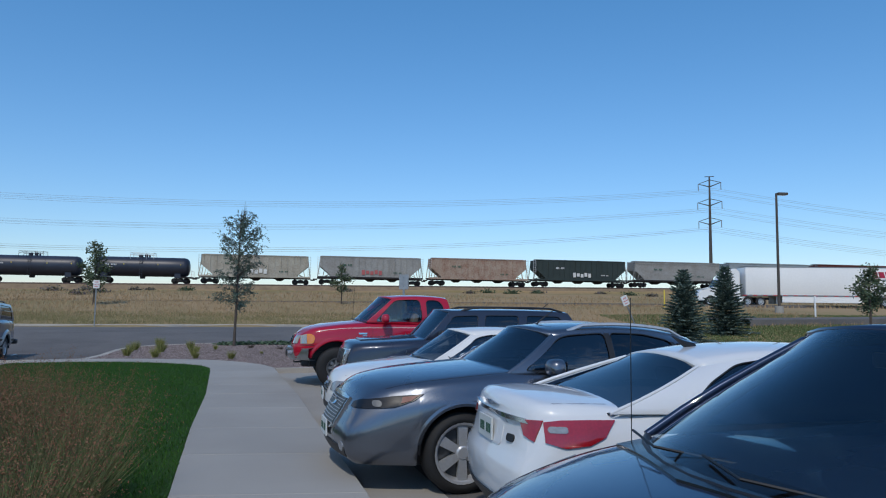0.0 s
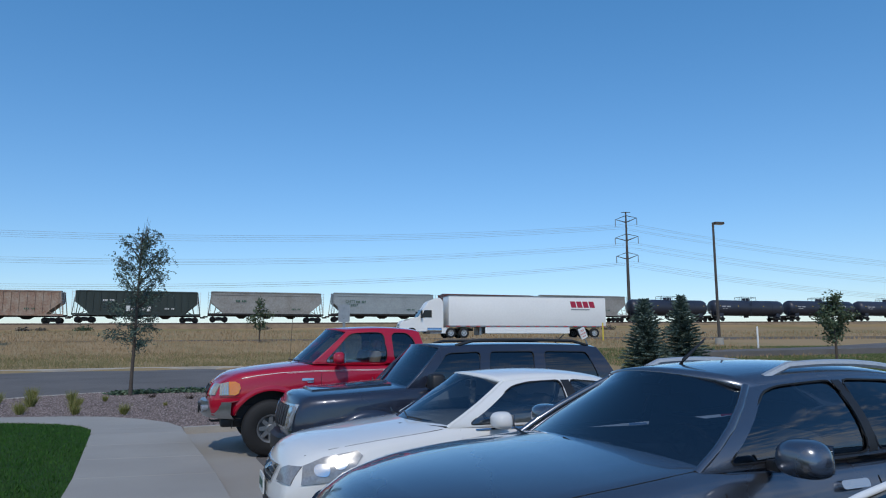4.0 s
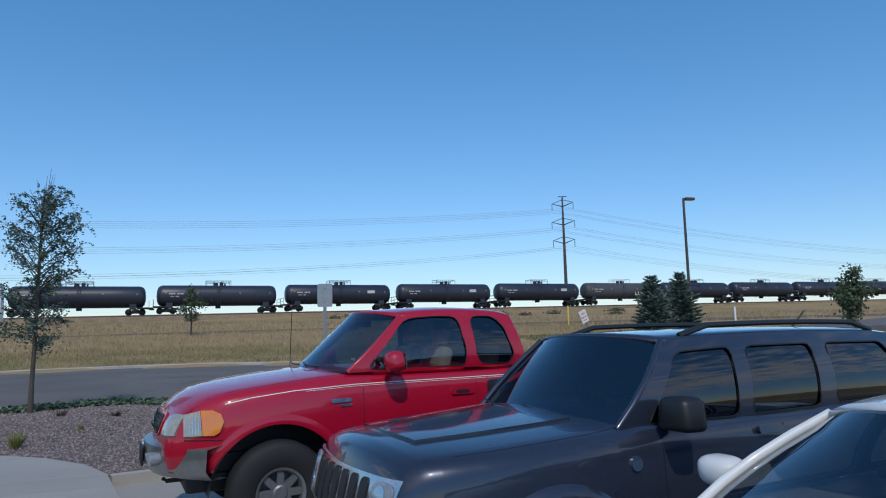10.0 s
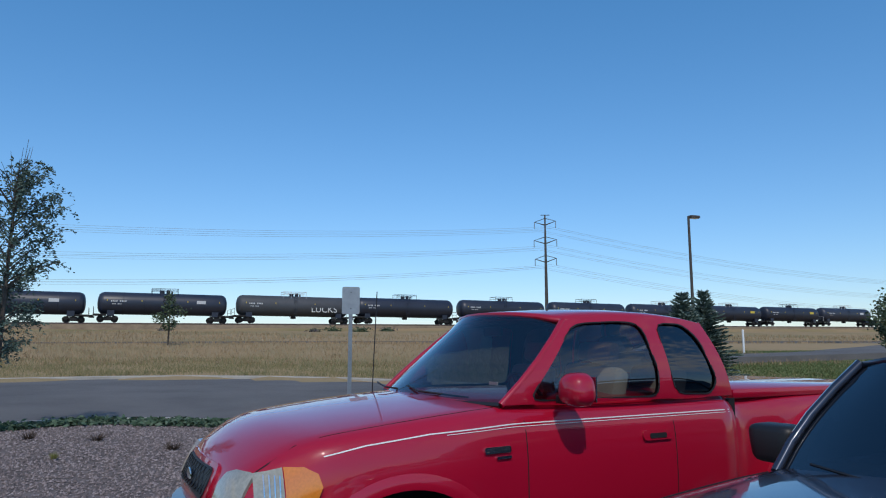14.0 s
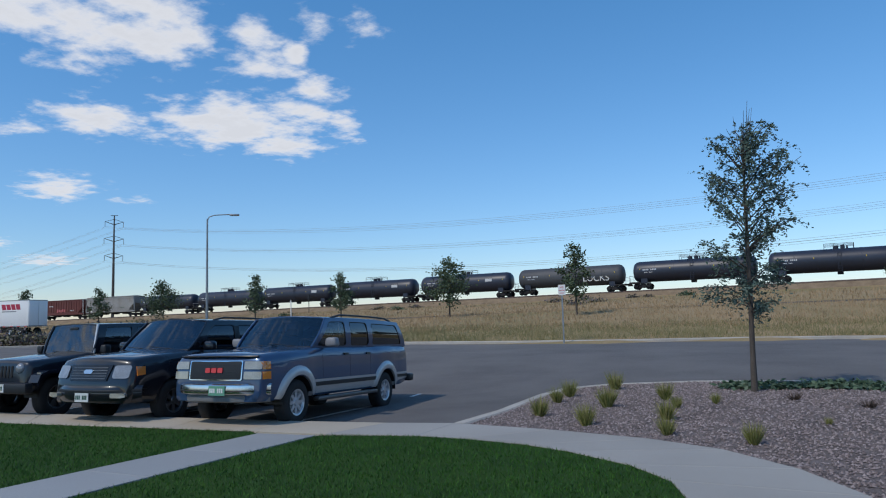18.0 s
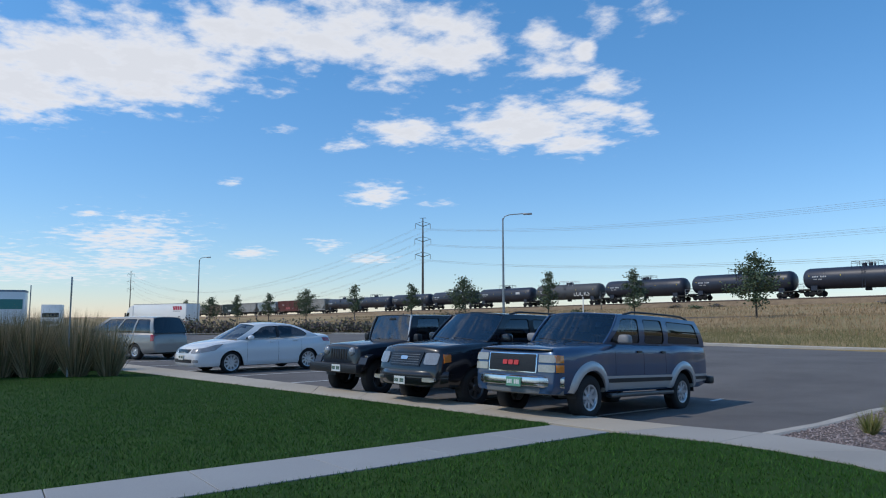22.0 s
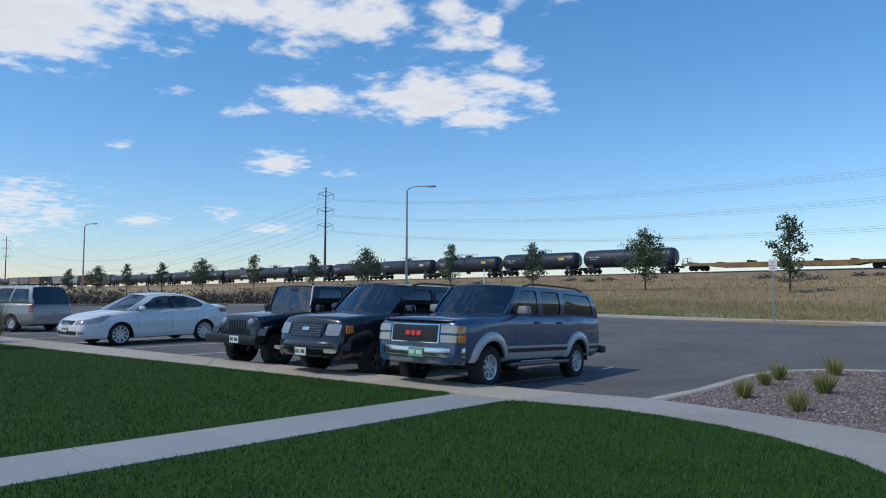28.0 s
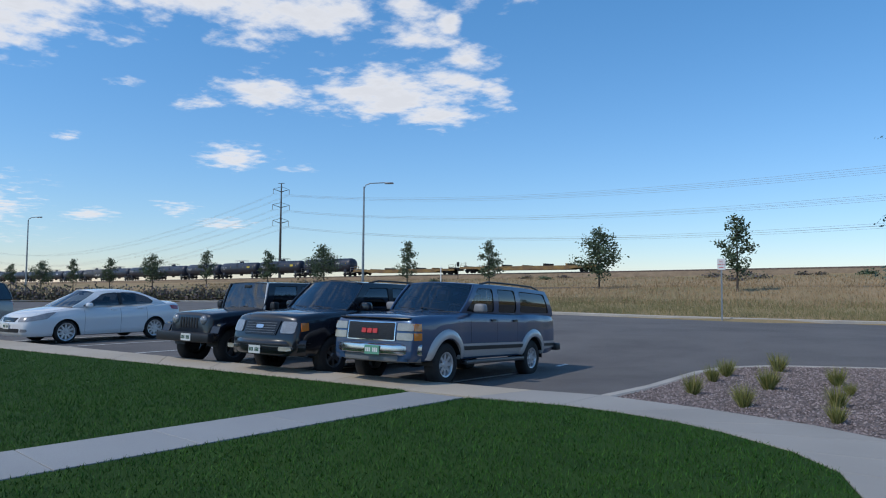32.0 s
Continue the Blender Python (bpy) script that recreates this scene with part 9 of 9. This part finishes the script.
def field_grass():
    rnd = np.random.RandomState(23)
    for name, n, x0, x1, d0, d1, h, w, m, lab in (("verge_grass", 90000, -60, 12, 0.35, 9, 0.2, 0.02, GREEN_BLADES, "tall green and straw grass along the kerb"), ("field_grass", 80000, -110, 30, 5, 34, 0.25, 0.045, FIELD_BLADES, "tall straw-coloured grass of the field"), ("bank_grass", 30000, -150, 110, 30, 64, 0.35, 0.1, FIELD_BLADES, "dry grass towards the railway bank")):
        x = rnd.uniform(x0, x1, n)
        d = d0 + (d1 - d0) * rnd.beta(1.0, 1.3, n)
        clump = np.sin(x * 0.9) * np.cos(d * 1.3 + x * 0.23)
        k = rnd.uniform(-1.2, 1, n) < clump + 0.55
        x, d = x[k], d[k]
        y = np.interp(x, KX, KY) + d
        off = -x * math.sin(TRACK_TURN) + (y - TRACK_Y) * math.cos(TRACK_TURN)
        line = np.interp(x, [-230, -175, -138, -117, -102, -75, -48, -30, -16, 5, 30, 200], [6, 24.5, 37, 45, 50, 59, 66.5, 70, 71.5, 72, 72, 76])
        k = (off < -3.5) & (np.abs(y - line) > 4.2)
        x, y = x[k], y[k]
        z = np.array([terrain(a, b) for a, b in zip(x, y)]) - 0.03
        v, f = blades(np.stack([x, y, z], 1), h, w, rnd, 0.3)
        tagged(mesh_np(name, v, f, m), lab, "grass", kind="stuff")


field_grass()


def brush():
    """Low bushes scattered along the railway bank and in the field."""
    rnd = np.random.RandomState(24)
    for k in range(26):
        u = rnd.uniform(-130, 75)
        off = rnd.uniform(5.0, 26.0) if k > 9 else rnd.uniform(4.5, 8)
        c = on_track(u) + Vector((math.sin(TRACK_TURN), -math.cos(TRACK_TURN), 0)) * off
        r = rnd.uniform(0.6, 1.2)
        n = 260
        g = rnd.normal(size=(n, 3)) * np.array([r * 0.6, r * 0.5, r * 0.28])
        g[:, 2] = np.abs(g[:, 2])
        v, f = quads_cloud(g, 0.2, rnd, 0.5, 1.4)
        o = tagged(mesh_np("bush", v, f, SAGE if k % 3 else LEAVES_FAR), "low scrubby bush in dry grass", "bush", "scrub bushes")
        o.location = (c.x, c.y, terrain(c.x, c.y) - 0.03)


brush()


def tall_grasses():
    rnd = np.random.RandomState(25)
    # feathery clumps at the end of the lawn
    base = [tuft(50 + s, 1.5, 0.55, 700, PLUME, "reed_grass", "tall straw-coloured feather reed grass clump", "ornamental grass", "reed grasses", w=0.022) for s in range(3)]
    spots = [(-24.2, 13.2), (-24.9, 13.9), (-25.4, 14.6), (-25.9, 15.1), (-26.2, 15.7), (-23.6, 12.6), (-24.6, 12.9), (-26.0, 14.1), (-25.0, 15.3), (-24.6, 16.3), (-24.3, 17.05), (-27.4, 15.6), (-28.0, 14.2), (-26.6, 17.1), (-27.0, 16.5)]
    for i, (x, y) in enumerate(spots):
        o = base[i] if i < 3 else base[i % 3].copy()
        if i >= 3:
            scene.collection.objects.link(o)
        o.matrix_basis = Matrix.Translation((x, y, 0.08)) @ Matrix.Rotation(1.3 * i, 4, "Z")
        s = (1.0, 0.9, 1.1)[i % 3]
        o.scale = (s, s, s)
    # reddish bunch grass beside the start of the walk
    base = []
    for k in range(3):
        rn = np.random.RandomState(60 + k)
        o = thing("bunch_grass", "reddish seed-headed bunch grass beside the sidewalk", "ornamental grass", "bunch grasses")
        g = tuft(60 + k, 0.55, 0.5, 900, VERGE_BLADES, "blades", "", "", w=0.007)
        p = tuft(160 + k, 0.85, 0.6, 420, GREEN_STALK, "stalks", "", "", w=0.005)
        tips = np.array([v.co[:] for v in p.data.vertices]).reshape(-1, 3, 3)
        heads = [t[2] * q + t[0] * (1 - q) + rn.normal(size=3) * 0.012 for t in tips for q in rn.uniform(0.72, 1.0, 9)]
        v, f = quads_cloud(heads, 0.0065, rn, 1.5, 2.6)
        h = mesh_np("seed_heads", v, f, RED_PLUME)
        for c in (g, p, h):
            c.parent, c["kind"] = o, "stuff"
            for key in ("label", "category", "group"):
                if key in c:
                    del c[key]
        base.append(o)
    spots = [(-3.75, 8.2), (-4.3, 8.9), (-4.9, 8.2), (-4.4, 9.9), (-5.2, 9.6), (-5.9, 10.2), (-3.7, 7.2), (-5.2, 11.0), (-6.4, 11.4), (-7.2, 12.6), (-6.6, 9.4), (-7.9, 11.0), (-6.0, 12.4), (-3.45, 6.2)]
    for i, (x, y) in enumerate(spots):
        m = Matrix.Translation((x, y, 0.08)) @ Matrix.Rotation(2.1 * i, 4, "Z")
        if i < 3:
            base[i].matrix_basis = m
        else:
            copy_thing(base[i % 3], m)
    # sage hedge on a raised bed beyond the lot
    flat_area("planting_bed", [(-52, 50.5), (-64, 49.6), (-70, 44), (-75, 32), (-80, 14), (-140, 8), (-140, 52), (-80, 52)], 0.14, FIELD, "planted verge beyond the lot", "planting bed", step=20)
    ribbon("kerb", [(-80, 14), (-75, 32), (-70, 44), (-64, 49.4), (-52, 49.0)], 0.3, 0.16, KERB_MAT, "pale kerb of the planted verge", "kerb")
    for i in range(44):
        q = i / 43
        x = float(np.interp(q, [0, 0.35, 0.6, 1], [-77.5, -72.5, -66.5, -47]))
        y = float(np.interp(q, [0, 0.35, 0.6, 1], [31, 44.5, 51, 49.5])) + rnd.uniform(-0.4, 0.4)
        n = 300
        r = rnd.uniform(0.75, 1.05)
        g = rnd.normal(size=(n, 3)) * np.array([0.55, 0.55, 0.5]) * r
        g[:, 2] = np.abs(g[:, 2]) * 1.2
        v, f = quads_cloud(g, 0.17, rnd, 1.2, 2.0)
        o = tagged(mesh_np("sage_shrub", v, f, SAGE if q < 0.75 else PLUME), "grey-purple Russian sage shrub in a hedge row", "shrub", "sage hedge")
        o.location = (x, y, max(0.12, terrain(x, y)))
    # green verge with the spruces
    v2 = rnd.uniform(0, 1, (170000, 2))
    x, y = 14.5 + 24 * v2[:, 0], 22 + 26 * v2[:, 1]
    z = np.array([terrain(a, b) for a, b in zip(x, y)]) - 0.02
    v, f = blades(np.stack([x, y, z], 1), 0.1, 0.045, rnd, 0.6)
    tagged(mesh_np("verge_grass", v, f, VERGE_BLADES), "green mown grass of the verge behind the lot", "grass", kind="stuff")


tall_grasses()

# ---- what moves ----
ROAD_CAR = copy_thing(LOT_SEDAN, pose(0, 72, 2.2))
ROAD_CAR["label"] = "white coupe-like sedan driving on the frontage road"


TRAIN_ROWS = [(0, 28.1), (4, -30.6), (7, -74.3), (9, -104.3), (13, -163.0), (16, -207.8), (19, -253.6), (27.5, -382.6), (29, -406.9), (32, -457.3)]


def motions():
    turn = Matrix.Rotation(TRACK_TURN, 4, "Z")
    for ob, off in TRAIN:
        walk(ob, [(t, Matrix.Translation(on_track(u + off)) @ turn) for t, u in TRAIN_ROWS])
    way = [(0, 46.1, 68.8), (2, 34.6, 71.0), (4, 22.6, 71.8), (7, 1.9, 71.6), (9, -16.1, 71.0), (13, -48, 66.3), (16, -75, 58.8), (19, -102, 49.8), (20.5, -117, 45), (23, -138, 37), (28, -176, 24.2), (32, -206, 14)]
    rows = []
    for i, (t, x, y) in enumerate(way):
        a, b = way[max(i - 1, 0)], way[min(i + 1, len(way) - 1)]
        z = max(terrain(x, y), terrain(x + 4, y), terrain(x - 4, y), terrain(x, y + 3)) + 0.03
        rows.append((t, pose(x, y, z, 0, 0, math.degrees(math.atan2(b[2] - a[2], b[1] - a[1])))))
    walk(SEMI, rows)
    rows = []
    for t in (0, 14, 15.5, 16, 16.5, 18, 20, 24, 32):
        x = 3.6 + 20.6 * (t - 15.5) if t > 13 else -200
        if t > 20:
            x = 3.6 + 20.6 * 4.5 + 22 * (t - 20)
        rows.append((t, pose(x, 73.6, max(terrain(x, 72), terrain(x, 75.5)) + 0.04, 0, 0, 0)))
    walk(ROAD_CAR, rows)


motions()
